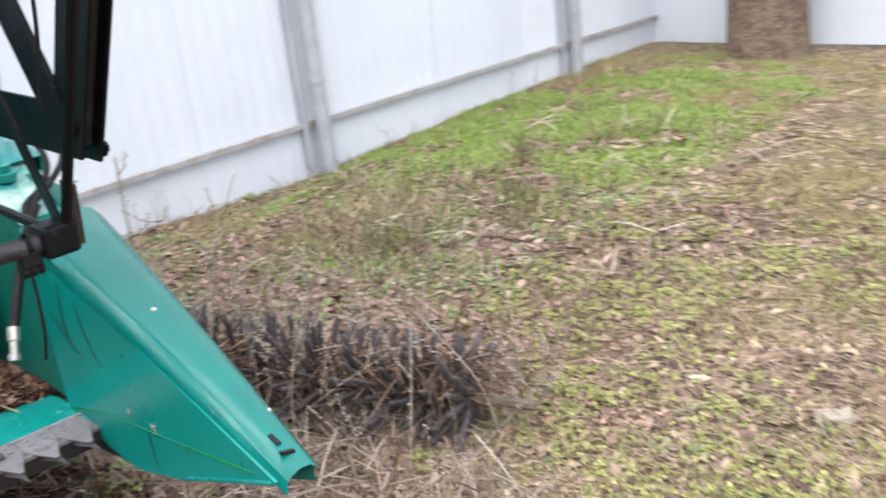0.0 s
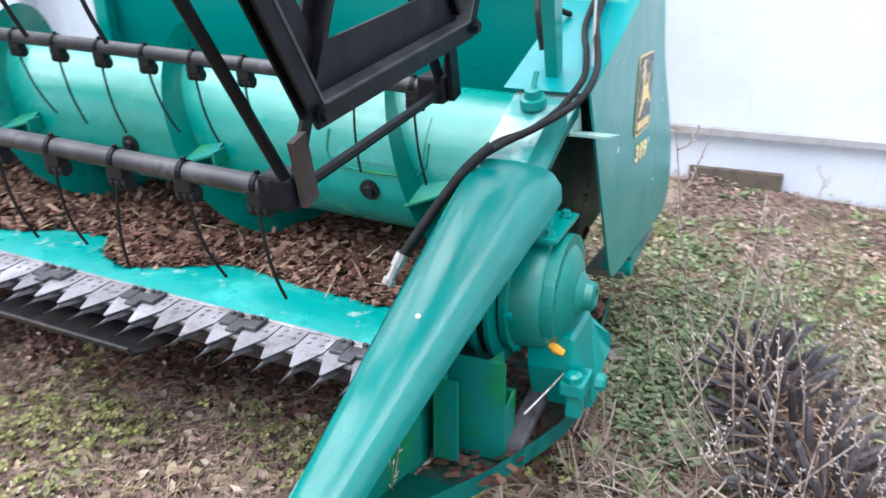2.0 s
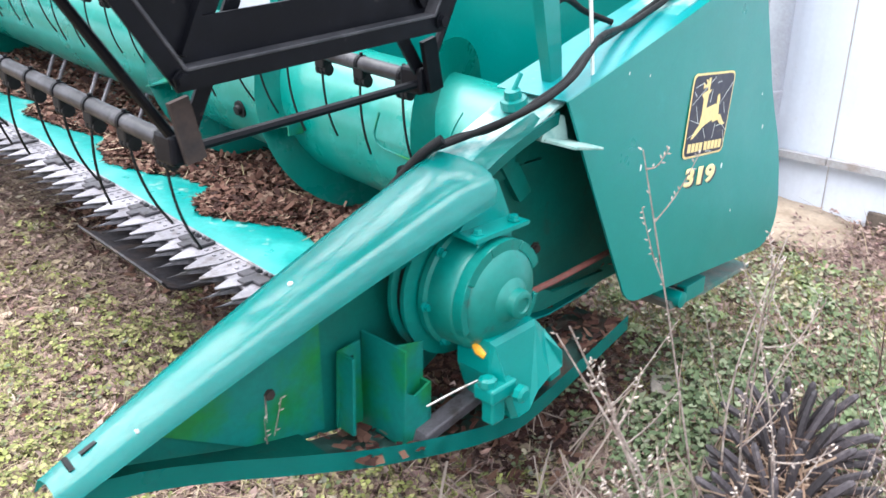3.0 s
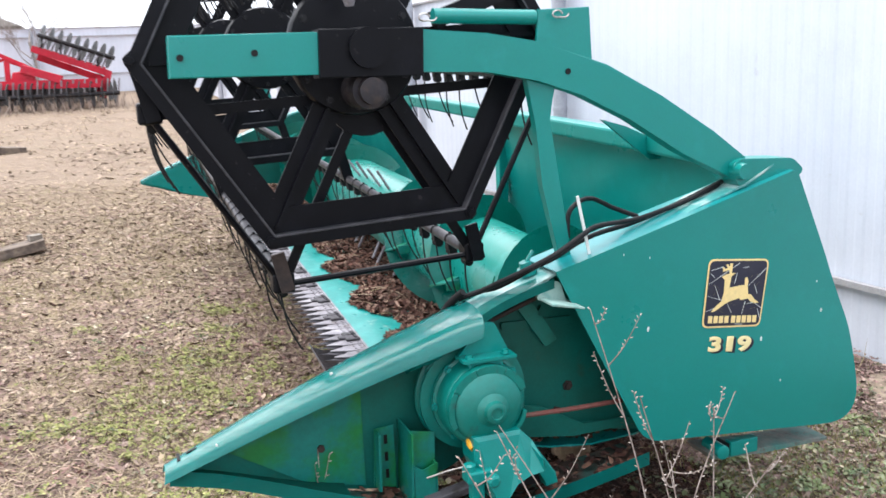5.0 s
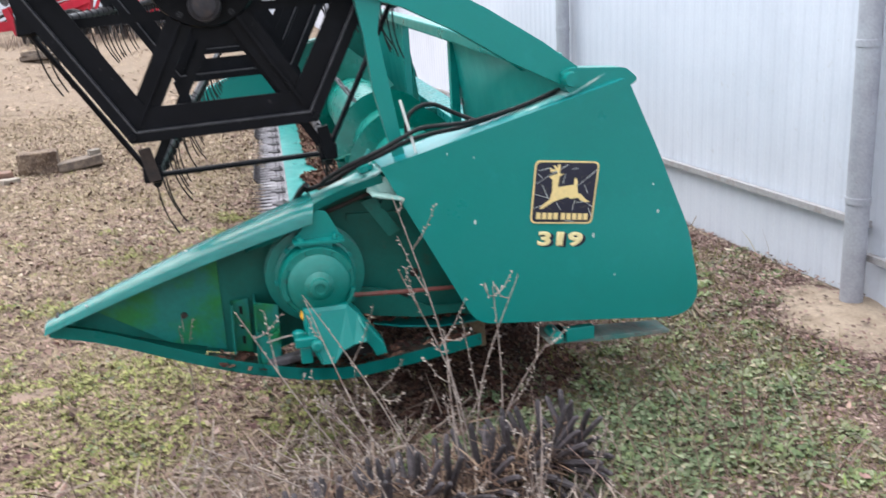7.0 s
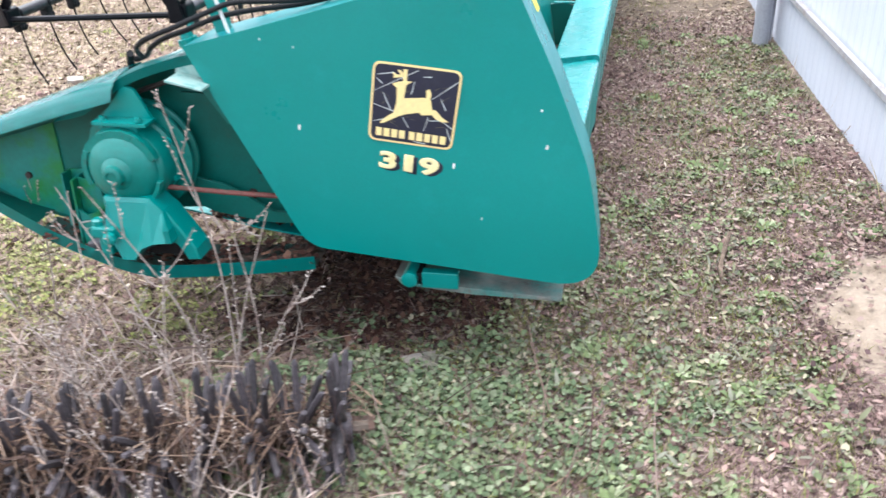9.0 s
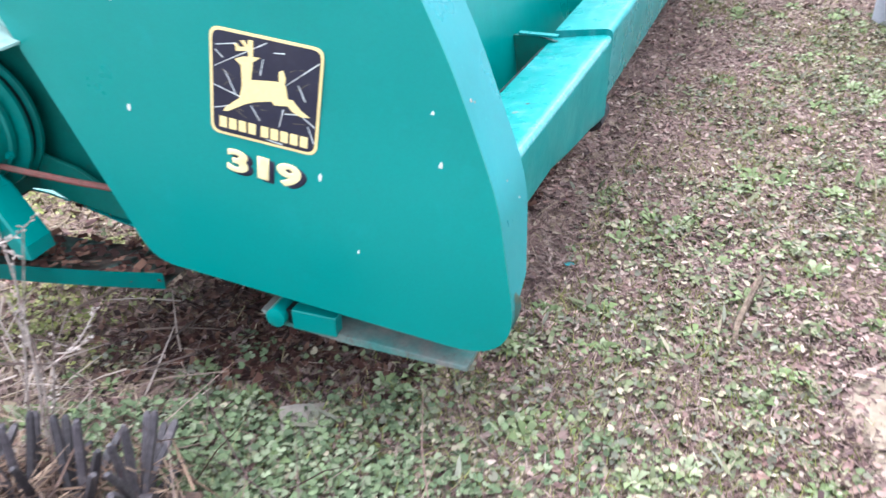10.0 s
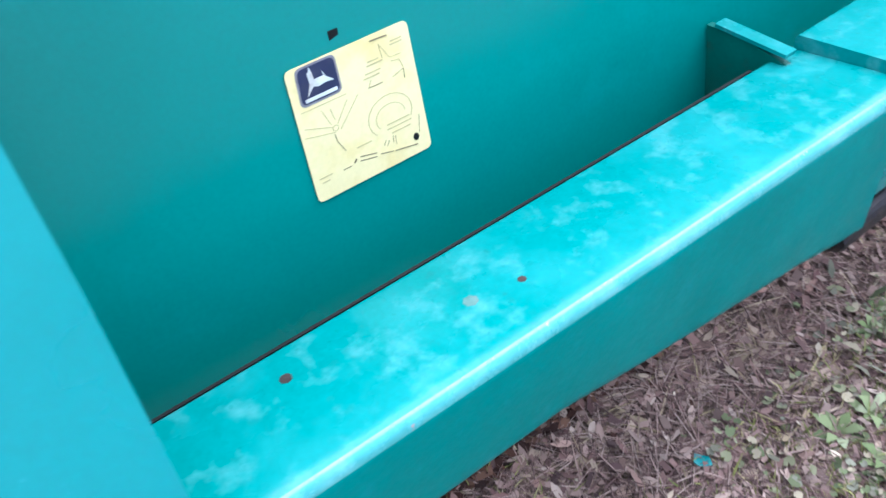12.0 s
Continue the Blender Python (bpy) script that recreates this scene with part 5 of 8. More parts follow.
# hoses along the near lip
for n, pts in enumerate(([(0.0, 0.168, 0.938), (0.05, 0.145, 0.958), (0.085, 0.09, 0.978), (0.125, 0.045, 1.01), (0.18, 0.022, 1.042), (0.25, 0.018, 1.066), (0.34, 0.04, 1.098), (0.43, 0.07, 1.112), (0.55, 0.10, 1.122), (0.66, 0.115, 1.144), (0.80, 0.125, 1.182), (0.92, 0.13, 1.222)],
                         [(0.005, 0.155, 0.945), (0.043, 0.125, 0.962), (0.062, 0.075, 0.988), (0.10, 0.018, 1.022), (0.15, -0.011, 1.050), (0.237, -0.012, 1.083), (0.332, 0.014, 1.120), (0.40, 0.035, 1.140), (0.55, 0.07, 1.140), (0.66, 0.088, 1.155), (0.77, 0.10, 1.178), (0.90, 0.12, 1.215)],
                         [(0.36, 0.15, 1.09), (0.38, 0.17, 1.17), (0.46, 0.19, 1.20), (0.55, 0.19, 1.16), (0.62, 0.16, 1.13)])):
    bm = bmesh.new()
    tube(bm, smooth_line(pts), 0.0078, 10)
    part("hydraulic_hose", bm, RUBBER, header, "black rubber hydraulic hose", smooth=True)
bm = bmesh.new()
tube(bm, smooth_line([(0.0, 0.14, 0.965), (-0.03, 0.185, 0.92), (-0.065, 0.24, 0.84), (-0.10, 0.285, 0.765), (-0.112, 0.30, 0.74)]), 0.0115, 10)
hose = part("hydraulic_hose", bm, RUBBER, header, "black hose hanging loose over the platform", smooth=True)
bm = bmesh.new()
lathe(bm, (-0.112, 0.30, 0.745), (-0.35, 0.35, -0.87), [(0, 0.014), (0.03, 0.014), (0.032, 0.010), (0.06, 0.010), (0.062, 0.015), (0.075, 0.014)], 8)
part("hose_fitting", bm, FITTING, hose, "zinc hose fitting")
for (x, y0, y1, z) in ((0.925, 0.182, 0.262, 1.145), (0.925, 0.182, 0.275, 1.092)):
    bm = bmesh.new()
    tube(bm, [(x, y0, z), (x - 0.005, y1, z - 0.006)], 0.008, 8)
    stub = part("pipe_stub", bm, DARK_STEEL, header, "short pipe stub", smooth=True)
    for dy, dx, dz in ((0.0, -0.006, -0.006), (-0.018, -0.02, -0.022), (-0.03, -0.012, 0.016)):
        bm = bmesh.new()
        lathe(bm, (x + dx, y1 + dy, z + dz), (-0.5, 0.8, 0.1), [(0, 0.011), (0.014, 0.011), (0.016, 0.007), (0.022, 0.006)], 6)
        part("stub_cap", bm, WHITE_STRIP, stub, "pale cap nut")
bm = bmesh.new()
box(bm, -0.0045, 0.0045, -0.002, 0.002, -0.26, 0.0, m=Matrix.Translation((0.325, 0.02, 1.24)) @ Euler((radians(4), radians(-14), 0)).to_matrix().to_4x4())
part("tie_strip", bm, WHITE_STRIP, header, "white plastic strip hanging from the strut")
bm = bmesh.new()
lathe(bm, (0.206, 0.12, 1.0), (-0.25, 0, 0.97), [(0, 0.03), (0.02, 0.03), (0.022, 0.02), (0.04, 0.018)], 12)
tube(bm, [(0.20, 0.12, 1.035), (0.225, 0.12, 1.07)], 0.006, 6)
part("lip_fitting", bm, GREEN, header)


# ---- far end of the yard ----
FY = 24.3
fence("low white metal fence across the far end of the yard", (14, FY, ground_z(-5, FY)), 90, 50, [y for y in np.arange(1.0, 56, 3.1)], [(0.5, 0.5), (1.50, 1.50)], lambda k: 0.0, top=1.72)


def disc_gang(parent, a, b, n, r, scraper=(0.16, -0.08, -0.30)):
    """A row of dished discs on one shaft."""
    a, b = Vector(a), Vector(b)
    d = (b - a).normalized()
    gang = new("disc_gang")
    gang.parent = parent
    bm = bmesh.new()
    tube(bm, [a - d * 0.1, b + d * 0.1], 0.05, 8)
    part("gang_shaft", bm, DARK_STEEL, gang)
    for k in range(n):
        p = a + (b - a) * k / (n - 1)
        bm = bmesh.new()
        lathe(bm, p, d + Vector((0.1, -0.22, 0)), [(-0.045, r * 0.2), (-0.02, r * 0.65), (0.0, r), (0.012, r * 0.98), (-0.03, r * 0.2)], 18)
        part("disc", bm, DISC_STEEL, gang, "dull grey steel harrow disc")
        bm = bmesh.new()
        tube(bm, [p + d * 0.07, p + d * 0.07 + Vector(scraper)], 0.026, 4)
        part("scraper", bm, STEEL, gang, "pale steel scraper arm")
    return gang


def disc_harrow(y):
    z = ground_z(-3.5, y)
    h = thing("disc_harrow", "red folding disc harrow with raised wings on dry grass", "disc harrow")

    def beam(pts, r, name="frame_bar", mat=RED, label="red painted frame bar", seg=4):
        bm = bmesh.new()
        tube(bm, [(p[0], y + p[2], p[1]) for p in pts], r * 1.3, seg)
        return part(name, bm, mat, h, label)

    beam([(-7.6, 1.33, 0), (-5.9, 1.37, 0), (-5.05, 1.44, 0)], 0.07, "drawbar", label="red drawbar")
    bm = bmesh.new()
    prism(bm, [(-5.85, 1.38), (-5.2, 1.44), (-5.2, 1.56), (-5.62, 1.60)], y - 0.04, y + 0.04, 0.01)
    part("drawbar_plate", bm, RED, h)
    for pts in ([(-6.42, 1.30, 0), (-6.42, 1.84, 0)], [(-6.66, 1.40, 0), (-6.44, 1.74, 0)], [(-6.42, 1.78, 0), (-6.16, 1.42, 0)], [(-6.62, 1.62, 0), (-6.3, 1.64, 0)]):
        beam(pts, 0.022, "jack_stand", DARK_STEEL, "dark steel drawbar stand", 6)
    beam([(-5.68, 1.60, 0), (-4.78, 1.90, -0.1)], 0.028, "ram", DARK_STEEL, "dark hydraulic ram", 8)
    beam([(-7.3, 1.40, 0.1), (-6.3, 1.50, 0.1), (-5.6, 1.52, 0.1), (-4.9, 1.72, 0)], 0.014, "hose", RUBBER, "black hydraulic hose", 6)
    for s_ in (-1, 1):                      # the two wings fold up against each other
        q = lambda x_: -3.0 + s_ * (x_ + 3.0) * -1
        beam([(q(-5.20), 1.80, -0.3), (q(-3.65), 2.41, -0.3)], 0.075, "wing_beam")
        beam([(q(-5.08), 1.66, 0.2), (q(-3.72), 2.24, 0.2)], 0.08, "wing_beam")
        beam([(q(-5.15), 1.90, 0.6), (q(-3.70), 2.45, 0.6)], 0.05, "wing_beam")
        for f in (0.08, 0.5, 0.95):
            xx, zz = -5.2 + 1.55 * f, 1.78 + 0.61 * f
            beam([(q(xx), zz, -0.35), (q(xx), zz, 0.65)], 0.05, "wing_brace")
        beam([(q(-5.22), 1.86, -0.35), (q(-5.02), 1.26, -0.35)], 0.08)
        beam([(q(-5.0), 1.78, -0.25), (q(-4.92), 1.35, -0.25)], 0.05)
        for f in (0.15, 0.4, 0.65, 0.9):
            xx, zz = -5.2 + 1.5 * f, 1.82 + 0.58 * f
            beam([(q(xx), zz, -0.3), (q(xx - 0.05), zz + 0.33, -0.3)], 0.03, "gang_hanger", DARK_STEEL, "dark steel gang hanger")
        disc_gang(h, (q(-5.28), y - 0.3, 2.16), (q(-3.90), y - 0.3, 2.67), 9, 0.27, (s_ * -0.17, -0.05, -0.30))
        beam([(q(-4.2), 1.70, -0.5), (q(-3.4), 1.98, -0.35)], 0.09, "wing_ram_mount")
    beam([(-4.88, 1.79, 0), (-3.04, 2.30, 0), (-2.22, 1.86, 0)], 0.05, "mast_bar", label="red mast bar")
    beam([(-4.70, 1.76, 0.3), (-3.0, 2.2, 0.3), (-2.0, 1.78, 0.3)], 0.04, "mast_bar", label="red mast bar")
    beam([(-2.92, 1.66, -0.2), (-2.90, 2.14, -0.2)], 0.06)
    beam([(-3.30, 1.70, -0.2), (-3.06, 2.22, -0.1)], 0.035)
    bm = bmesh.new()
    prism(bm, [(-4.15, 1.72), (-3.40, 1.72), (-3.34, 2.00), (-3.62, 2.02), (-4.12, 1.86)], y - 0.38, y + 0.2, 0.02)
    part("tool_box", bm, RED, h, "red steel box on the frame")
    bm = bmesh.new()
    prism(bm, [(-2.86, 1.70), (-2.35, 1.68), (-2.38, 1.94), (-2.80, 1.90)], y - 0.36, y + 0.1, 0.02)
    part("valve_block", bm, RED, h)
    for dy, w in ((-0.45, 0.075), (0.5, 0.08), (1.2, 0.08)):
        beam([(-4.95, 1.67, dy), (-0.9, 1.62, dy)], w, "main_beam", label="red main beam")
    beam([(-4.7, 1.56, -0.52), (-3.9, 1.60, -0.52)], 0.04)
    beam([(-3.3, 1.58, -0.55), (-0.95, 1.54, -0.55)], 0.05)
    for xx in (-4.6, -3.35, -2.2, -1.2):
        beam([(xx, 1.65, -0.5), (xx, 1.63, 1.25)], 0.06, "cross_beam", label="red cross beam")
        beam([(xx, 1.62, -0.5), (xx + 0.06, 1.34, -0.5)], 0.035, "gang_hanger", DARK_STEEL, "dark steel gang hanger")
    zw = z + 0.36
    bm = bmesh.new()
    lathe(bm, (-3.72, y - 0.98, zw), (0, 1, 0), [(0.03, 0.235), (0.0, 0.27), (0.01, 0.32), (0.05, 0.345), (0.16, 0.345), (0.2, 0.32), (0.21, 0.25)], 30)
    w = part("wheel", bm, RUBBER, h, "black rubber transport wheel", smooth=True)
    bm = bmesh.new()
    lathe(bm, (-3.72, y - 0.95, zw), (0, 1, 0), [(0.09, 0.0), (0.085, 0.06), (0.05, 0.07), (0.06, 0.17), (0.02, 0.21), (0.01, 0.24), (0.06, 0.245)], 24)
    part("rim", bm, OLD_WOOD, w, "dusty wheel rim", smooth=True)
    bm = bmesh.new()
    lathe(bm, (-3.72, y - 0.97, zw), (0, 1, 0), [(0.0, 0.0), (0.0, 0.045), (0.06, 0.06)], 12)
    part("hub", bm, RED, w, "red wheel hub")
    beam([(-3.72, zw, -0.80), (-3.4, 1.64, -0.5)], 0.05, "wheel_arm", label="red wheel arm")
    disc_gang(h, (-4.85, y - 0.6, z + 0.27), (-4.0, y - 0.5, z + 0.27), 6, 0.29, (0.05, -0.05, 0.33))
    disc_gang(h, (-3.15, y - 0.6, z + 0.28), (-0.7, y - 0.5, z + 0.28), 11, 0.31, (0.05, -0.05, 0.33))
    disc_gang(h, (-4.8, y + 1.0, z + 0.28), (-0.8, y + 1.0, z + 0.28), 16, 0.31, (0.05, -0.05, 0.33))
    return h


disc_harrow(20.4)


def hip_house():
    x0, x1, y0, y1, zb, ze, za = -10.9, -4.0, 42.0, 49.0, 1.4, 4.15, 5.72
    h = thing("house", "low pale house with a grey corrugated hip roof behind the fence", "house")
    bm = bmesh.new()
    box(bm, x0 + 0.3, x1 - 0.3, y0 + 0.3, y1 - 0.3, zb, ze)
    part("wall", bm, HOUSE, h, "pale plastered wall")
    bm = bmesh.new()
    a, b = Vector(((x0 + x1) / 2, y0 + 3.3, za)), Vector(((x0 + x1) / 2, y1 - 3.3, za))
    c = [Vector((x0, y0, ze)), Vector((x1, y0, ze)), Vector((x1, y1, ze)), Vector((x0, y1, ze))]
    for quad in ((c[0], c[1], a), (c[1], c[2], b, a), (c[2], c[3], b), (c[3], c[0], a, b)):
        bm.faces.new([bm.verts.new(v) for v in quad])
    bmesh.ops.remove_doubles(bm, verts=bm.verts, dist=1e-4)
    bmesh.ops.solidify(bm, geom=bm.faces[:], thickness=0.12)
    roof = part("roof", bm, ROOF, h, "weathered grey corrugated hip roof")
    n = 40
    for k in range(1, n):
        f = k / n
        p = c[0].lerp(c[1], f) + Vector((0, -0.01, 0.02))
        g = 1 - abs(2 * f - 1)
        q = p.lerp(Vector((p.x, y0 + 3.3, za)), g * 0.98)
        bm = bmesh.new()
        tube(bm, [p, q + Vector((0, -0.02, 0.03))], 0.03, 4)
        part("roof_rib", bm, ROOF, roof)
    bm = bmesh.new()
    tube(bm, [(-5.3, 44.0, 4.2), (-5.3, 44.0, 5.4)], 0.06, 8)
    part("chimney_pipe", bm, RAIL, roof)


hip_house()


def bare_tree(name, x, y, height, seed, label):
    r = random.Random(seed)
    z = ground_z(x, y)
    t = thing(name, label, "tree")
    bm = bmesh.new()
    tube(bm, smooth_line([(x, y, z - 0.1), (x + 0.1, y, z + height * 0.25), (x, y, z + height * 0.5)]), [height * 0.012] * 13, 8)
    part("trunk", bm, GREY_BARK, t, smooth=True)
    bm = bmesh.new()

    def grow(p, d, length, rad, depth):
        q = p + d * length
        mid = p + d * length * 0.5 + Vector((r.uniform(-1, 1), r.uniform(-1, 1), r.uniform(-1, 1))) * length * 0.08
        tube(bm, [p, mid, q], [rad, rad * 0.8, rad * 0.6], 4, cap=False)
        if depth:
            for _ in range(4 if depth > 2 else 3):
                e = (d + Vector((r.uniform(-1, 1), r.uniform(-1, 1), r.uniform(-0.35, 0.8))) * 0.75).normalized()
                grow(p.lerp(q, r.uniform(0.45, 1)), e, length * r.uniform(0.5, 0.75), rad * 0.55, depth - 1)
    for k in range(5):
        a = k * 1.3
        grow(Vector((x, y, z + height * r.uniform(0.25, 0.5))), Vector((math.cos(a), math.sin(a), 1.1)).normalized(), height * 0.26, height * 0.0062, 4)
    part("crown", bm, GREY_BARK, t)
    t.children[1]["kind"] = "stuff"


bare_tree("bare_tree", -8.2, 58, 7.0, 3, "leafless grey tree behind the house")
bare_tree("bare_tree", -10.2, 60, 9.2, 8, "leafless grey tree far behind the fence")
bare_tree("bare_sapling", -2.6, 23.6, 2.8, 5, "thin leafless sapling beside the far fence")


def rough_block(name, label, category, size, m, mat, seed, group=""):
    r = random.Random(seed)
    bm = bmesh.new()
    box(bm, -size[0] / 2, size[0] / 2, -size[1] / 2, size[1] / 2, 0, size[2])
    bmesh.ops.subdivide_edges(bm, edges=bm.edges[:], cuts=2, use_grid_fill=True)
    for v in bm.verts:
        v.co += Vector((r.uniform(-1, 1), r.uniform(-1, 1), r.uniform(-1, 1))) * min(size) * 0.06
    bmesh.ops.bevel(bm, geom=bm.edges[:], offset=min(size) * 0.05, segments=1, affect="EDGES")
    ob = part(name, bm, mat, None, "", smooth=False)
    ob.matrix_basis = m
    return tagged(ob, label, category, group)


def on_ground(x, y, rz, dz=-0.02, rx=0, ry=0):
    return pose(x, y, ground_z(x, y) + dz, rx, ry, rz)


rough_block("stump", "short sawn log end standing in dry grass", "log", (0.36, 0.3, 0.22), on_ground(-2.2, 6.55, 5), BARK, 1)
rough_block("plank", "weathered plank lying beside the log", "plank", (0.42, 0.2, 0.09), on_ground(-1.8, 6.5, 8, 0.02, 0, -9), OLD_WOOD, 2)
rough_block("brick", "old brown brick lying on dry grass", "brick", (0.2, 0.14, 0.09), on_ground(-2.52, 6.35, 20), BRICK, 3, "loose bricks")
rough_block("stone", "pale rounded stone on the plank", "stone", (0.11, 0.09, 0.07), on_ground(-1.68, 6.55, 20, 0.10), STONE, 4)
rough_block("stone", "pale flat stone on dry grass", "stone", (0.17, 0.12, 0.06), on_ground(-2.42, 6.2, 40), STONE, 5)
rough_block("brick", "broken dark block lying in the yard", "block", (0.40, 0.2, 0.11), on_ground(-2.37, 13.0, 5, -0.02, 0, 5), OLD_WOOD, 6, "loose bricks")
for k in range(12):
    r = random.Random(k + 40)
    rough_block("board", "grey weathered split board in a low pile", "board", (r.uniform(0.3, 0.75), r.uniform(0.1, 0.2), r.uniform(0.04, 0.09)), on_ground(-3.72 + r.uniform(-0.42, 0.42), 16.0 + r.uniform(-0.3, 0.3), r.uniform(-40, 40), 0.012 * k, r.uniform(-10, 10), r.uniform(-7, 7)), OLD_WOOD if k % 3 else STONE, 20 + k, "board pile")
rough_block("brick", "dusty tan brick half sunk in leaves", "brick", (0.19, 0.10, 0.06), on_ground(-1.19, 0.95, 15, -0.038, 4, 3), TAN_BRICK, 7, "loose bricks")
rough_block("stone", "small yellowish stone on dry grass", "stone", (0.10, 0.08, 0.06), on_ground(-2.06, 2.89, 30, -0.02, 6, 5), STONE, 17)
rough_block("log", "pale split log lying on the grass", "log", (0.55, 0.13, 0.11), on_ground(-2.15, 1.40, 20, -0.01), PALE_LOG, 8)
rough_block("stone", "flat grey stone in the grass", "stone", (0.13, 0.10, 0.05), on_ground(0.875, 0.035, 30, -0.026, 4, 3), STONE, 9)
rough_block("stone", "pale broken stone in the grass", "stone", (0.06, 0.045, 0.035), on_ground(1.387, 0.343, 60, -0.022), STONE, 10)
rough_block("stone", "pale flat stone on bare soil", "stone", (0.11, 0.07, 0.045), on_ground(-1.27, -1.43, 35, -0.026, 5, 4), STONE, 11)
rough_block("brick", "reddish piece of brick in the grass", "brick", (0.10, 0.07, 0.05), on_ground(0.35, -0.34, 40), BRICK, 12, "loose bricks")

# old tree in the corner of the yard
bm = bmesh.new()
rings = []
for z, r0 in ((-0.1, 0.38), (0.05, 0.355), (0.25, 0.34), (0.6, 0.33), (1.2, 0.32), (2.2, 0.30), (3.6, 0.27)):
    rings.append([bm.verts.new((1.40 + (r0 + 0.04 * noise.noise(Vector((math.cos(a) * 2, math.sin(a) * 2, z)))) * math.cos(a), -6.87 + (r0 + 0.04 * noise.noise(Vector((math.cos(a) * 2, math.sin(a) * 2, z + 5)))) * math.sin(a), z))
                  for a in [math.tau * k / 26 for k in range(26)]])
for a, b in zip(rings, rings[1:]):
    for k in range(26):
        bm.faces.new((a[k], a[(k + 1) % 26], b[(k + 1) % 26], b[k]))
oak = thing("old_tree", "thick brown tree trunk standing against the fence", "tree")
part("trunk", bm, BARK, oak, "thick trunk with rough furrowed bark", smooth=True)


# ---- decals on the shield and the back sheet ----
EM, TILT_E = Vector((0.888, 0.874)), radians(-7.4)


def flat(name, poly, y0, y1, mat, parent, label=""):
    bm = bmesh.new()
    prism(bm, poly, y0, y1)
    b0, bx, bz = bow(*EM), (bow(EM.x + 0.05, EM.y) - bow(EM.x - 0.05, EM.y)) / 0.1, (bow(EM.x, EM.y + 0.05) - bow(EM.x, EM.y - 0.05)) / 0.1
    for v in bm.verts:
        v.co.y += b0 + bx * (v.co.x - EM.x) + bz * (v.co.z - EM.y) - 0.0022
    return part(name, bm, mat, parent, label)



def em(u, v):
    """A place on the emblem, in parts of its half width, turned with the shield."""
    u, v = u * 0.121, v * 0.116
    c, s = math.cos(TILT_E), math.sin(TILT_E)
    return EM.x + c * u - s * v, EM.y + s * u + c * v


def em_poly(pts):
    return [em(u, v) for u, v in pts]


badge = flat("badge", rounded(em_poly([(-1, 0.95), (1.0, 0.98), (0.94, -0.95), (-1.0, -0.97)]), 0.022), -0.0016, -0.0004, DECAL_GOLD, shield, "square black and gold badge with scratches")
flat("badge_field", rounded(em_poly([(-0.95, 0.90), (0.95, 0.93), (0.89, -0.90), (-0.95, -0.92)]), 0.019), -0.0026, -0.0016, DECAL_BLACK, badge, "black field")
LEAP = [[(-0.54, 0.47), (-0.39, 0.54), (-0.22, 0.57), (-0.09, 0.58), (-0.22, 0.48), (-0.25, 0.16), (0.20, 0.24), (0.36, 0.20), (0.41, -0.05), (0.34, -0.16), (0.17, -0.19), (0.12, -0.13), (-0.18, -0.22), (-0.36, -0.30), (-0.46, -0.20), (-0.41, 0.03), (-0.43, 0.38)],
        [(-0.31, 0.84), (-0.22, 0.85), (-0.22, 0.57), (-0.30, 0.55)], [(-0.52, 0.67), (-0.31, 0.73), (-0.31, 0.66), (-0.52, 0.61)], [(-0.44, 0.80), (-0.38, 0.82), (-0.30, 0.73), (-0.36, 0.71)], [(-0.55, 0.72), (-0.50, 0.74), (-0.45, 0.68), (-0.50, 0.66)],
        [(-0.45, -0.21), (-0.34, -0.29), (-0.66, -0.50), (-0.76, -0.52), (-0.71, -0.44), (-0.55, -0.29)],
        [(0.35, -0.03), (0.49, -0.02), (0.65, -0.18), (0.80, -0.26), (0.65, -0.28), (0.50, -0.23), (0.41, -0.14), (0.34, -0.16)], [(0.24, 0.42), (0.31, 0.46), (0.36, 0.34), (0.34, 0.20), (0.25, 0.22)]]
for k, pts in enumerate(LEAP):
    flat("badge_shape", em_poly(pts), -0.0036 - 0.0001 * k, -0.0026, DECAL_GOLD, badge, "plain gold shape")
for k in range(9):
    u = -0.83 + k * 0.178 + (0.05 if k > 3 else 0)
    flat("badge_bar", em_poly([(u, -0.63), (u + 0.135, -0.63), (u + 0.135, -0.83), (u, -0.83)]), -0.0036, -0.0026, DECAL_GOLD, badge, "plain gold bar")
SCRATCHES = [(-0.92, 0.26, 0.02, 0.86), (-0.89, 0.64, -0.52, 0.74), (-0.94, -0.07, -0.45, -0.19), (-0.73, 0.23, -0.53, -0.16), (0.38, 0.22, 0.93, 0.72), (-0.93, -0.5, -0.56, -0.37), (-0.04, 0.58, -0.09, 0.28), (0.26, -0.57, 0.33, -0.23),
             (0.36, -0.30, 0.60, -0.26), (0.65, -0.27, 0.9, -0.42), (0.58, 0.26, 0.71, 0.0), (0.14, 0.72, 0.33, 0.75), (0.77, -0.43, 0.89, -0.72), (-0.90, 0.56, -0.76, 0.44), (-0.25, -0.30, -0.09, -0.54), (0.05, -0.86, 0.33, -0.88)]
for k, (u0, v0, u1, v1) in enumerate(SCRATCHES):
    p, q = Vector((u0, v0)), Vector((u1, v1))
    nn = Vector((-(q - p).y, (q - p).x)).normalized() * 0.009
    flat("badge_scratch", em_poly([tuple(p - nn * 0.5), tuple(q - nn), tuple(q + nn), tuple(p + nn * 0.5)]), -0.0031 - 0.00002 * k, -0.0026, CHIP, badge)
r = random.Random(4)
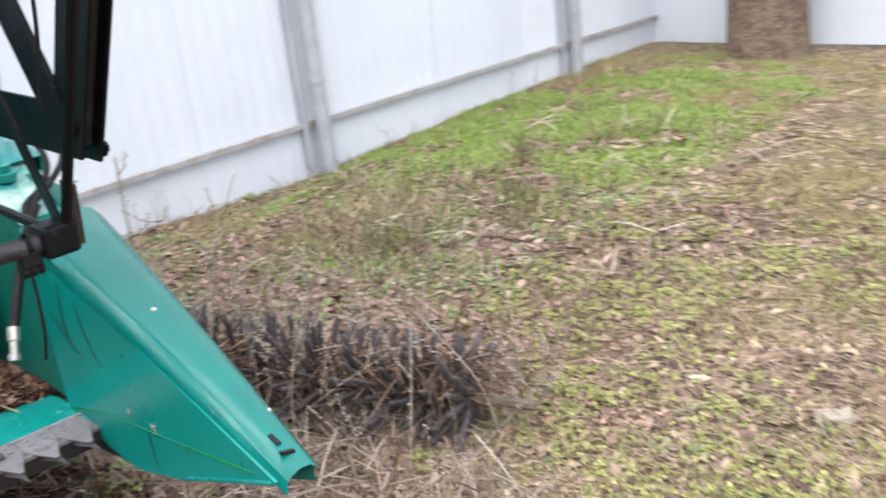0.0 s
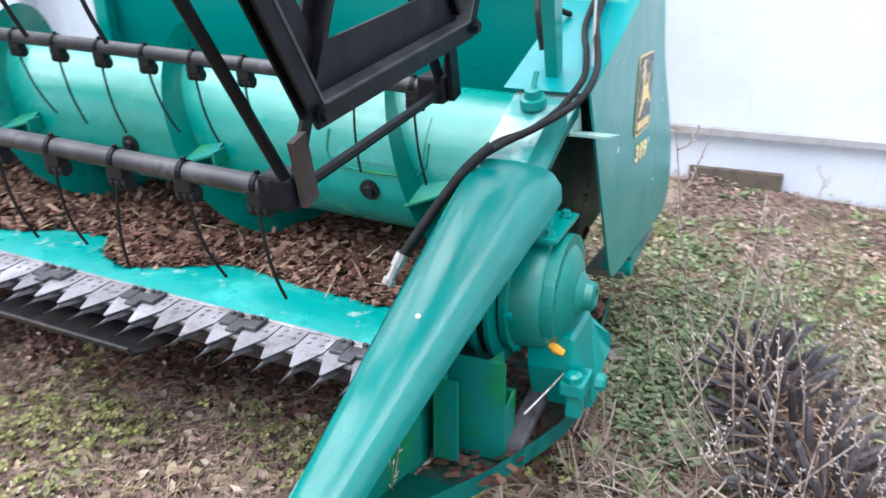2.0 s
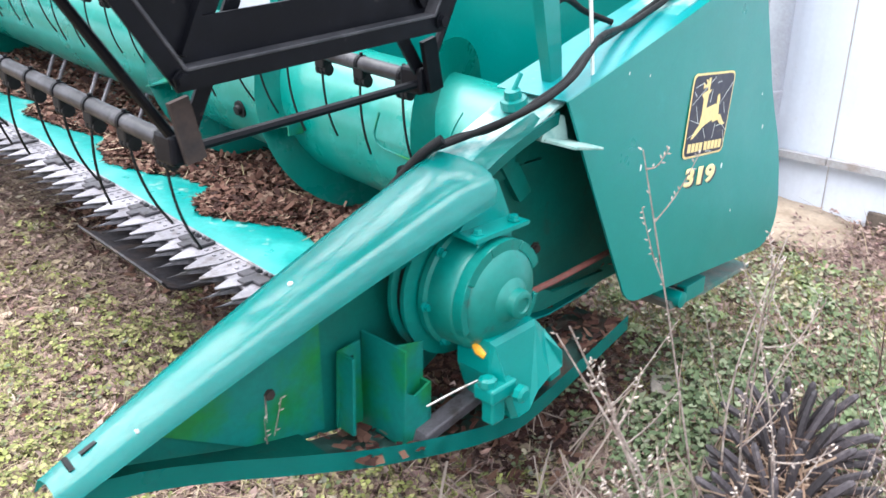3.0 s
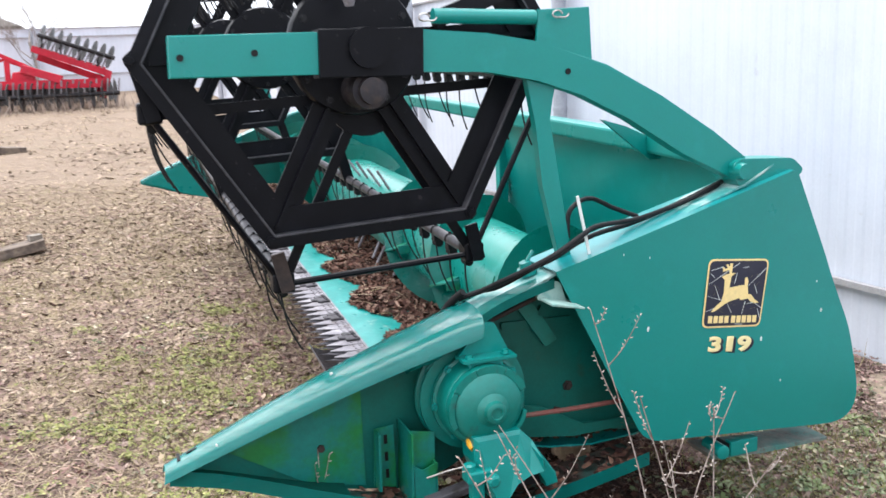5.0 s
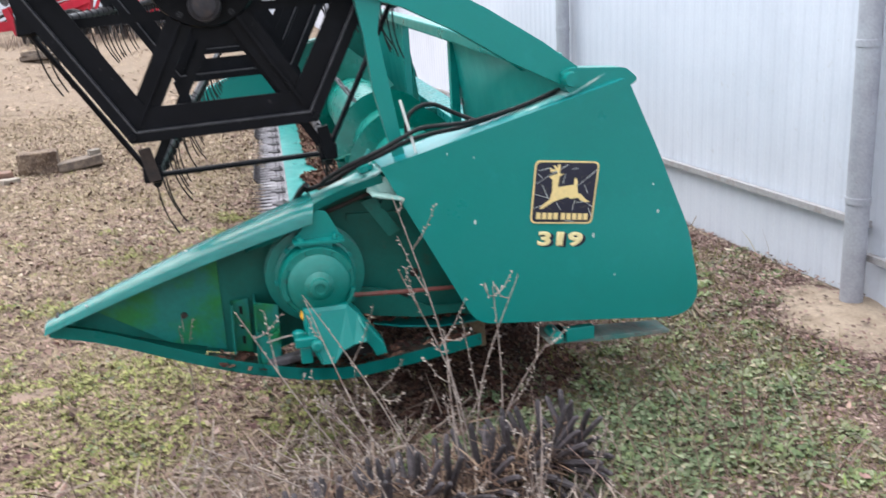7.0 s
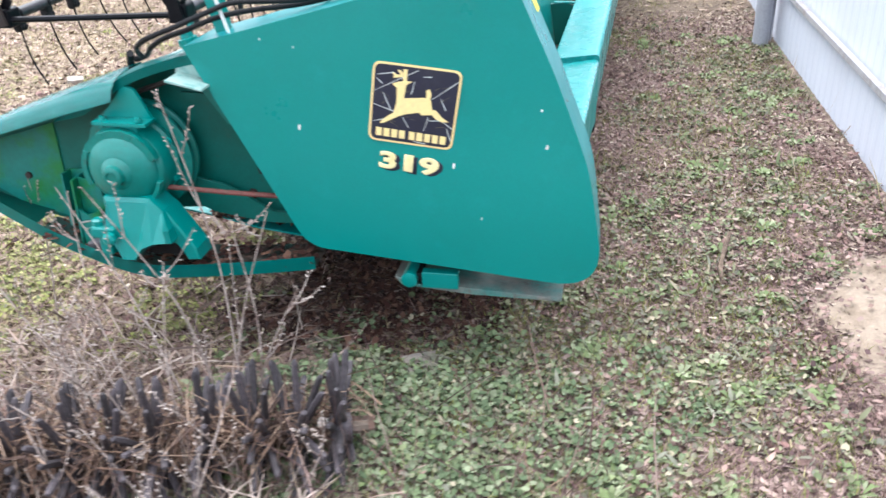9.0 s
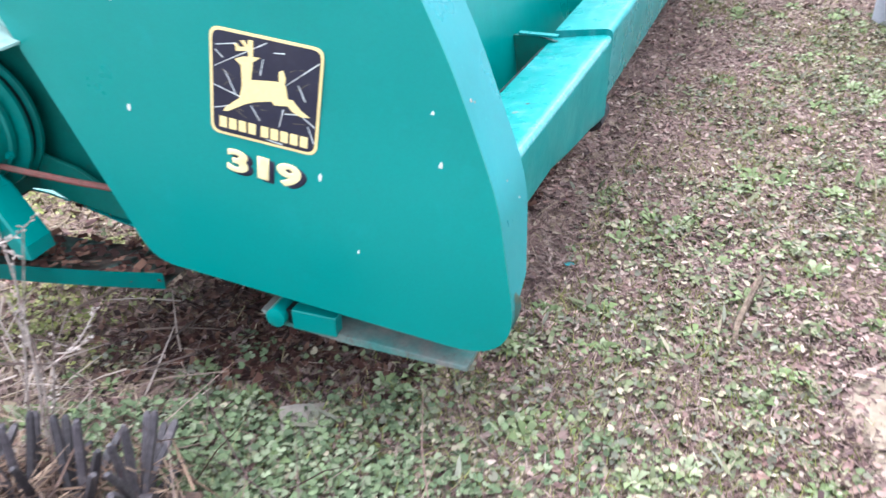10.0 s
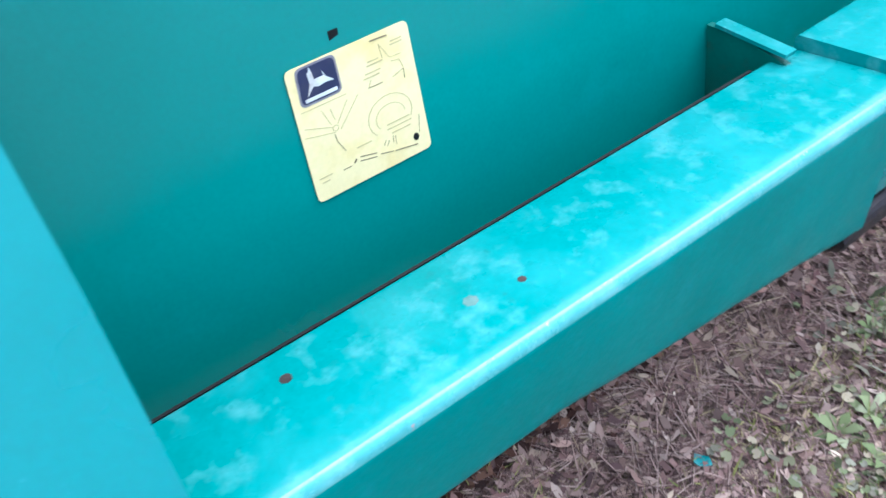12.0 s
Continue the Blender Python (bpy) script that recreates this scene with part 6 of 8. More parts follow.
for k in range(16):
    u, v, a, ln = r.uniform(-0.85, 0.7), r.uniform(-0.55, 0.7), r.uniform(-0.9, 0.9), r.uniform(0.08, 0.3)
    p, q = Vector((u, v)), Vector((max(-0.9, min(0.9, u + ln * math.cos(a))), max(-0.85, min(0.85, v + ln * math.sin(a)))))
    nn = Vector((-(q - p).y, (q - p).x)).normalized() * 0.004
    flat("badge_scratch", em_poly([tuple(p - nn), tuple(q - nn * 0.4), tuple(q + nn * 0.4), tuple(p + nn)]), -0.0029, -0.0026, INK, badge)


def lettering(name, body, size, m, mat, parent, label, depth=0.0006, bold=0.012, swell=0.0):
    cu = bpy.data.curves.new(name, "FONT")
    cu.body, cu.size, cu.extrude, cu.offset = body, size, depth, bold * size
    cu.align_x, cu.align_y = "CENTER", "CENTER"
    cu.bevel_depth, cu.bevel_resolution = swell, 0
    tmp = bpy.data.objects.new(name, cu)
    me = bpy.data.meshes.new_from_object(tmp)
    bpy.data.objects.remove(tmp)
    if swell:
        bm = bmesh.new()
        bm.from_mesh(me)
        bmesh.ops.remove_doubles(bm, verts=bm.verts, dist=0.00002)
        bm.to_mesh(me)
        bm.free()
    me.materials.append(mat)
    ob = shared(name, me, m, parent)
    ob["label"] = label
    return ob


for dx, dz, y, mat_, lab in ((0.011, -0.006, -0.0012, DECAL_BLACK, "black shadow of the numerals"), (0, 0, -0.0024, DECAL_CREAM, "pale gold numerals")):
    for k, ch in enumerate("319"):
        lettering("numeral", ch, 0.078, pose(0.806 + 0.058 * k + dx, y + bow(0.806 + 0.058 * k, 0.712), 0.714 - 0.0076 * k + dz, 90, 7.4, 0) @ Matrix.Diagonal((1.75 if ch == "1" else 1.38, 0.84, 0.25, 1)), mat_, shield, lab, bold=0.0, swell=0.0038)
for x, z, s in ((1.247, 0.764, 1.0), (1.07, 0.552, 0.45), (1.23, 0.864, 0.8), (0.562, 1.03, 0.4), (0.556, 0.804, 0.9), (0.47, 1.05, 0.4), (0.992, 0.706, 0.9)):
    bm = bmesh.new()
    prism(bm, [(x - 0.003 * s, z - 0.008 * s), (x + 0.002 * s, z - 0.009 * s), (x + 0.005 * s, z + 0.006 * s), (x, z + 0.01 * s), (x - 0.004 * s, z + 0.002 * s)], bow(x, z) - 0.0012, bow(x, z) + 0.002)
    part("paint_chip", bm, CHIP, shield, "small pale paint chip")

# instruction sign on the back sheet
BT = math.atan(0.14)
SIGN = Matrix.Translation((back_x(0.788), 0.577, 0.788)) @ Matrix.Rotation(-BT, 4, "Y") @ Matrix.Rotation(radians(90), 4, "Z") @ Matrix.Rotation(radians(90), 4, "X")


def signed(u, v, h):
    p = SIGN @ Vector((u, v, h))
    p.x += over(p.y) + 0.14 * up(p.y) + 0.001
    return p


def on_sign(name, poly, h0, h1, mat, parent, label="", rad=0.0):
    """A flat piece: outline in (right, up) metres on the sign."""
    bm = bmesh.new()
    pts = rounded(poly, rad) if rad else poly
    a = [bm.verts.new(signed(u, v, h0)) for u, v in pts]
    b = [bm.verts.new(signed(u, v, h1)) for u, v in pts]
    bm.faces.new(a[::-1])
    bm.faces.new(b)
    for i in range(len(pts)):
        bm.faces.new((a[i], a[(i + 1) % len(pts)], b[(i + 1) % len(pts)], b[i]))
    return part(name, bm, mat, parent, label)


def on_stroke(pts, w, parent, h=0.0024, mat=None):
    bm = bmesh.new()
    tube(bm, [signed(u, v, 0.0014) for u, v in pts], w, 4)
    return part("sign_line", bm, mat or INK, parent)


sign = on_sign("instruction_sign", [(-0.0805, -0.083), (0.0805, -0.083), (0.0785, 0.083), (-0.0785, 0.083)], 0.0004, 0.0014, DECAL_CREAM, back_near, "cream instruction sign with faded line drawings", 0.008)
on_sign("sign_badge", [(-0.070, 0.036), (-0.017, 0.036), (-0.017, 0.0815), (-0.067, 0.0815)], 0.0014, 0.0018, STEEL, sign, "", 0.008)
on_sign("sign_badge", [(-0.0675, 0.0385), (-0.0195, 0.0385), (-0.0195, 0.079), (-0.0645, 0.079)], 0.0018, 0.0022, DECAL_NAVY, sign, "navy badge", 0.007)
for poly in ([(-0.0538, 0.0729), (-0.048, 0.0717), (-0.0473, 0.0632), (-0.0351, 0.0629), (-0.0336, 0.0616), (-0.0341, 0.0549), (-0.0442, 0.0536), (-0.0499, 0.0556), (-0.0534, 0.0599)], [(-0.0351, 0.0629), (-0.0362, 0.0690), (-0.0330, 0.0616)],
             [(-0.0336, 0.0616), (-0.0239, 0.0535), (-0.0341, 0.0549)], [(-0.0499, 0.0556), (-0.0534, 0.0599), (-0.0591, 0.0461)], [(-0.0520, 0.0722), (-0.0480, 0.0717), (-0.0500, 0.0785)], [(-0.063, 0.0405), (-0.023, 0.0405), (-0.023, 0.0445), (-0.063, 0.0445)]):
    on_sign("sign_shape", poly, 0.0022, 0.0026, CHIP, sign)
FAINT = material("faded_print", (0.46, 0.39, 0.19), 0.6, 0, [(60, (0.55, 0.47, 0.22), 0.5, 0.7)], (100, 0.1))


def arc_of(cx, cy, rx, ry, a0, a1, n_=14):
    return [(cx + rx * math.cos(radians(a0 + (a1 - a0) * k / n_)), cy + ry * math.sin(radians(a0 + (a1 - a0) * k / n_))) for k in range(n_ + 1)]


for pts in (arc_of(0.034, -0.018, 0.030, 0.026, -28, 222), arc_of(0.034, -0.020, 0.020, 0.0165, 0, 215), arc_of(-0.0365, -0.0025, 0.0036, 0.0036, 0, 360, 10), [(-0.0731, 0.0123), (-0.0388, 0.0)], [(-0.0753, 0.0018), (-0.0375, -0.0073)],
            [(-0.0483, 0.0249), (-0.0408, 0.0035)], [(-0.0374, 0.0224), (-0.0349, 0.0073)], [(-0.0152, 0.024), (-0.0334, 0.0013)], [(-0.0008, 0.024), (-0.0308, -0.0065)], [(-0.0717, 0.0317), (-0.0141, 0.031)],
            [(0.0374, 0.0698), (0.0484, 0.0499)], [(0.0374, 0.0698), (0.0392, 0.0522)], [(0.0484, 0.0499), (0.0634, 0.0489)], [(0.0492, 0.0446), (0.06, 0.0428)], [(0.0599, 0.0416), (0.063, 0.0316)], [(0.0469, 0.0254), (0.0629, 0.0303)], [(0.0192, 0.0331), (0.0139, 0.024)]):
    on_stroke(pts, 0.0005, sign, mat=FAINT)
for u0, u1, v in ((0.0265, 0.058, -0.0285), (0.026, 0.060, -0.0345), (0.031, 0.057, -0.041), (-0.017, 0.0025, -0.038), (0.053, 0.068, 0.067), (0.0515, 0.0676, 0.0632), (0.0196, 0.034, 0.0547), (0.0178, 0.0388, 0.0505), (0.0139, 0.0337, 0.0419), (0.0105, 0.0317, 0.0371), (-0.072, -0.055, -0.054), (-0.070, -0.060, -0.060)):
    on_sign("sign_line", [(u0, v - 0.0007), (u1, v - 0.0007), (u1, v + 0.0007), (u0, v + 0.0007)], 0.0014, 0.0018, FAINT, sign)
for pts, w in (([(-0.0397, -0.0094), (-0.0384, -0.0202), (-0.0315, -0.0346)], 0.0006), ([(-0.0162, -0.0507), (0.0055, -0.056)], 0.0007), ([(-0.0171, -0.056), (0.0049, -0.0608)], 0.0007), ([(0.0107, -0.06), (0.0277, -0.0642)], 0.0007), ([(0.0305, -0.065), (0.0615, -0.0706)], 0.0008),
               ([(-0.0406, -0.0567), (-0.0297, -0.0567)], 0.0006), ([(-0.0252, -0.0547), (-0.0213, -0.051)], 0.0012), ([(0.0211, -0.0465), (0.0176, -0.0519)], 0.0004), ([(0.0252, -0.0485), (0.0215, -0.0547)], 0.0004), ([(0.0315, -0.0445), (0.0304, -0.0539)], 0.0004), ([(0.0343, -0.0458), (0.0338, -0.057)], 0.0004),
               ([(0.0711, -0.0333), (0.0673, -0.0573)], 0.0004), ([(0.0278, 0.0769), (0.0501, 0.0757)], 0.0009), ([(0.05, 0.0262), (0.0629, 0.0303), (0.0622, 0.0178)], 0.0006), ([(0.0141, 0.0252), (0.033, 0.0248)], 0.0006)):
    on_stroke(pts, w, sign)
on_sign("sign_dot", [(0.0616 + 0.004 * math.cos(math.tau * k / 10), -0.0604 + 0.005 * math.sin(math.tau * k / 10)) for k in range(10)], 0.0014, 0.0020, RUBBER, sign)
bm = bmesh.new()
box(bm, back_x(0.886) + 0.008, back_x(0.886) + 0.014, 0.560, 0.572, 0.880, 0.892)
part("square_hole", bm, RUBBER, back_near, "small square hole")
# warning label on the rim
d = Vector((1.13 - 1.262, 1.255 - 0.965)).normalized()
n = Vector((d.y, -d.x))
p0 = Vector((1.262, 0.965)) + d * 0.145
pts = [p0 + n * 0.0002, p0 + d * 0.14 + n * 0.0002, p0 + d * 0.14 + n * 0.0016, p0 + n * 0.0016]
bm = bmesh.new()
prism(bm, [tuple(p) for p in pts], 0.152, 0.200)
part("warning_label", bm, material("label_yellow", (0.86, 0.72, 0.07), 0.45, 0, [(20, (0.80, 0.65, 0.07), 0.5, 0.7)], (150, 0.05)), shield, "plain yellow warning label")
d = Vector((1.262 - 1.365, 0.965 - 0.70)).normalized()
n = Vector((d.y, -d.x))
for y, f, s_ in ((0.062, 0.20, 1.0), (0.075, 0.192, 0.7), (0.09, 0.02, 0.5), (0.12, -0.03, 0.6)):
    p = Vector((1.365, 0.70)) + d * f
    bm = bmesh.new()
    lathe(bm, (p.x, y, p.y), (n.x, 0, n.y), [(0.0, 0.0045 * s_), (0.0008, 0.0036 * s_)], 6)
    part("paint_chip", bm, STONE, shield, "pale chip with rust")
for x, y, s, mat_ in ((1.187, 0.343, 0.008, RUST), (1.245, 0.604, 0.006, RUST), (1.232, 0.544, 0.010, SKID), (1.303, 1.035, 0.011, BRICK), (1.300, 0.80, 0.006, BRICK), (1.306, 0.92, 0.005, BRICK)):
    bm = bmesh.new()
    lathe(bm, (x + 0.026 * (y - NEAR), y, 0.661 + (x - 1.140) * 0.153 - (0.004 if x > 1.29 else 0)), (-0.14, 0, 1), [(-0.004, s), (0.0008, s * 0.9)], 7)
    part("paint_chip", bm, mat_, beam, "worn chip in the paint")

# ---- spiked roller lying beside the header ----
A, B = Vector((0.80, -0.40, 0.10)), Vector((-0.44, -0.84, 0.09))
AXIS = (A - B).normalized()
roller = thing("spiked_roller", "dark weathered roller of long steel spikes lying in dead weeds", "farm roller")
bm = bmesh.new()
tube(bm, [B - AXIS * 0.16, A + AXIS * 0.015], 0.017, 8)
part("axle", bm, OLD_WOOD, roller, "worn wooden axle bar", smooth=True)
bm = bmesh.new()
tube(bm, [(0, 0, 0.03), (0.003, 0.0, 0.09), (0.009, 0.003, 0.15), (0.017, 0.005, 0.196), (0.020, 0.006, 0.206)], [0.0095, 0.0105, 0.0102, 0.0092, 0.005], 6)
SPIKE_ME = mesh_of("spike", bm, SPIKE)
bm = bmesh.new()
lathe(bm, (0, 0, 0), (0, 1, 0), [(-0.03, 0.03), (-0.028, 0.045), (0.028, 0.045), (0.03, 0.03)], 14)
HUB_ME = mesh_of("wheel_hub", bm, SPIKE)
face = AXIS.to_track_quat("Y", "Z").to_matrix().to_4x4()
WHEELS = 11
for k in range(WHEELS):
    r = random.Random(50 + k)
    f = (k + 0.5) / WHEELS
    if k in (4, 8):
        f += 0.02
    c = B.lerp(A, f)
    m = Matrix.Translation(c) @ face @ Euler((r.uniform(-0.12, 0.12), 0, r.uniform(-0.12, 0.12))).to_matrix().to_4x4()
    hub = shared("spiked_wheel", HUB_ME, m, roller)
    for i in range(23):
        shared("spike", SPIKE_ME, Matrix.Rotation(math.tau * (i + r.uniform(-0.2, 0.2)) / 23, 4, "Y") @ Matrix.Rotation(radians(r.uniform(-14, 14)), 4, "X") @ Matrix.Translation((0, r.uniform(-0.02, 0.02), r.uniform(-0.01, 0.01))), hub)
bm = bmesh.new()
lathe(bm, (0.70, -0.435, 0.125), (0, -0.3, 1), [(-0.02, 0.02), (0.0, 0.02), (0.01, 0.016)], 6)
part("axle_nut", bm, FITTING, roller, "pale hexagonal nut")
rough_block("brick", "orange-brown broken brick beside the roller", "brick", (0.14, 0.06, 0.05), on_ground(0.74, -0.33, 12, -0.005), BRICK, 31, "loose bricks")
rough_block("brick", "orange-brown broken brick among the spikes", "brick", (0.14, 0.06, 0.05), on_ground(0.40, -0.52, 20, 0.09), BRICK, 32, "loose bricks")

# ---- dry budded weeds ----
TIPS = [(0.246, -0.188, 0.958), (0.591, -0.371, 0.719), (0.195, -0.516, 0.825), (-0.263, -0.472, 0.737), (-0.06, -0.22, 0.669), (-0.067, -0.255, 0.70), (0.50, -0.40, 0.70), (0.33, -0.45, 0.60), (0.68, -0.45, 0.55), (0.10, -0.6, 0.5), (-0.2, -0.7, 0.42), (-0.42, -0.55, 0.40)]


def weed(seed, base, tip, spread=0.25):
    r = random.Random(seed)
    w = thing("dry_weed", "thin grey dry weed stem with pale buds", "weed", "dry weeds")
    base, tip = Vector(base), Vector(tip)
    mid = base.lerp(tip, 0.5) + Vector((r.uniform(-1, 1), r.uniform(-1, 1), 0.3)) * 0.05
    bm = bmesh.new()
    bb = bmesh.new()

    def stem(pts, r0):
        c = smooth_line(pts, 7)
        tube(bm, c, [r0 * (1 - 0.65 * i / len(c)) for i in range(len(c))], 5)
        length = sum((b - a).length for a, b in zip(c, c[1:]))
        for i in range(1, len(c)):
            if i / len(c) > 0.3 and r.random() < 0.85:
                d = (c[i] - c[i - 1]).normalized()
                o = (d.orthogonal() * r.uniform(-1, 1) + d.cross(d.orthogonal()) * r.uniform(-1, 1)).normalized()
                p = c[i] + o * r0
                lathe(bb, p, (o + d * 0.7), [(0, 0.001), (0.002, 0.0021), (0.005, 0.0019), (0.009, 0.0005)], 5)
        return c
    main = stem([base, mid, tip], 0.0036)
    for k in range(r.randint(2, 4)):
        i = r.randint(4, len(main) - 2)
        p = main[i]
        e = p + Vector((r.uniform(-1, 1) * spread * 0.4, r.uniform(-1, 1) * spread * 0.4, min(r.uniform(0.10, 0.30), max(0.05, tip.z - p.z - 0.02))))
        stem([p, p.lerp(e, 0.5) + Vector((0, 0, -0.015)), e], 0.0022)
    part("stem", bm, TWIG, w)
    part("bud_spray", bb, BUD, w, "pale buds")["kind"] = "stuff"


for k, t in enumerate(TIPS):
    r = random.Random(k)
    bx, by = 0.42 + 0.30 * (t[0] - 0.42) + r.uniform(-0.08, 0.08), -0.50 + 0.4 * (t[1] + 0.5) + r.uniform(-0.08, 0.08)
    weed(k, (bx, by, ground_z(bx, by) - 0.02), t)
weed(40, (-0.45, 0.10, 0.0), (-0.47, 0.161, 0.548), 0.08)
for k in range(26):
    r = random.Random(200 + k)
    bx, by = 0.2 + r.uniform(-0.75, 0.65), -0.62 + r.uniform(-0.35, 0.2)
    weed(200 + k, (bx, by, ground_z(bx, by) - 0.02), (bx + r.uniform(-0.3, 0.3), by + r.uniform(-0.25, 0.25), r.uniform(0.2, 0.5)), 0.15)
for k, (bx, by) in enumerate(((2.42, -0.45), (2.45, -1.5), (2.42, -0.9), (2.38, -3.2), (2.4, -4.4))):
    r = random.Random(300 + k)
    weed(300 + k, (bx, by, ground_z(bx, by) - 0.02), (bx + r.uniform(-0.1, 0.1), by + r.uniform(-0.2, 0.2), r.uniform(0.16, 0.32)), 0.1)

bm = bmesh.new()
prism(bm, [(0, 0), (0.025, -0.006), (0.034, 0.010), (0.016, 0.022), (0.004, 0.018)], 0, 0.002)
scrap = part("scrap", bm, WORN_SCRAP)
scrap.matrix_basis = pose(1.297, 0.958, ground_z(1.297, 0.958) + 0.018, 82, 0, 25)
tagged(scrap, "small teal flake of paint lying on dead leaves", "scrap")
bm = bmesh.new()
tube(bm, smooth_line([(1.84, 0.66, 0.028), (1.835, 0.75, 0.035), (1.85, 0.85, 0.05), (1.88, 0.97, 0.085)]), 0.009, 7)
tagged(part("stick", bm, BARK, smooth=True), "brown broken stick lying in the grass", "stick")
# scuffed corner of the rim
bm = bmesh.new()
edge_ = [p for p in SHEET if p[0] > 1.33 and 0.42 < p[1] < 0.63]
rows_ = []
for k, p in enumerate(edge_):
    f = k / (len(edge_) - 1)
    w_ = 0.004 + 0.05 * math.sin(math.pi * min(1.0, f * 0.62 + 0.04)) + 0.006 * math.sin(9 * f)
    rows_.append([bm.verts.new((p[0] + 0.0008, 0.012 + 0.01 * (1 - f) + g * w_, p[1])) for g in (0, 0.5, 1)])
for a, b in zip(rows_, rows_[1:]):
    for i in range(2):
        bm.faces.new((a[i], a[i + 1], b[i + 1], b[i]))
bmesh.ops.solidify(bm, geom=bm.faces[:], thickness=0.0006)
part("scuff", bm, SCUFF, shield, "rubbed brown scuff on the rim")


# ---- loose cover: litter, straw, grass (too many to count) ----
rng = np.random.default_rng(7)


def scatter(name, label, category, pts, verts, faces, mat, size, tilt, squash=1.0, parent=None, stretch=None):
    """One mesh of many small pieces: pts (n, 3) places; verts, faces of one piece; size, tilt: ranges; stretch: range of the length along x."""
    n, v, f = len(pts), np.array(verts, float), np.array(faces, int)
    s = rng.uniform(size[0], size[1], n)[:, None, None]
    a, b, c = rng.uniform(0, math.tau, n), np.radians(rng.uniform(tilt[0], tilt[1], n)) * rng.choice([-1, 1], n), rng.uniform(0, math.tau, n)
    p = np.repeat(v[None], n, 0) * s
    if stretch:
        p[:, :, 0] *= rng.uniform(stretch[0], stretch[1], n)[:, None]

    def turn(p, ang, i, j):
        ca, sa = np.cos(ang)[:, None], np.sin(ang)[:, None]
        x, y = p[:, :, i].copy(), p[:, :, j].copy()
        p[:, :, i], p[:, :, j] = x * ca - y * sa, x * sa + y * ca
    turn(p, a, 0, 1)
    turn(p, b, 0, 2)
    turn(p, c, 0, 1)
    p += pts[:, None, :]
    k, m = len(v), len(f[0])
    idx = (f[None] + (np.arange(n) * k)[:, None, None]).reshape(-1)
    me = bpy.data.meshes.new(name)
    me.vertices.add(n * k)
    me.vertices.foreach_set("co", p.reshape(-1))
    me.loops.add(len(idx))
    me.loops.foreach_set("vertex_index", idx.astype(np.int32))
    me.polygons.add(n * len(f))
    me.polygons.foreach_set("loop_start", (np.arange(n * len(f)) * m).astype(np.int32))
    me.materials.append(mat)
    me.update(calc_edges=True)
    ob = new(name, me)
    ob.parent = parent
    return tagged(ob, label, category, kind="stuff")


def fields(x, y):
    """How green the ground is at places: broad patches where the grass is lush, mixed with noise."""
    g = np.where(y < -0.5, -0.14, -0.25)
    for cx, cy, rx, ry, h in ((0.85, -0.35, 0.75, 0.55, 0.95), (-0.02, 0.95, 0.20, 0.75, 0.6), (1.35, 0.45, 0.4, 0.4, 0.45), (1.5, -2.8, 1.1, 1.8, 0.7), (1.6, 0.9, 0.5, 0.8, 0.6), (1.9, 2.6, 0.5, 1.8, 0.8), (-0.7, 0.8, 0.3, 0.8, 0.8), (-0.7, 2.2, 0.4, 0.9, 0.7), (-1.2, 1.0, 0.6, 0.7, 0.35),
                              (0.9, -4.0, 1.4, 1.2, 0.5), (-0.5, -1.6, 1.0, 1.2, 0.34), (-1.2, -3.2, 1.2, 1.4, 0.3), (1.4, -1.1, 0.7, 0.6, 0.25), (-0.9, 0.3, 0.3, 0.4, 0.3), (1.6, 0.2, 0.8, 0.7, 0.45), (1.7, -4.6, 1.2, 1.2, 0.7), (-2.2, 3.0, 1.6, 2.6, 0.15), (-1.3, -1.0, 0.8, 1.0, 0.12)):
        g += h * np.exp(-((x - cx) / rx) ** 2 - ((y - cy) / ry) ** 2)
    g -= 0.9 * ((x > 0.28) & (x < np.where(y > 0.55, 1.30, 1.08)) & (y > 0.16) & (y < 6.2))
    nz = np.array([noise.noise(Vector((a * 1.5, b * 1.5, 11.0))) + 0.6 * noise.noise(Vector((a * 5.1, b * 5.1, 4.0))) for a, b in zip(x, y)])
    fine = np.array([noise.noise(Vector((a * 8.3, b * 8.3, 2.0))) for a, b in zip(x, y)])
    return g + 0.75 * nz + np.where(x > 0.1, 0.55, 0.25) * fine


def speckle(x, y, f):
    return np.array([noise.noise(Vector((a * f, b * f, 21.0))) for a, b in zip(x, y)])


def places(n, box_, keep=None, lift=0.0, fade=1.2):
    x, y = rng.uniform(box_[0], box_[1], n), rng.uniform(box_[2], box_[3], n)
    e = np.minimum(np.minimum(x - box_[0], y - box_[2]), box_[3] - y) / fade
    ok = rng.uniform(0, 1, n) < e
    x, y = x[ok], y[ok]
    if keep is not None:
        ok = keep(x, y)
        x, y = x[ok], y[ok]
    bare = ((x - 2.42) / 0.30) ** 2 + ((y - 0.50) / 0.42) ** 2 + 0.9 * speckle(x, y, 4.0) < rng.uniform(0.1, 1.0, len(x))
    x, y = x[~bare], y[~bare]
    ok = x < FX - np.where(y > 0.3, FENCE_TURN, 0.015) * (y - 0.3) - 0.03
    x, y = x[ok], y[ok]
    z = np.array([ground_z(a, b) for a, b in zip(x, y)]) + lift
    return np.stack([x, y, z], 1)


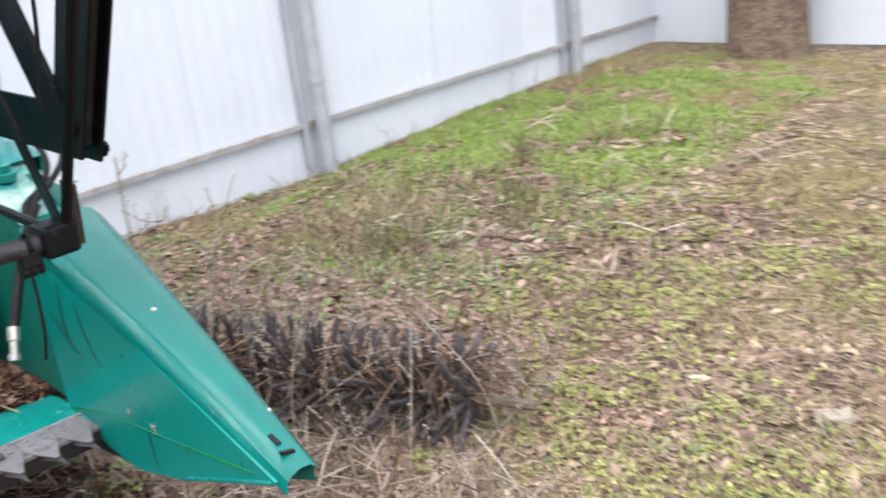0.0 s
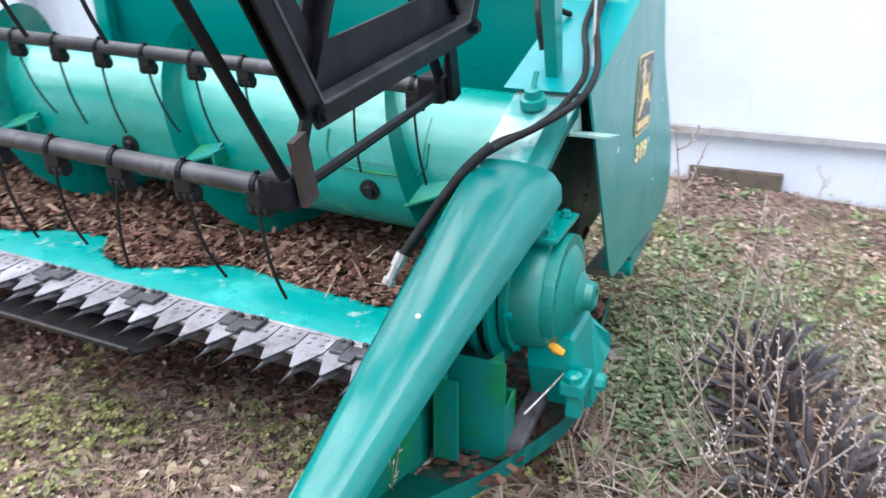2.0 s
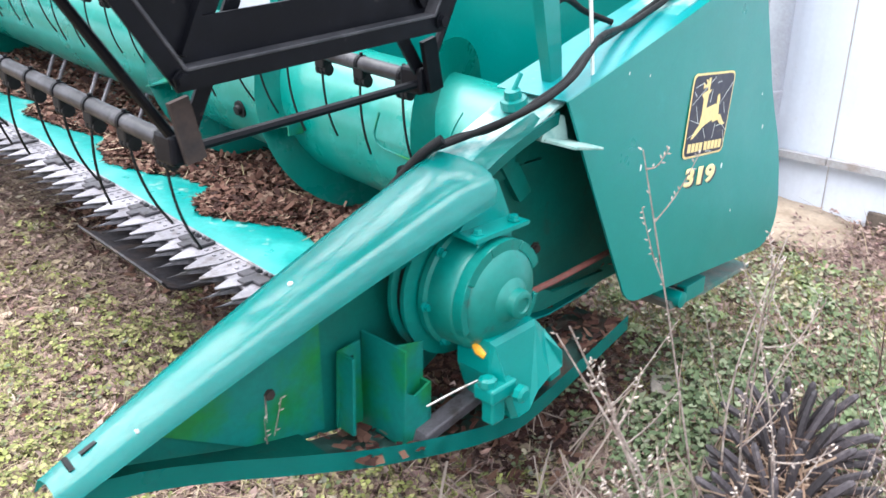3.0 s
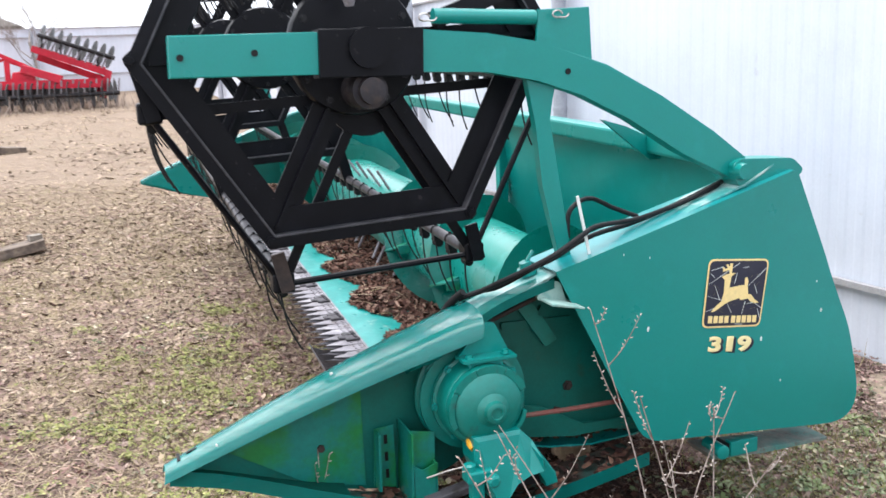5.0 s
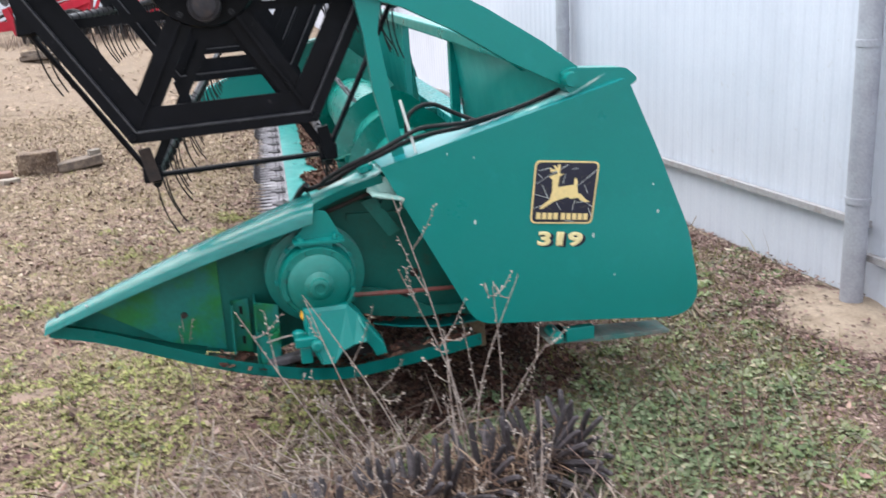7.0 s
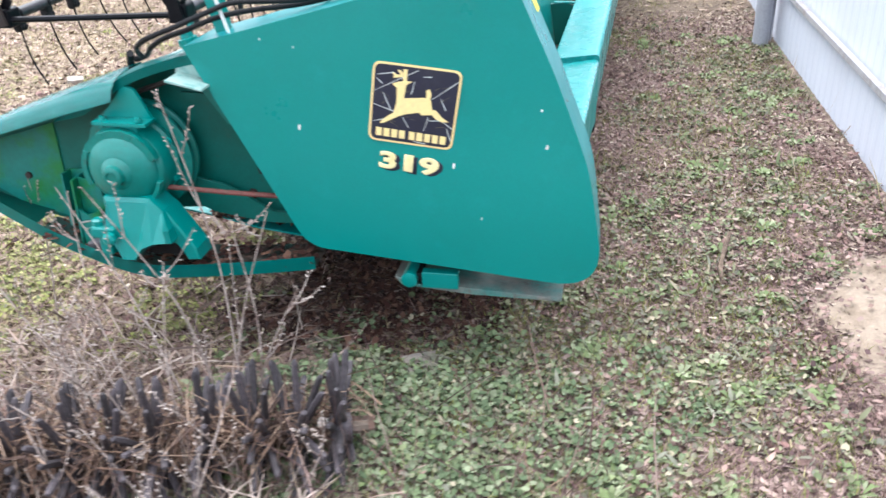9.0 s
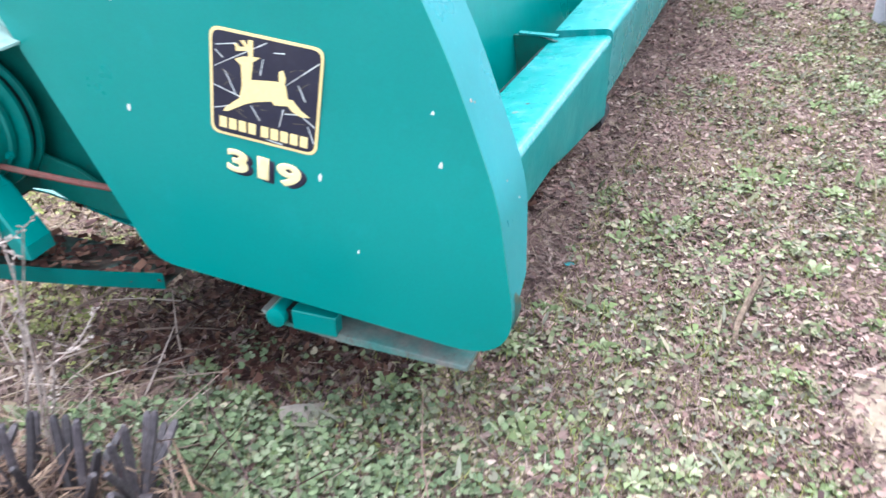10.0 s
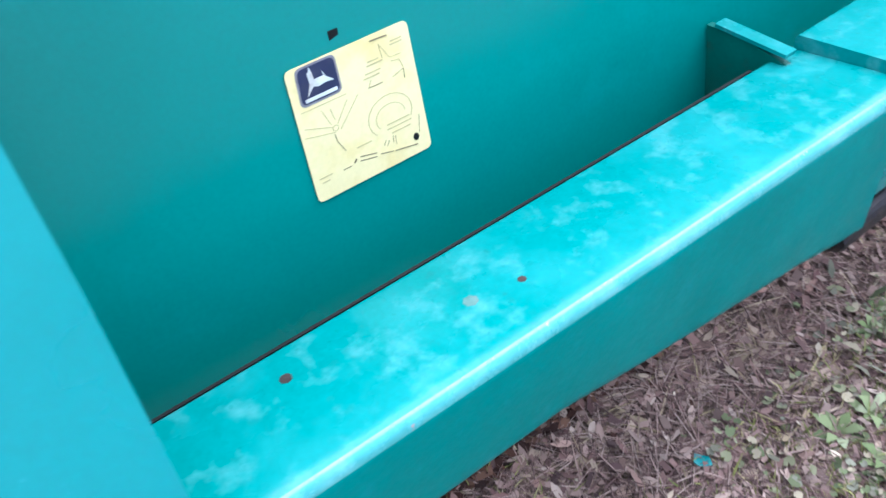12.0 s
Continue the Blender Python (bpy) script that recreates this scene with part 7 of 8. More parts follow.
def tufts(n, each, box_, keep, spread, rise, lift=0.0, fade=1.2):
    """Places in clumps: each clump has its own width, and its middle stands higher."""
    c = places(n, box_, keep, lift, fade)
    k = np.repeat(np.arange(len(c)), each)
    w = rng.uniform(spread[0], spread[1], len(c))[k]
    d = rng.normal(0, 1, (len(k), 2))
    p = c[k]
    p[:, :2] += d * w[:, None]
    p[:, 2] += rise * w * np.clip(1 - (d ** 2).sum(1) / 3, 0, 1)
    return p


LEAF_V = [(-0.5, 0, 0.10), (-0.2, -0.26, 0.04), (-0.2, 0, -0.02), (-0.2, 0.26, 0.05), (0.2, -0.22, 0.02), (0.2, 0, -0.03), (0.2, 0.24, 0.06), (0.55, 0.02, 0.10)]
LEAF_F = [(0, 1, 2), (0, 2, 3), (1, 4, 5), (1, 5, 2), (2, 5, 6), (2, 6, 3), (4, 7, 5), (5, 7, 6)]
FLAKE_V = [(-0.5, -0.2, 0.05), (0.4, -0.28, 0.0), (0.5, 0.2, 0.08), (-0.35, 0.3, 0.02)]
FLAKE_F = [(0, 1, 2), (0, 2, 3)]
STRAW_V = [(-0.5, -0.014, 0.0), (-0.5, 0.014, 0.004), (0.0, -0.014, 0.05), (0.0, 0.014, 0.054), (0.5, -0.004, 0.0), (0.5, 0.006, 0.0)]
STRAW_F = [(0, 2, 3, 1), (2, 4, 5, 3)]
BLADE_V = [(-0.035, 0, 0), (0.035, 0, 0), (-0.028, 0.05, 0.5), (0.028, 0.05, 0.5), (0.0, 0.25, 0.95)]
BLADE_F = [(0, 1, 3), (0, 3, 2), (2, 3, 4)]
CLOVER_V, CLOVER_F = [], []
for k in range(3):
    a = k * math.tau / 3
    i = len(CLOVER_V)
    for r_, w_, h_ in ((0.02, 0.0, 0.62), (0.30, 0.24, 0.70), (0.52, 0.0, 0.60), (0.30, -0.24, 0.68)):
        CLOVER_V.append((r_ * math.cos(a) - w_ * math.sin(a), r_ * math.sin(a) + w_ * math.cos(a), h_))
    CLOVER_F += [(i, i + 1, i + 2), (i, i + 2, i + 3)]
ROUND_V, ROUND_F = [(0.0, 0.0, 0.0)], []
for k, r_ in enumerate((0.30, 0.46, 0.50, 0.54, 0.50, 0.46, 0.30)):      # a round, notched, slightly cupped leaf
    a = radians(-150 + 50 * k)
    ROUND_V.append((r_ * math.cos(a), r_ * math.sin(a), 0.10 + 0.05 * (k % 2)))
    if k:
        ROUND_F.append((0, k, k + 1))
NEARBOX = (-5.0, fence_x(-7), -7.6, 10.0)
CLOSE = (-2.4, FX, -3.2, 5.0)
scatter("leaf_litter", "dead brown leaves strewn over the yard", "leaves", places(20000, CLOSE, lift=0.010), LEAF_V, LEAF_F, LITTER, (0.012, 0.034), (0, 40), stretch=(0.8, 1.5))
scatter("leaf_litter", "small brown leaf fragments over the yard", "leaves", places(230000, CLOSE, lambda x, y: (x > -0.5) | (rng.uniform(0, 1, len(x)) < 0.45), 0.006), FLAKE_V, FLAKE_F, LITTER, (0.006, 0.024), (0, 45), stretch=(0.7, 2.0))
scatter("leaf_litter", "dead brown leaves strewn over the yard", "leaves", places(130000, NEARBOX, lambda x, y: speckle(x, y, 1.1) + 0.7 * speckle(x, y, 3.7) > rng.uniform(-0.7, 0.35, len(x)), 0.006), FLAKE_V, FLAKE_F, TAN, (0.015, 0.045), (0, 35), stretch=(0.7, 1.8))
scatter("dry_grass", "short dry straw lying over the yard", "dry grass", places(60000, CLOSE, lambda x, y: (fields(x, y) < 0.35) & ((x < 0.9) | (rng.uniform(0, 1, len(x)) < 0.3)), 0.008), STRAW_V, STRAW_F, STRAW, (0.02, 0.09), (0, 22))
scatter("dry_grass", "short dry straw lying over the yard", "dry grass", places(110000, NEARBOX, lambda x, y: (fields(x, y) < 0.3) & ((x < 0.9) | (y < -1.2) | (rng.uniform(0, 1, len(x)) < 0.3)), 0.008), STRAW_V, STRAW_F, STRAW, (0.05, 0.14), (0, 25))
scatter("dry_grass", "pale dry straw over the open yard", "dry grass", places(150000, (-5.0, -0.4, -3.0, 10.0), lambda x, y: speckle(x, y, 0.9) + 0.8 * speckle(x, y, 3.1) > rng.uniform(-0.8, 0.6, len(x)), 0.010), STRAW_V, STRAW_F, PALE_STRAW, (0.03, 0.11), (0, 25))
scatter("dry_stems", "fine grey dead stems matted over the yard", "dry stems", places(120000, CLOSE, lambda x, y: (x > -0.5) | (rng.uniform(0, 1, len(x)) < 0.4), 0.010), STRAW_V, STRAW_F, LITTER, (0.02, 0.08), (0, 35), stretch=(1.0, 2.0))
scatter("clover", "low round-leaved green herbs in clumps between the leaves", "herbs", tufts(11000, 16, CLOSE, lambda x, y: (rng.uniform(0, 1, len(x)) < 0.12 + 1.2 * (x > 0.1)) & (fields(x, y) + 1.1 * speckle(x, y, 3.3) > 0.03 + rng.uniform(0, 0.3, len(x))), (0.022, 0.055), 0.8, 0.0), ROUND_V, ROUND_F, CLOVER, (0.009, 0.026), (0, 60), stretch=(0.8, 1.2))
HERB_V = [(0.0, 0.0, 0.0), (0.30, -0.13, 0.10), (0.34, 0.0, 0.07), (0.30, 0.13, 0.10), (0.66, -0.09, 0.10), (0.66, 0.09, 0.11), (0.95, 0.0, 0.02)]
HERB_F = [(0, 1, 2), (0, 2, 3), (1, 4, 2), (2, 4, 5), (2, 5, 3), (4, 6, 5)]
scatter("herbs", "low grey-green herb leaves between dead leaves", "herbs", tufts(2600, 9, CLOSE, lambda x, y: (x > 0.0) & (fields(x, y) + 1.1 * speckle(x, y, 3.1) > 0.20 + rng.uniform(0, 0.35, len(x))), (0.022, 0.06), 0.5, 0.004), HERB_V, HERB_F, CLOVER, (0.02, 0.06), (0, 60), stretch=(0.7, 1.6))
ROSE_V, ROSE_F = [], []
for k in range(9):                       # nine long leaves round a heart
    a, r0, h0 = k * 2.4, 0.42 + 0.09 * (k % 3), 0.30 - 0.03 * k
    i = len(ROSE_V)
    for f_, w_, h_ in ((0.05, 0.03, 0.0), (0.05, -0.03, 0.0), (0.6, 0.11, h0), (0.6, -0.11, h0), (1.0, 0.0, h0 * 0.7)):
        ROSE_V.append((r0 * f_ * math.cos(a) - w_ * math.sin(a), r0 * f_ * math.sin(a) + w_ * math.cos(a), h_))
    ROSE_F += [(i, i + 1, i + 3), (i, i + 3, i + 2), (i + 2, i + 3, i + 4)]
scatter("dry_stems", "fine purple-brown twigs and stems beside the header", "dry stems", places(90000, (0.7, FX, -1.4, 4.6), lambda x, y: speckle(x, y, 1.6) > rng.uniform(-0.9, 0.4, len(x)), 0.014, 0.4), STRAW_V, STRAW_F, TWIGGY, (0.02, 0.075), (0, 40), stretch=(0.8, 1.8))
scatter("leaf_litter", "pale tan leaf bits along the fence side", "leaves", places(26000, (1.15, FX, 0.2, 5.0), lambda x, y: (speckle(x, y, 3.3) > rng.uniform(-0.6, 0.5, len(x))) & (rng.uniform(0, 1, len(x)) < x - 0.9), 0.022, 0.5), FLAKE_V, FLAKE_F, TWIGGY, (0.006, 0.018), (0, 50), stretch=(0.8, 2.0))
scatter("herbs", "fresh green clover mat beside the header", "herbs", tufts(1700, 14, (0.2, 1.9, -1.1, 0.3), lambda x, y: np.exp(-((x - 0.95) / 0.55) ** 2 - ((y + 0.3) / 0.42) ** 2) + 0.6 * speckle(x, y, 4.0) > rng.uniform(0.15, 0.7, len(x)), (0.025, 0.06), 0.7, 0.008, 0.2), ROUND_V, ROUND_F, FRESH, (0.010, 0.028), (0, 60), stretch=(0.8, 1.2))
scatter("herbs", "pale green rosettes of weed leaves in the litter", "herbs", tufts(900, 4, CLOSE, lambda x, y: (x > 0.2) & (fields(x, y) > -0.15 + rng.uniform(0, 0.3, len(x))), (0.02, 0.06), 0.1, 0.008), ROSE_V, ROSE_F, ROSETTE, (0.035, 0.10), (0, 25))
scatter("herbs", "yellow-green low herbs in front of the header", "herbs", tufts(6500, 9, (-2.8, 0.25, -3.2, 4.6), lambda x, y: fields(x, y) + 0.9 * speckle(x, y, 4.4) > 0.02 + rng.uniform(0, 0.5, len(x)), (0.02, 0.075), 0.3, 0.004, 0.3), CLOVER_V, CLOVER_F, YELLOW_GREEN, (0.012, 0.036), (0, 50), stretch=(0.7, 1.4))
scatter("leaf_litter", "russet leaves lying in drifts", "leaves", tufts(1100, 12, (-1.6, FX, -3.2, 5.0), lambda x, y: speckle(x, y, 2.1) + 0.5 * speckle(x, y, 6.0) > rng.uniform(-0.1, 0.5, len(x)), (0.03, 0.09), 0.05, 0.016), LEAF_V, LEAF_F, RUSSET, (0.012, 0.036), (0, 45), stretch=(0.8, 1.5))
scatter("leaf_litter", "leaf fragments lying on the herbs", "leaves", places(20000, (0.1, FX, -3.2, 5.0), lambda x, y: speckle(x, y, 4.3) > rng.uniform(-0.5, 0.5, len(x)), 0.018), FLAKE_V, FLAKE_F, LITTER, (0.01, 0.034), (0, 50), stretch=(0.8, 1.6))
scatter("grass", "short green grass in patches", "grass", places(110000, CLOSE, lambda x, y: fields(x, y) > 0.05 + rng.uniform(0, 0.3, len(x)), -0.004), BLADE_V, BLADE_F, GRASS, (0.018, 0.045), (10, 60))
scatter("grass", "short green grass in patches", "grass", places(240000, NEARBOX, lambda x, y: fields(x, y) > 0.08 + rng.uniform(0, 0.3, len(x)), -0.004), BLADE_V, BLADE_F, GRASS, (0.025, 0.055), (10, 65))
LUSH = (0.2, fence_x(-7), -7.2, -0.7)
scatter("grass", "bright green grass in the corner of the yard", "grass", places(170000, LUSH, lambda x, y: fields(x, y) + 0.9 * speckle(x, y, 3.0) > 0.15 + rng.uniform(0, 0.5, len(x)), -0.004, 0.6), BLADE_V, BLADE_F, LUSH_GRASS, (0.03, 0.07), (25, 80), stretch=(1.4, 2.4))
scatter("dry_weeds", "matted brown dead weeds in drifts", "weeds", tufts(900, 22, (-2.2, 2.4, -6.0, -0.2), lambda x, y: speckle(x, y, 1.3) + 0.6 * speckle(x, y, 3.9) > rng.uniform(0.0, 0.5, len(x)), (0.05, 0.13), 0.2, 0.01), STRAW_V, STRAW_F, DEAD_STEM, (0.04, 0.16), (0, 50), stretch=(0.8, 1.6))
scatter("dry_weeds", "brown dead weed tangle in the grass", "weeds", places(5000, (0.6, 2.2, -2.9, -1.3), lambda x, y: np.exp(-((x - 1.35) / 0.35) ** 2 - ((y + 2.0) / 0.5) ** 2) > rng.uniform(0, 1, len(x)), -0.01, 0.2), BLADE_V, BLADE_F, STRAW, (0.08, 0.26), (20, 75), stretch=(0.3, 0.5))
CLOD_V = [(-0.5, 0.05, 0), (0.05, -0.4, 0), (0.5, 0.0, 0), (-0.05, 0.42, 0), (0.05, 0.02, 0.38)]
CLOD_F = [(0, 1, 4), (1, 2, 4), (2, 3, 4), (3, 0, 4)]
scatter("clods", "small clods and pebbles between the leaves", "clods", places(9000, (-4.5, FX, -3.5, 9.0), None, -0.002), CLOD_V, CLOD_F, CLOD, (0.008, 0.05), (0, 25))
scatter("leaf_litter", "larger curled brown leaves here and there", "leaves", places(3500, (-4.0, 0.6, -4.5, 7.0), None, 0.012), LEAF_V, LEAF_F, LITTER, (0.03, 0.065), (5, 45))
scatter("leaf_litter", "dark rotten leaf bits in patches", "leaves", places(34000, (-4.5, FX, -4.0, 8.0), lambda x, y: speckle(x, y, 1.7) + 0.8 * speckle(x, y, 5.3) > rng.uniform(0.1, 0.7, len(x)), 0.010), FLAKE_V, FLAKE_F, DEBRIS, (0.008, 0.03), (0, 45), stretch=(0.8, 2.0))
FARBOX = (-14, FX, 3.5, 26.5)
scatter("dry_grass", "thin dry straw over the far yard", "dry grass", places(110000, FARBOX, None, 0.008, 2.5), STRAW_V, STRAW_F, PALE_STRAW, (0.06, 0.18), (0, 20))
scatter("leaf_litter", "brown litter in patches over the far yard", "leaves", places(60000, FARBOX, lambda x, y: speckle(x, y, 0.5) + 0.8 * speckle(x, y, 1.7) > rng.uniform(-0.1, 0.6, len(x)), 0.006, 2.5), FLAKE_V, FLAKE_F, TAN, (0.03, 0.08), (0, 25))
scatter("dry_grass", "dry upright grass round the harrow", "dry grass", places(5200, (-9, 1.0, 18.4, 20.3), lambda x, y: speckle(x, y, 1.3) > rng.uniform(-0.5, 0.5, len(x)), -0.02), BLADE_V, BLADE_F, PALE_STEM, (0.12, 0.5), (0, 30), stretch=(0.3, 0.5))
scatter("dry_weeds", "upright dead weed stalks beside the roller", "weeds", places(1500, (-0.9, 1.0, -1.2, -0.1), None, -0.01), BLADE_V, BLADE_F, STRAW, (0.06, 0.24), (5, 60), stretch=(0.25, 0.4))
scatter("dry_weeds", "thin grey-brown weed stalks standing among the spikes", "weeds", places(2200, (-0.8, 1.6, -1.9, -0.1), lambda x, y: speckle(x, y, 2.7) > rng.uniform(-0.5, 0.4, len(x)), -0.01, 0.3), BLADE_V, BLADE_F, LITTER, (0.12, 0.42), (5, 60), stretch=(0.10, 0.2))
scatter("dry_weeds", "upright dead weed stalks along the fence", "weeds", places(700, (1.9, fence_x(-7), -7, 6), None, -0.01), BLADE_V, BLADE_F, STRAW, (0.08, 0.28), (5, 50), stretch=(0.2, 0.35))
scatter("dry_weeds", "dead weed stalks under the divider", "weeds", places(1500, (-1.5, -0.2, -1.6, 0.6), None, -0.01), BLADE_V, BLADE_F, STRAW, (0.06, 0.18), (15, 70), stretch=(0.25, 0.45))
scatter("leaf_litter", "leaf fragments strewn on the sand", "leaves", places(1500, (2.0, FX, -0.2, 1.4), None, 0.05, 0.2), FLAKE_V, FLAKE_F, LITTER, (0.01, 0.03), (0, 40))
scatter("leaf_litter", "pale pinkish leaves lying in drifts beside the header", "leaves", tufts(900, 22, (0.9, FX, -1.2, 4.5), lambda x, y: speckle(x, y, 1.9) + 0.7 * speckle(x, y, 5.0) > rng.uniform(-0.05, 0.5, len(x)), (0.04, 0.13), 0.05, 0.014, 0.4), LEAF_V, LEAF_F, PINKISH, (0.010, 0.028), (0, 45), stretch=(0.8, 1.5))
scatter("leaf_litter", "bleached leaf bits and straw towards the fence", "leaves", places(16000, (1.05, FX, 0.1, 5.0), lambda x, y: (speckle(x, y, 2.6) + 0.5 * speckle(x, y, 7.0) > rng.uniform(-0.3, 0.6, len(x))) & (rng.uniform(0, 1, len(x)) < (x - 0.9) * 0.75), 0.018, 0.4), LEAF_V, LEAF_F, BLEACHED, (0.008, 0.024), (0, 50), stretch=(0.8, 2.4))
scatter("leaf_litter", "tan dead leaves over the open yard", "leaves", places(16000, (-4.6, 0.3, -3.2, 8.5), lambda x, y: speckle(x, y, 1.4) + 0.6 * speckle(x, y, 4.1) > rng.uniform(-0.6, 0.5, len(x)), 0.012), LEAF_V, LEAF_F, TAN, (0.025, 0.06), (5, 45), stretch=(0.8, 1.4))
scatter("leaf_litter", "bleached leaves and bits over the open yard", "leaves", places(15000, (-4.6, 0.3, -3.2, 9.0), lambda x, y: speckle(x, y, 1.2) + 0.7 * speckle(x, y, 3.3) > rng.uniform(-0.3, 0.6, len(x)), 0.012), LEAF_V, LEAF_F, BLEACHED, (0.012, 0.045), (0, 45), stretch=(0.7, 1.6))
scatter("leaf_litter", "pinkish dead leaves over the open yard", "leaves", places(30000, (-4.6, 0.3, -3.2, 9.0), lambda x, y: (rng.uniform(0, 1, len(x)) < np.where(y > 3.0, 1.0, 0.35)) & (speckle(x, y, 0.8) + 0.7 * speckle(x, y, 2.3) > rng.uniform(-0.3, 0.6, len(x))), 0.011), LEAF_V, LEAF_F, PINKISH, (0.012, 0.042), (0, 45), stretch=(0.7, 1.6))
scatter("dry_weeds", "pale tangle of dead weed stems round the roller", "weeds", tufts(220, 13, (-1.1, 0.85, -0.95, 0.3), lambda x, y: speckle(x, y, 2.2) + 1.2 * np.exp(-((x + 0.1) / 0.55) ** 2 - ((y + 0.3) / 0.3) ** 2) > rng.uniform(-0.1, 0.9, len(x)), (0.04, 0.10), 0.9, 0.02, 0.2), STRAW_V, STRAW_F, PALE_STEM, (0.06, 0.24), (5, 75), stretch=(0.8, 1.3))
scatter("leaf_litter", "brown dead leaves in drifts over the grass", "leaves", places(22000, (-0.6, fence_x(-7), -7.0, -0.6), lambda x, y: speckle(x, y, 1.4) + 0.8 * speckle(x, y, 4.7) + 0.35 * (y + 2.6) / 2.0 > rng.uniform(0.0, 0.7, len(x)), 0.030, 0.4), LEAF_V, LEAF_F, LITTER, (0.02, 0.055), (0, 45), stretch=(0.8, 1.7))
scatter("dry_weeds", "upright clumps of brown dead weeds in the grass", "weeds", tufts(130, 26, (0.1, 2.3, -4.6, -0.9), lambda x, y: 0.8 * np.exp(-((x - 1.05) / 0.5) ** 2 - ((y + 2.0) / 0.7) ** 2) + speckle(x, y, 2.0) > rng.uniform(0.0, 0.7, len(x)), (0.05, 0.12), 0.0, -0.01, 0.3), BLADE_V, BLADE_F, DEAD_STEM, (0.08, 0.30), (5, 55), stretch=(0.2, 0.4))
scatter("dry_weeds", "pale bent dead stems in the grass", "weeds", tufts(150, 12, (-0.4, 2.3, -4.6, -0.9), lambda x, y: speckle(x, y, 1.7) > rng.uniform(-0.1, 0.4, len(x)), (0.06, 0.14), 0.3, 0.03, 0.3), STRAW_V, STRAW_F, PALE_STEM, (0.08, 0.30), (5, 70), stretch=(0.8, 1.2))
scatter("grass", "fine pale grass blades between the herbs", "grass", places(70000, (0.6, FX, -1.6, 4.6), lambda x, y: fields(x, y) + 0.8 * speckle(x, y, 2.4) > rng.uniform(-0.2, 0.5, len(x)), 0.004, 0.4), BLADE_V, BLADE_F, GRASS, (0.02, 0.06), (15, 80), stretch=(0.6, 1.1))
scatter("grass", "thin olive grass in soft patches over the yard", "grass", places(90000, (-4.6, 0.2, -3.0, 7.0), lambda x, y: speckle(x, y, 0.9) + 0.8 * speckle(x, y, 2.6) > rng.uniform(-0.1, 0.6, len(x)), 0.004, 0.6), BLADE_V, BLADE_F, OLIVE, (0.02, 0.06), (15, 80), stretch=(0.6, 1.1))
scatter("grass", "olive grass mixed with straw towards the corner of the yard", "grass", places(150000, (-3.2, fence_x(-7), -7.0, -0.9), lambda x, y: (fields(x, y) < 0.3) & (speckle(x, y, 1.1) + 0.8 * speckle(x, y, 3.1) > rng.uniform(-0.4, 0.4, len(x))), 0.006, 0.6), BLADE_V, BLADE_F, OLIVE, (0.03, 0.08), (15, 75), stretch=(0.6, 1.0))
f_ = rng.uniform(-0.02, 0.95, 1500)
wide_ = rng.normal(0, 0.075, (1500, 2))
scatter("dry_weeds", "brown dead stems caught between the spikes", "weeds", np.stack([B.x + (A.x - B.x) * f_ + wide_[:, 0] * 0.6, B.y + (A.y - B.y) * f_ + wide_[:, 0], 0.10 + np.abs(wide_[:, 1]) * (1 - 0.5 * f_)], 1), STRAW_V, STRAW_F, DEAD_STEM, (0.06, 0.22), (5, 70), stretch=(0.8, 1.2))
# dark flakes put the header's shade into the ground below it
scatter("leaf_litter", "dark litter added for the shade under the header", "leaves", places(22000, (0.1, 1.1, 0.0, 3.0), lambda x, y: speckle(x, y, 2.2) > rng.uniform(-0.9, 0.3, len(x)), 0.016, 0.25), FLAKE_V, FLAKE_F, DEBRIS, (0.012, 0.04), (0, 45), stretch=(0.8, 1.8))
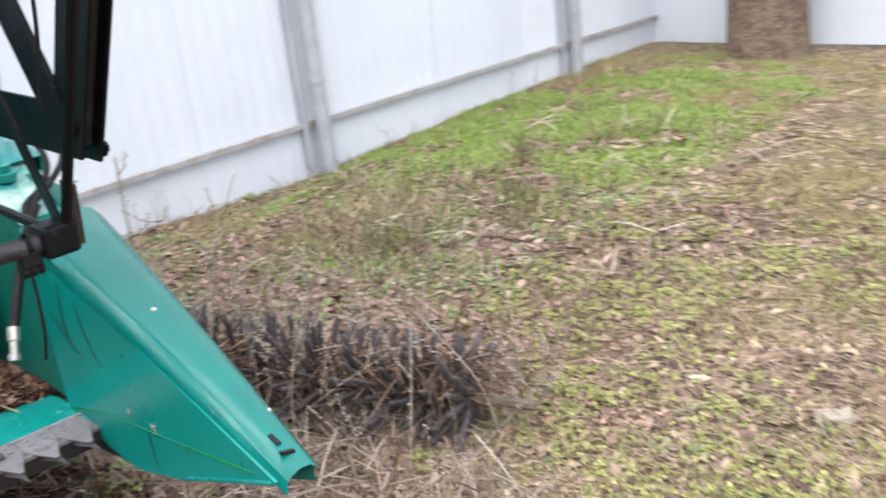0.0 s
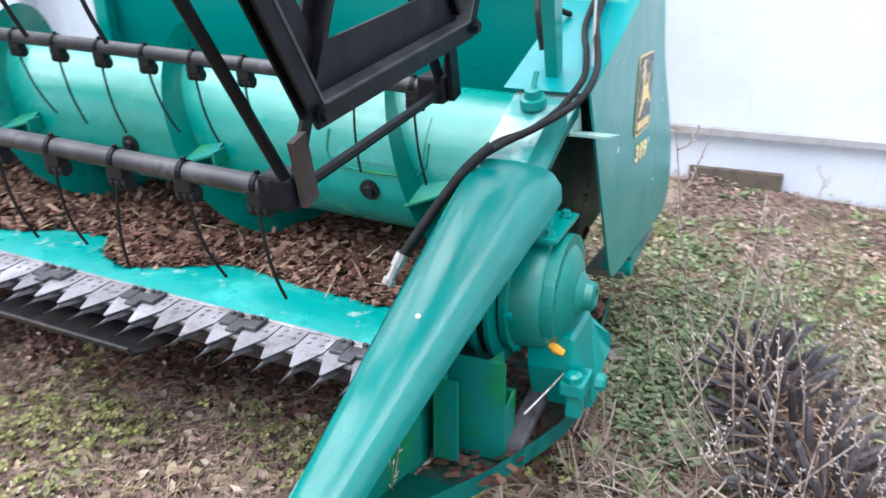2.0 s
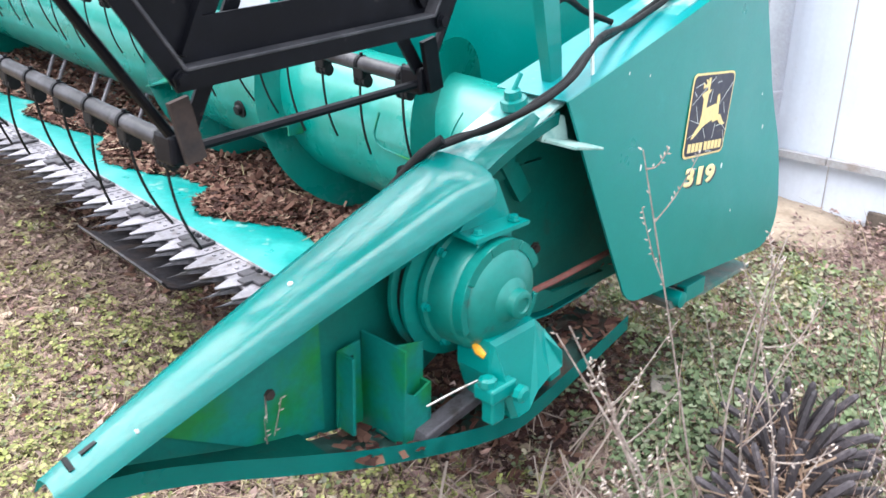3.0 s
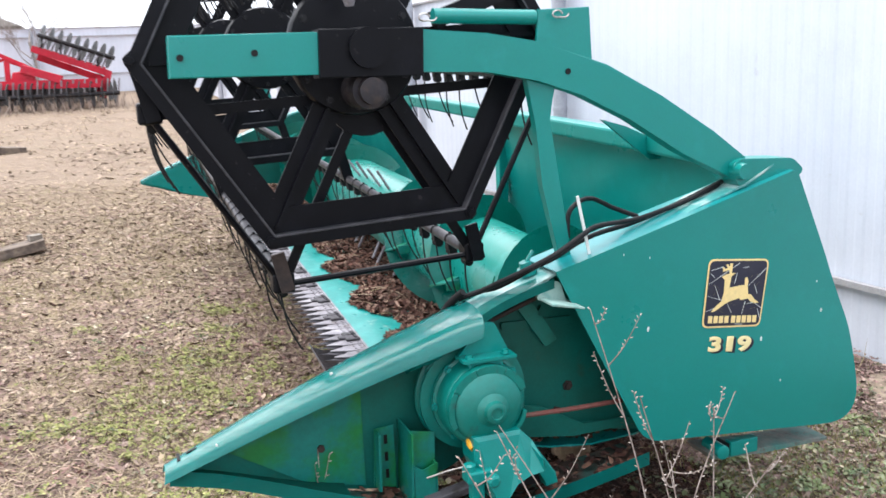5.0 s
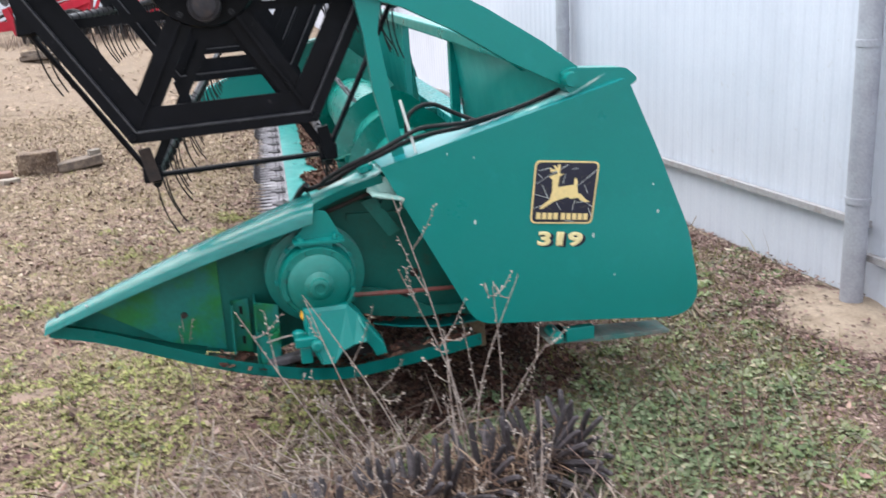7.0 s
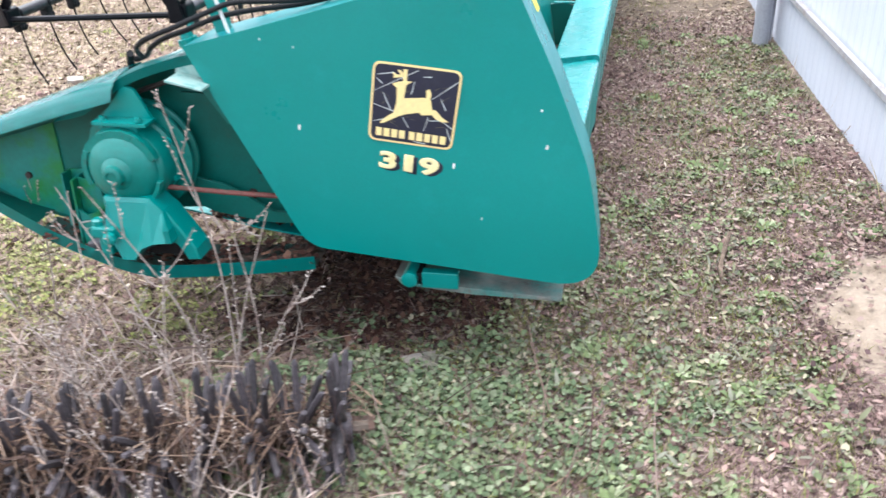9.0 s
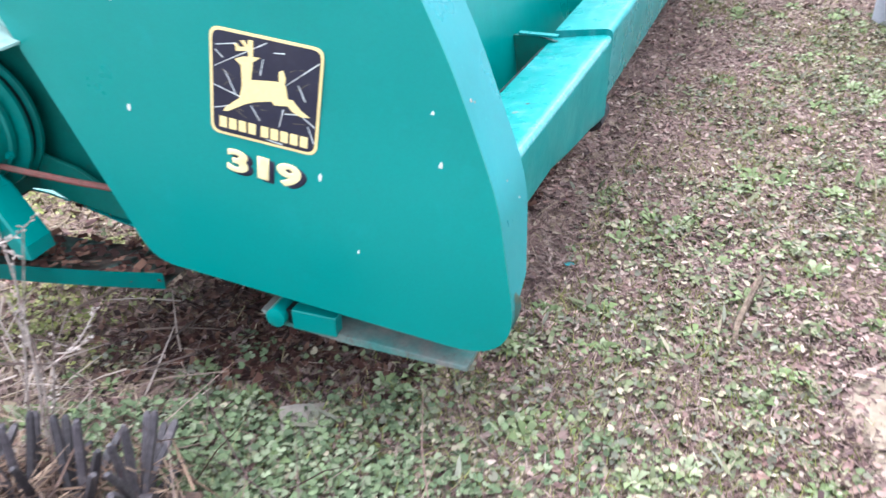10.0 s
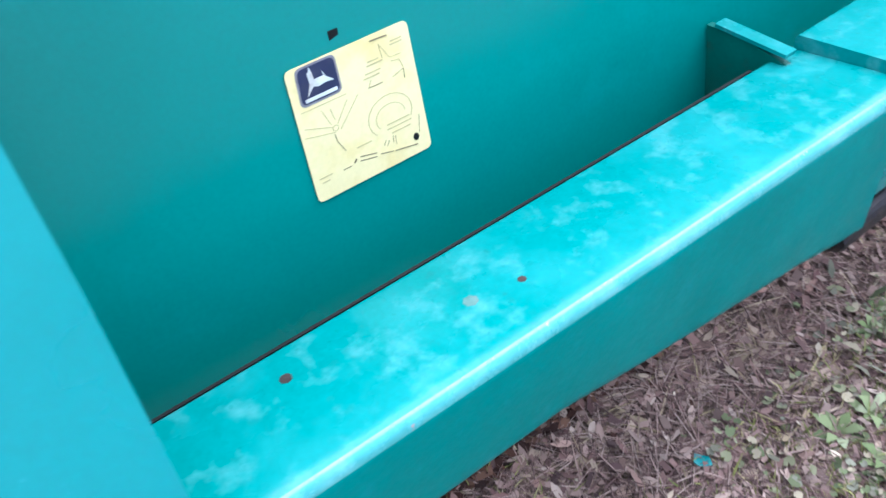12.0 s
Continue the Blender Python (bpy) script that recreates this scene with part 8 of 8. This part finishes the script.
# chaff and leaves heaped on the floor pan
n = 42000
y = NEAR + 0.02 + (FAR - NEAR - 0.04) * rng.uniform(0, 1, n) ** 1.8
EDGE_Y, EDGE_X = [0.18, 0.68, 0.87, 1.02, 1.14, 1.25, 1.36, 1.49, 1.66, 1.72, 1.92, 2.1, 2.25, 2.42, 2.7, 2.95, 3.1], [0.165, 0.185, 0.20, 0.233, 0.10, 0.033, 0.069, 0.227, 0.18, 0.096, 0.034, 0.1, 0.2, 0.1, 0.05, 0.2, 0.12]
edge = np.interp(y, EDGE_Y, EDGE_X) + 0.012 * np.array([noise.noise(Vector((b * 2.3, 1.0, 0))) + 0.6 * noise.noise(Vector((b * 7.0, 3.0, 0))) for b in y])
x = np.minimum(edge + 0.80 * rng.uniform(0, 1, n) ** 1.4, 0.95)
pan_z = np.interp(x, [p[0] for p in PAN], [p[1] for p in PAN])
heap = 0.006 + 0.05 * np.clip((x - edge) / 0.12, 0, 1) * rng.uniform(0.55, 1.0, n)
scatter("chaff", "brown chaff and dead leaves heaped on the floor pan", "chaff", np.stack([x, y, pan_z + heap + SLOPE * (y - NEAR)], 1) + np.stack([SKEW * (y - NEAR), 0 * y, 0 * y], 1), FLAKE_V, FLAKE_F, CHAFF, (0.008, 0.036), (0, 55), stretch=(0.8, 2.2))
sx, sy = rng.uniform(-0.35, 0.55, 380), rng.uniform(0.0, 0.16, 380)
scatter("chaff", "brown litter caught on the shelf under the divider", "chaff", np.stack([sx, sy, np.interp(sx, [-0.5, -0.25, -0.05, 0.1, 0.35, 0.56], [0.432, 0.372, 0.342, 0.335, 0.349, 0.372]) + 0.006], 1), FLAKE_V, FLAKE_F, DEBRIS, (0.012, 0.04), (0, 35))
m_ = rng.uniform(0, 1, n) < 0.016
scatter("chaff", "loose straw on the chaff of the floor pan", "chaff", np.stack([x, y, pan_z + heap + 0.006 + SLOPE * (y - NEAR)], 1)[m_] + np.stack([SKEW * (y - NEAR), 0 * y, 0 * y], 1)[m_], STRAW_V, STRAW_F, STRAW, (0.05, 0.16), (0, 15))
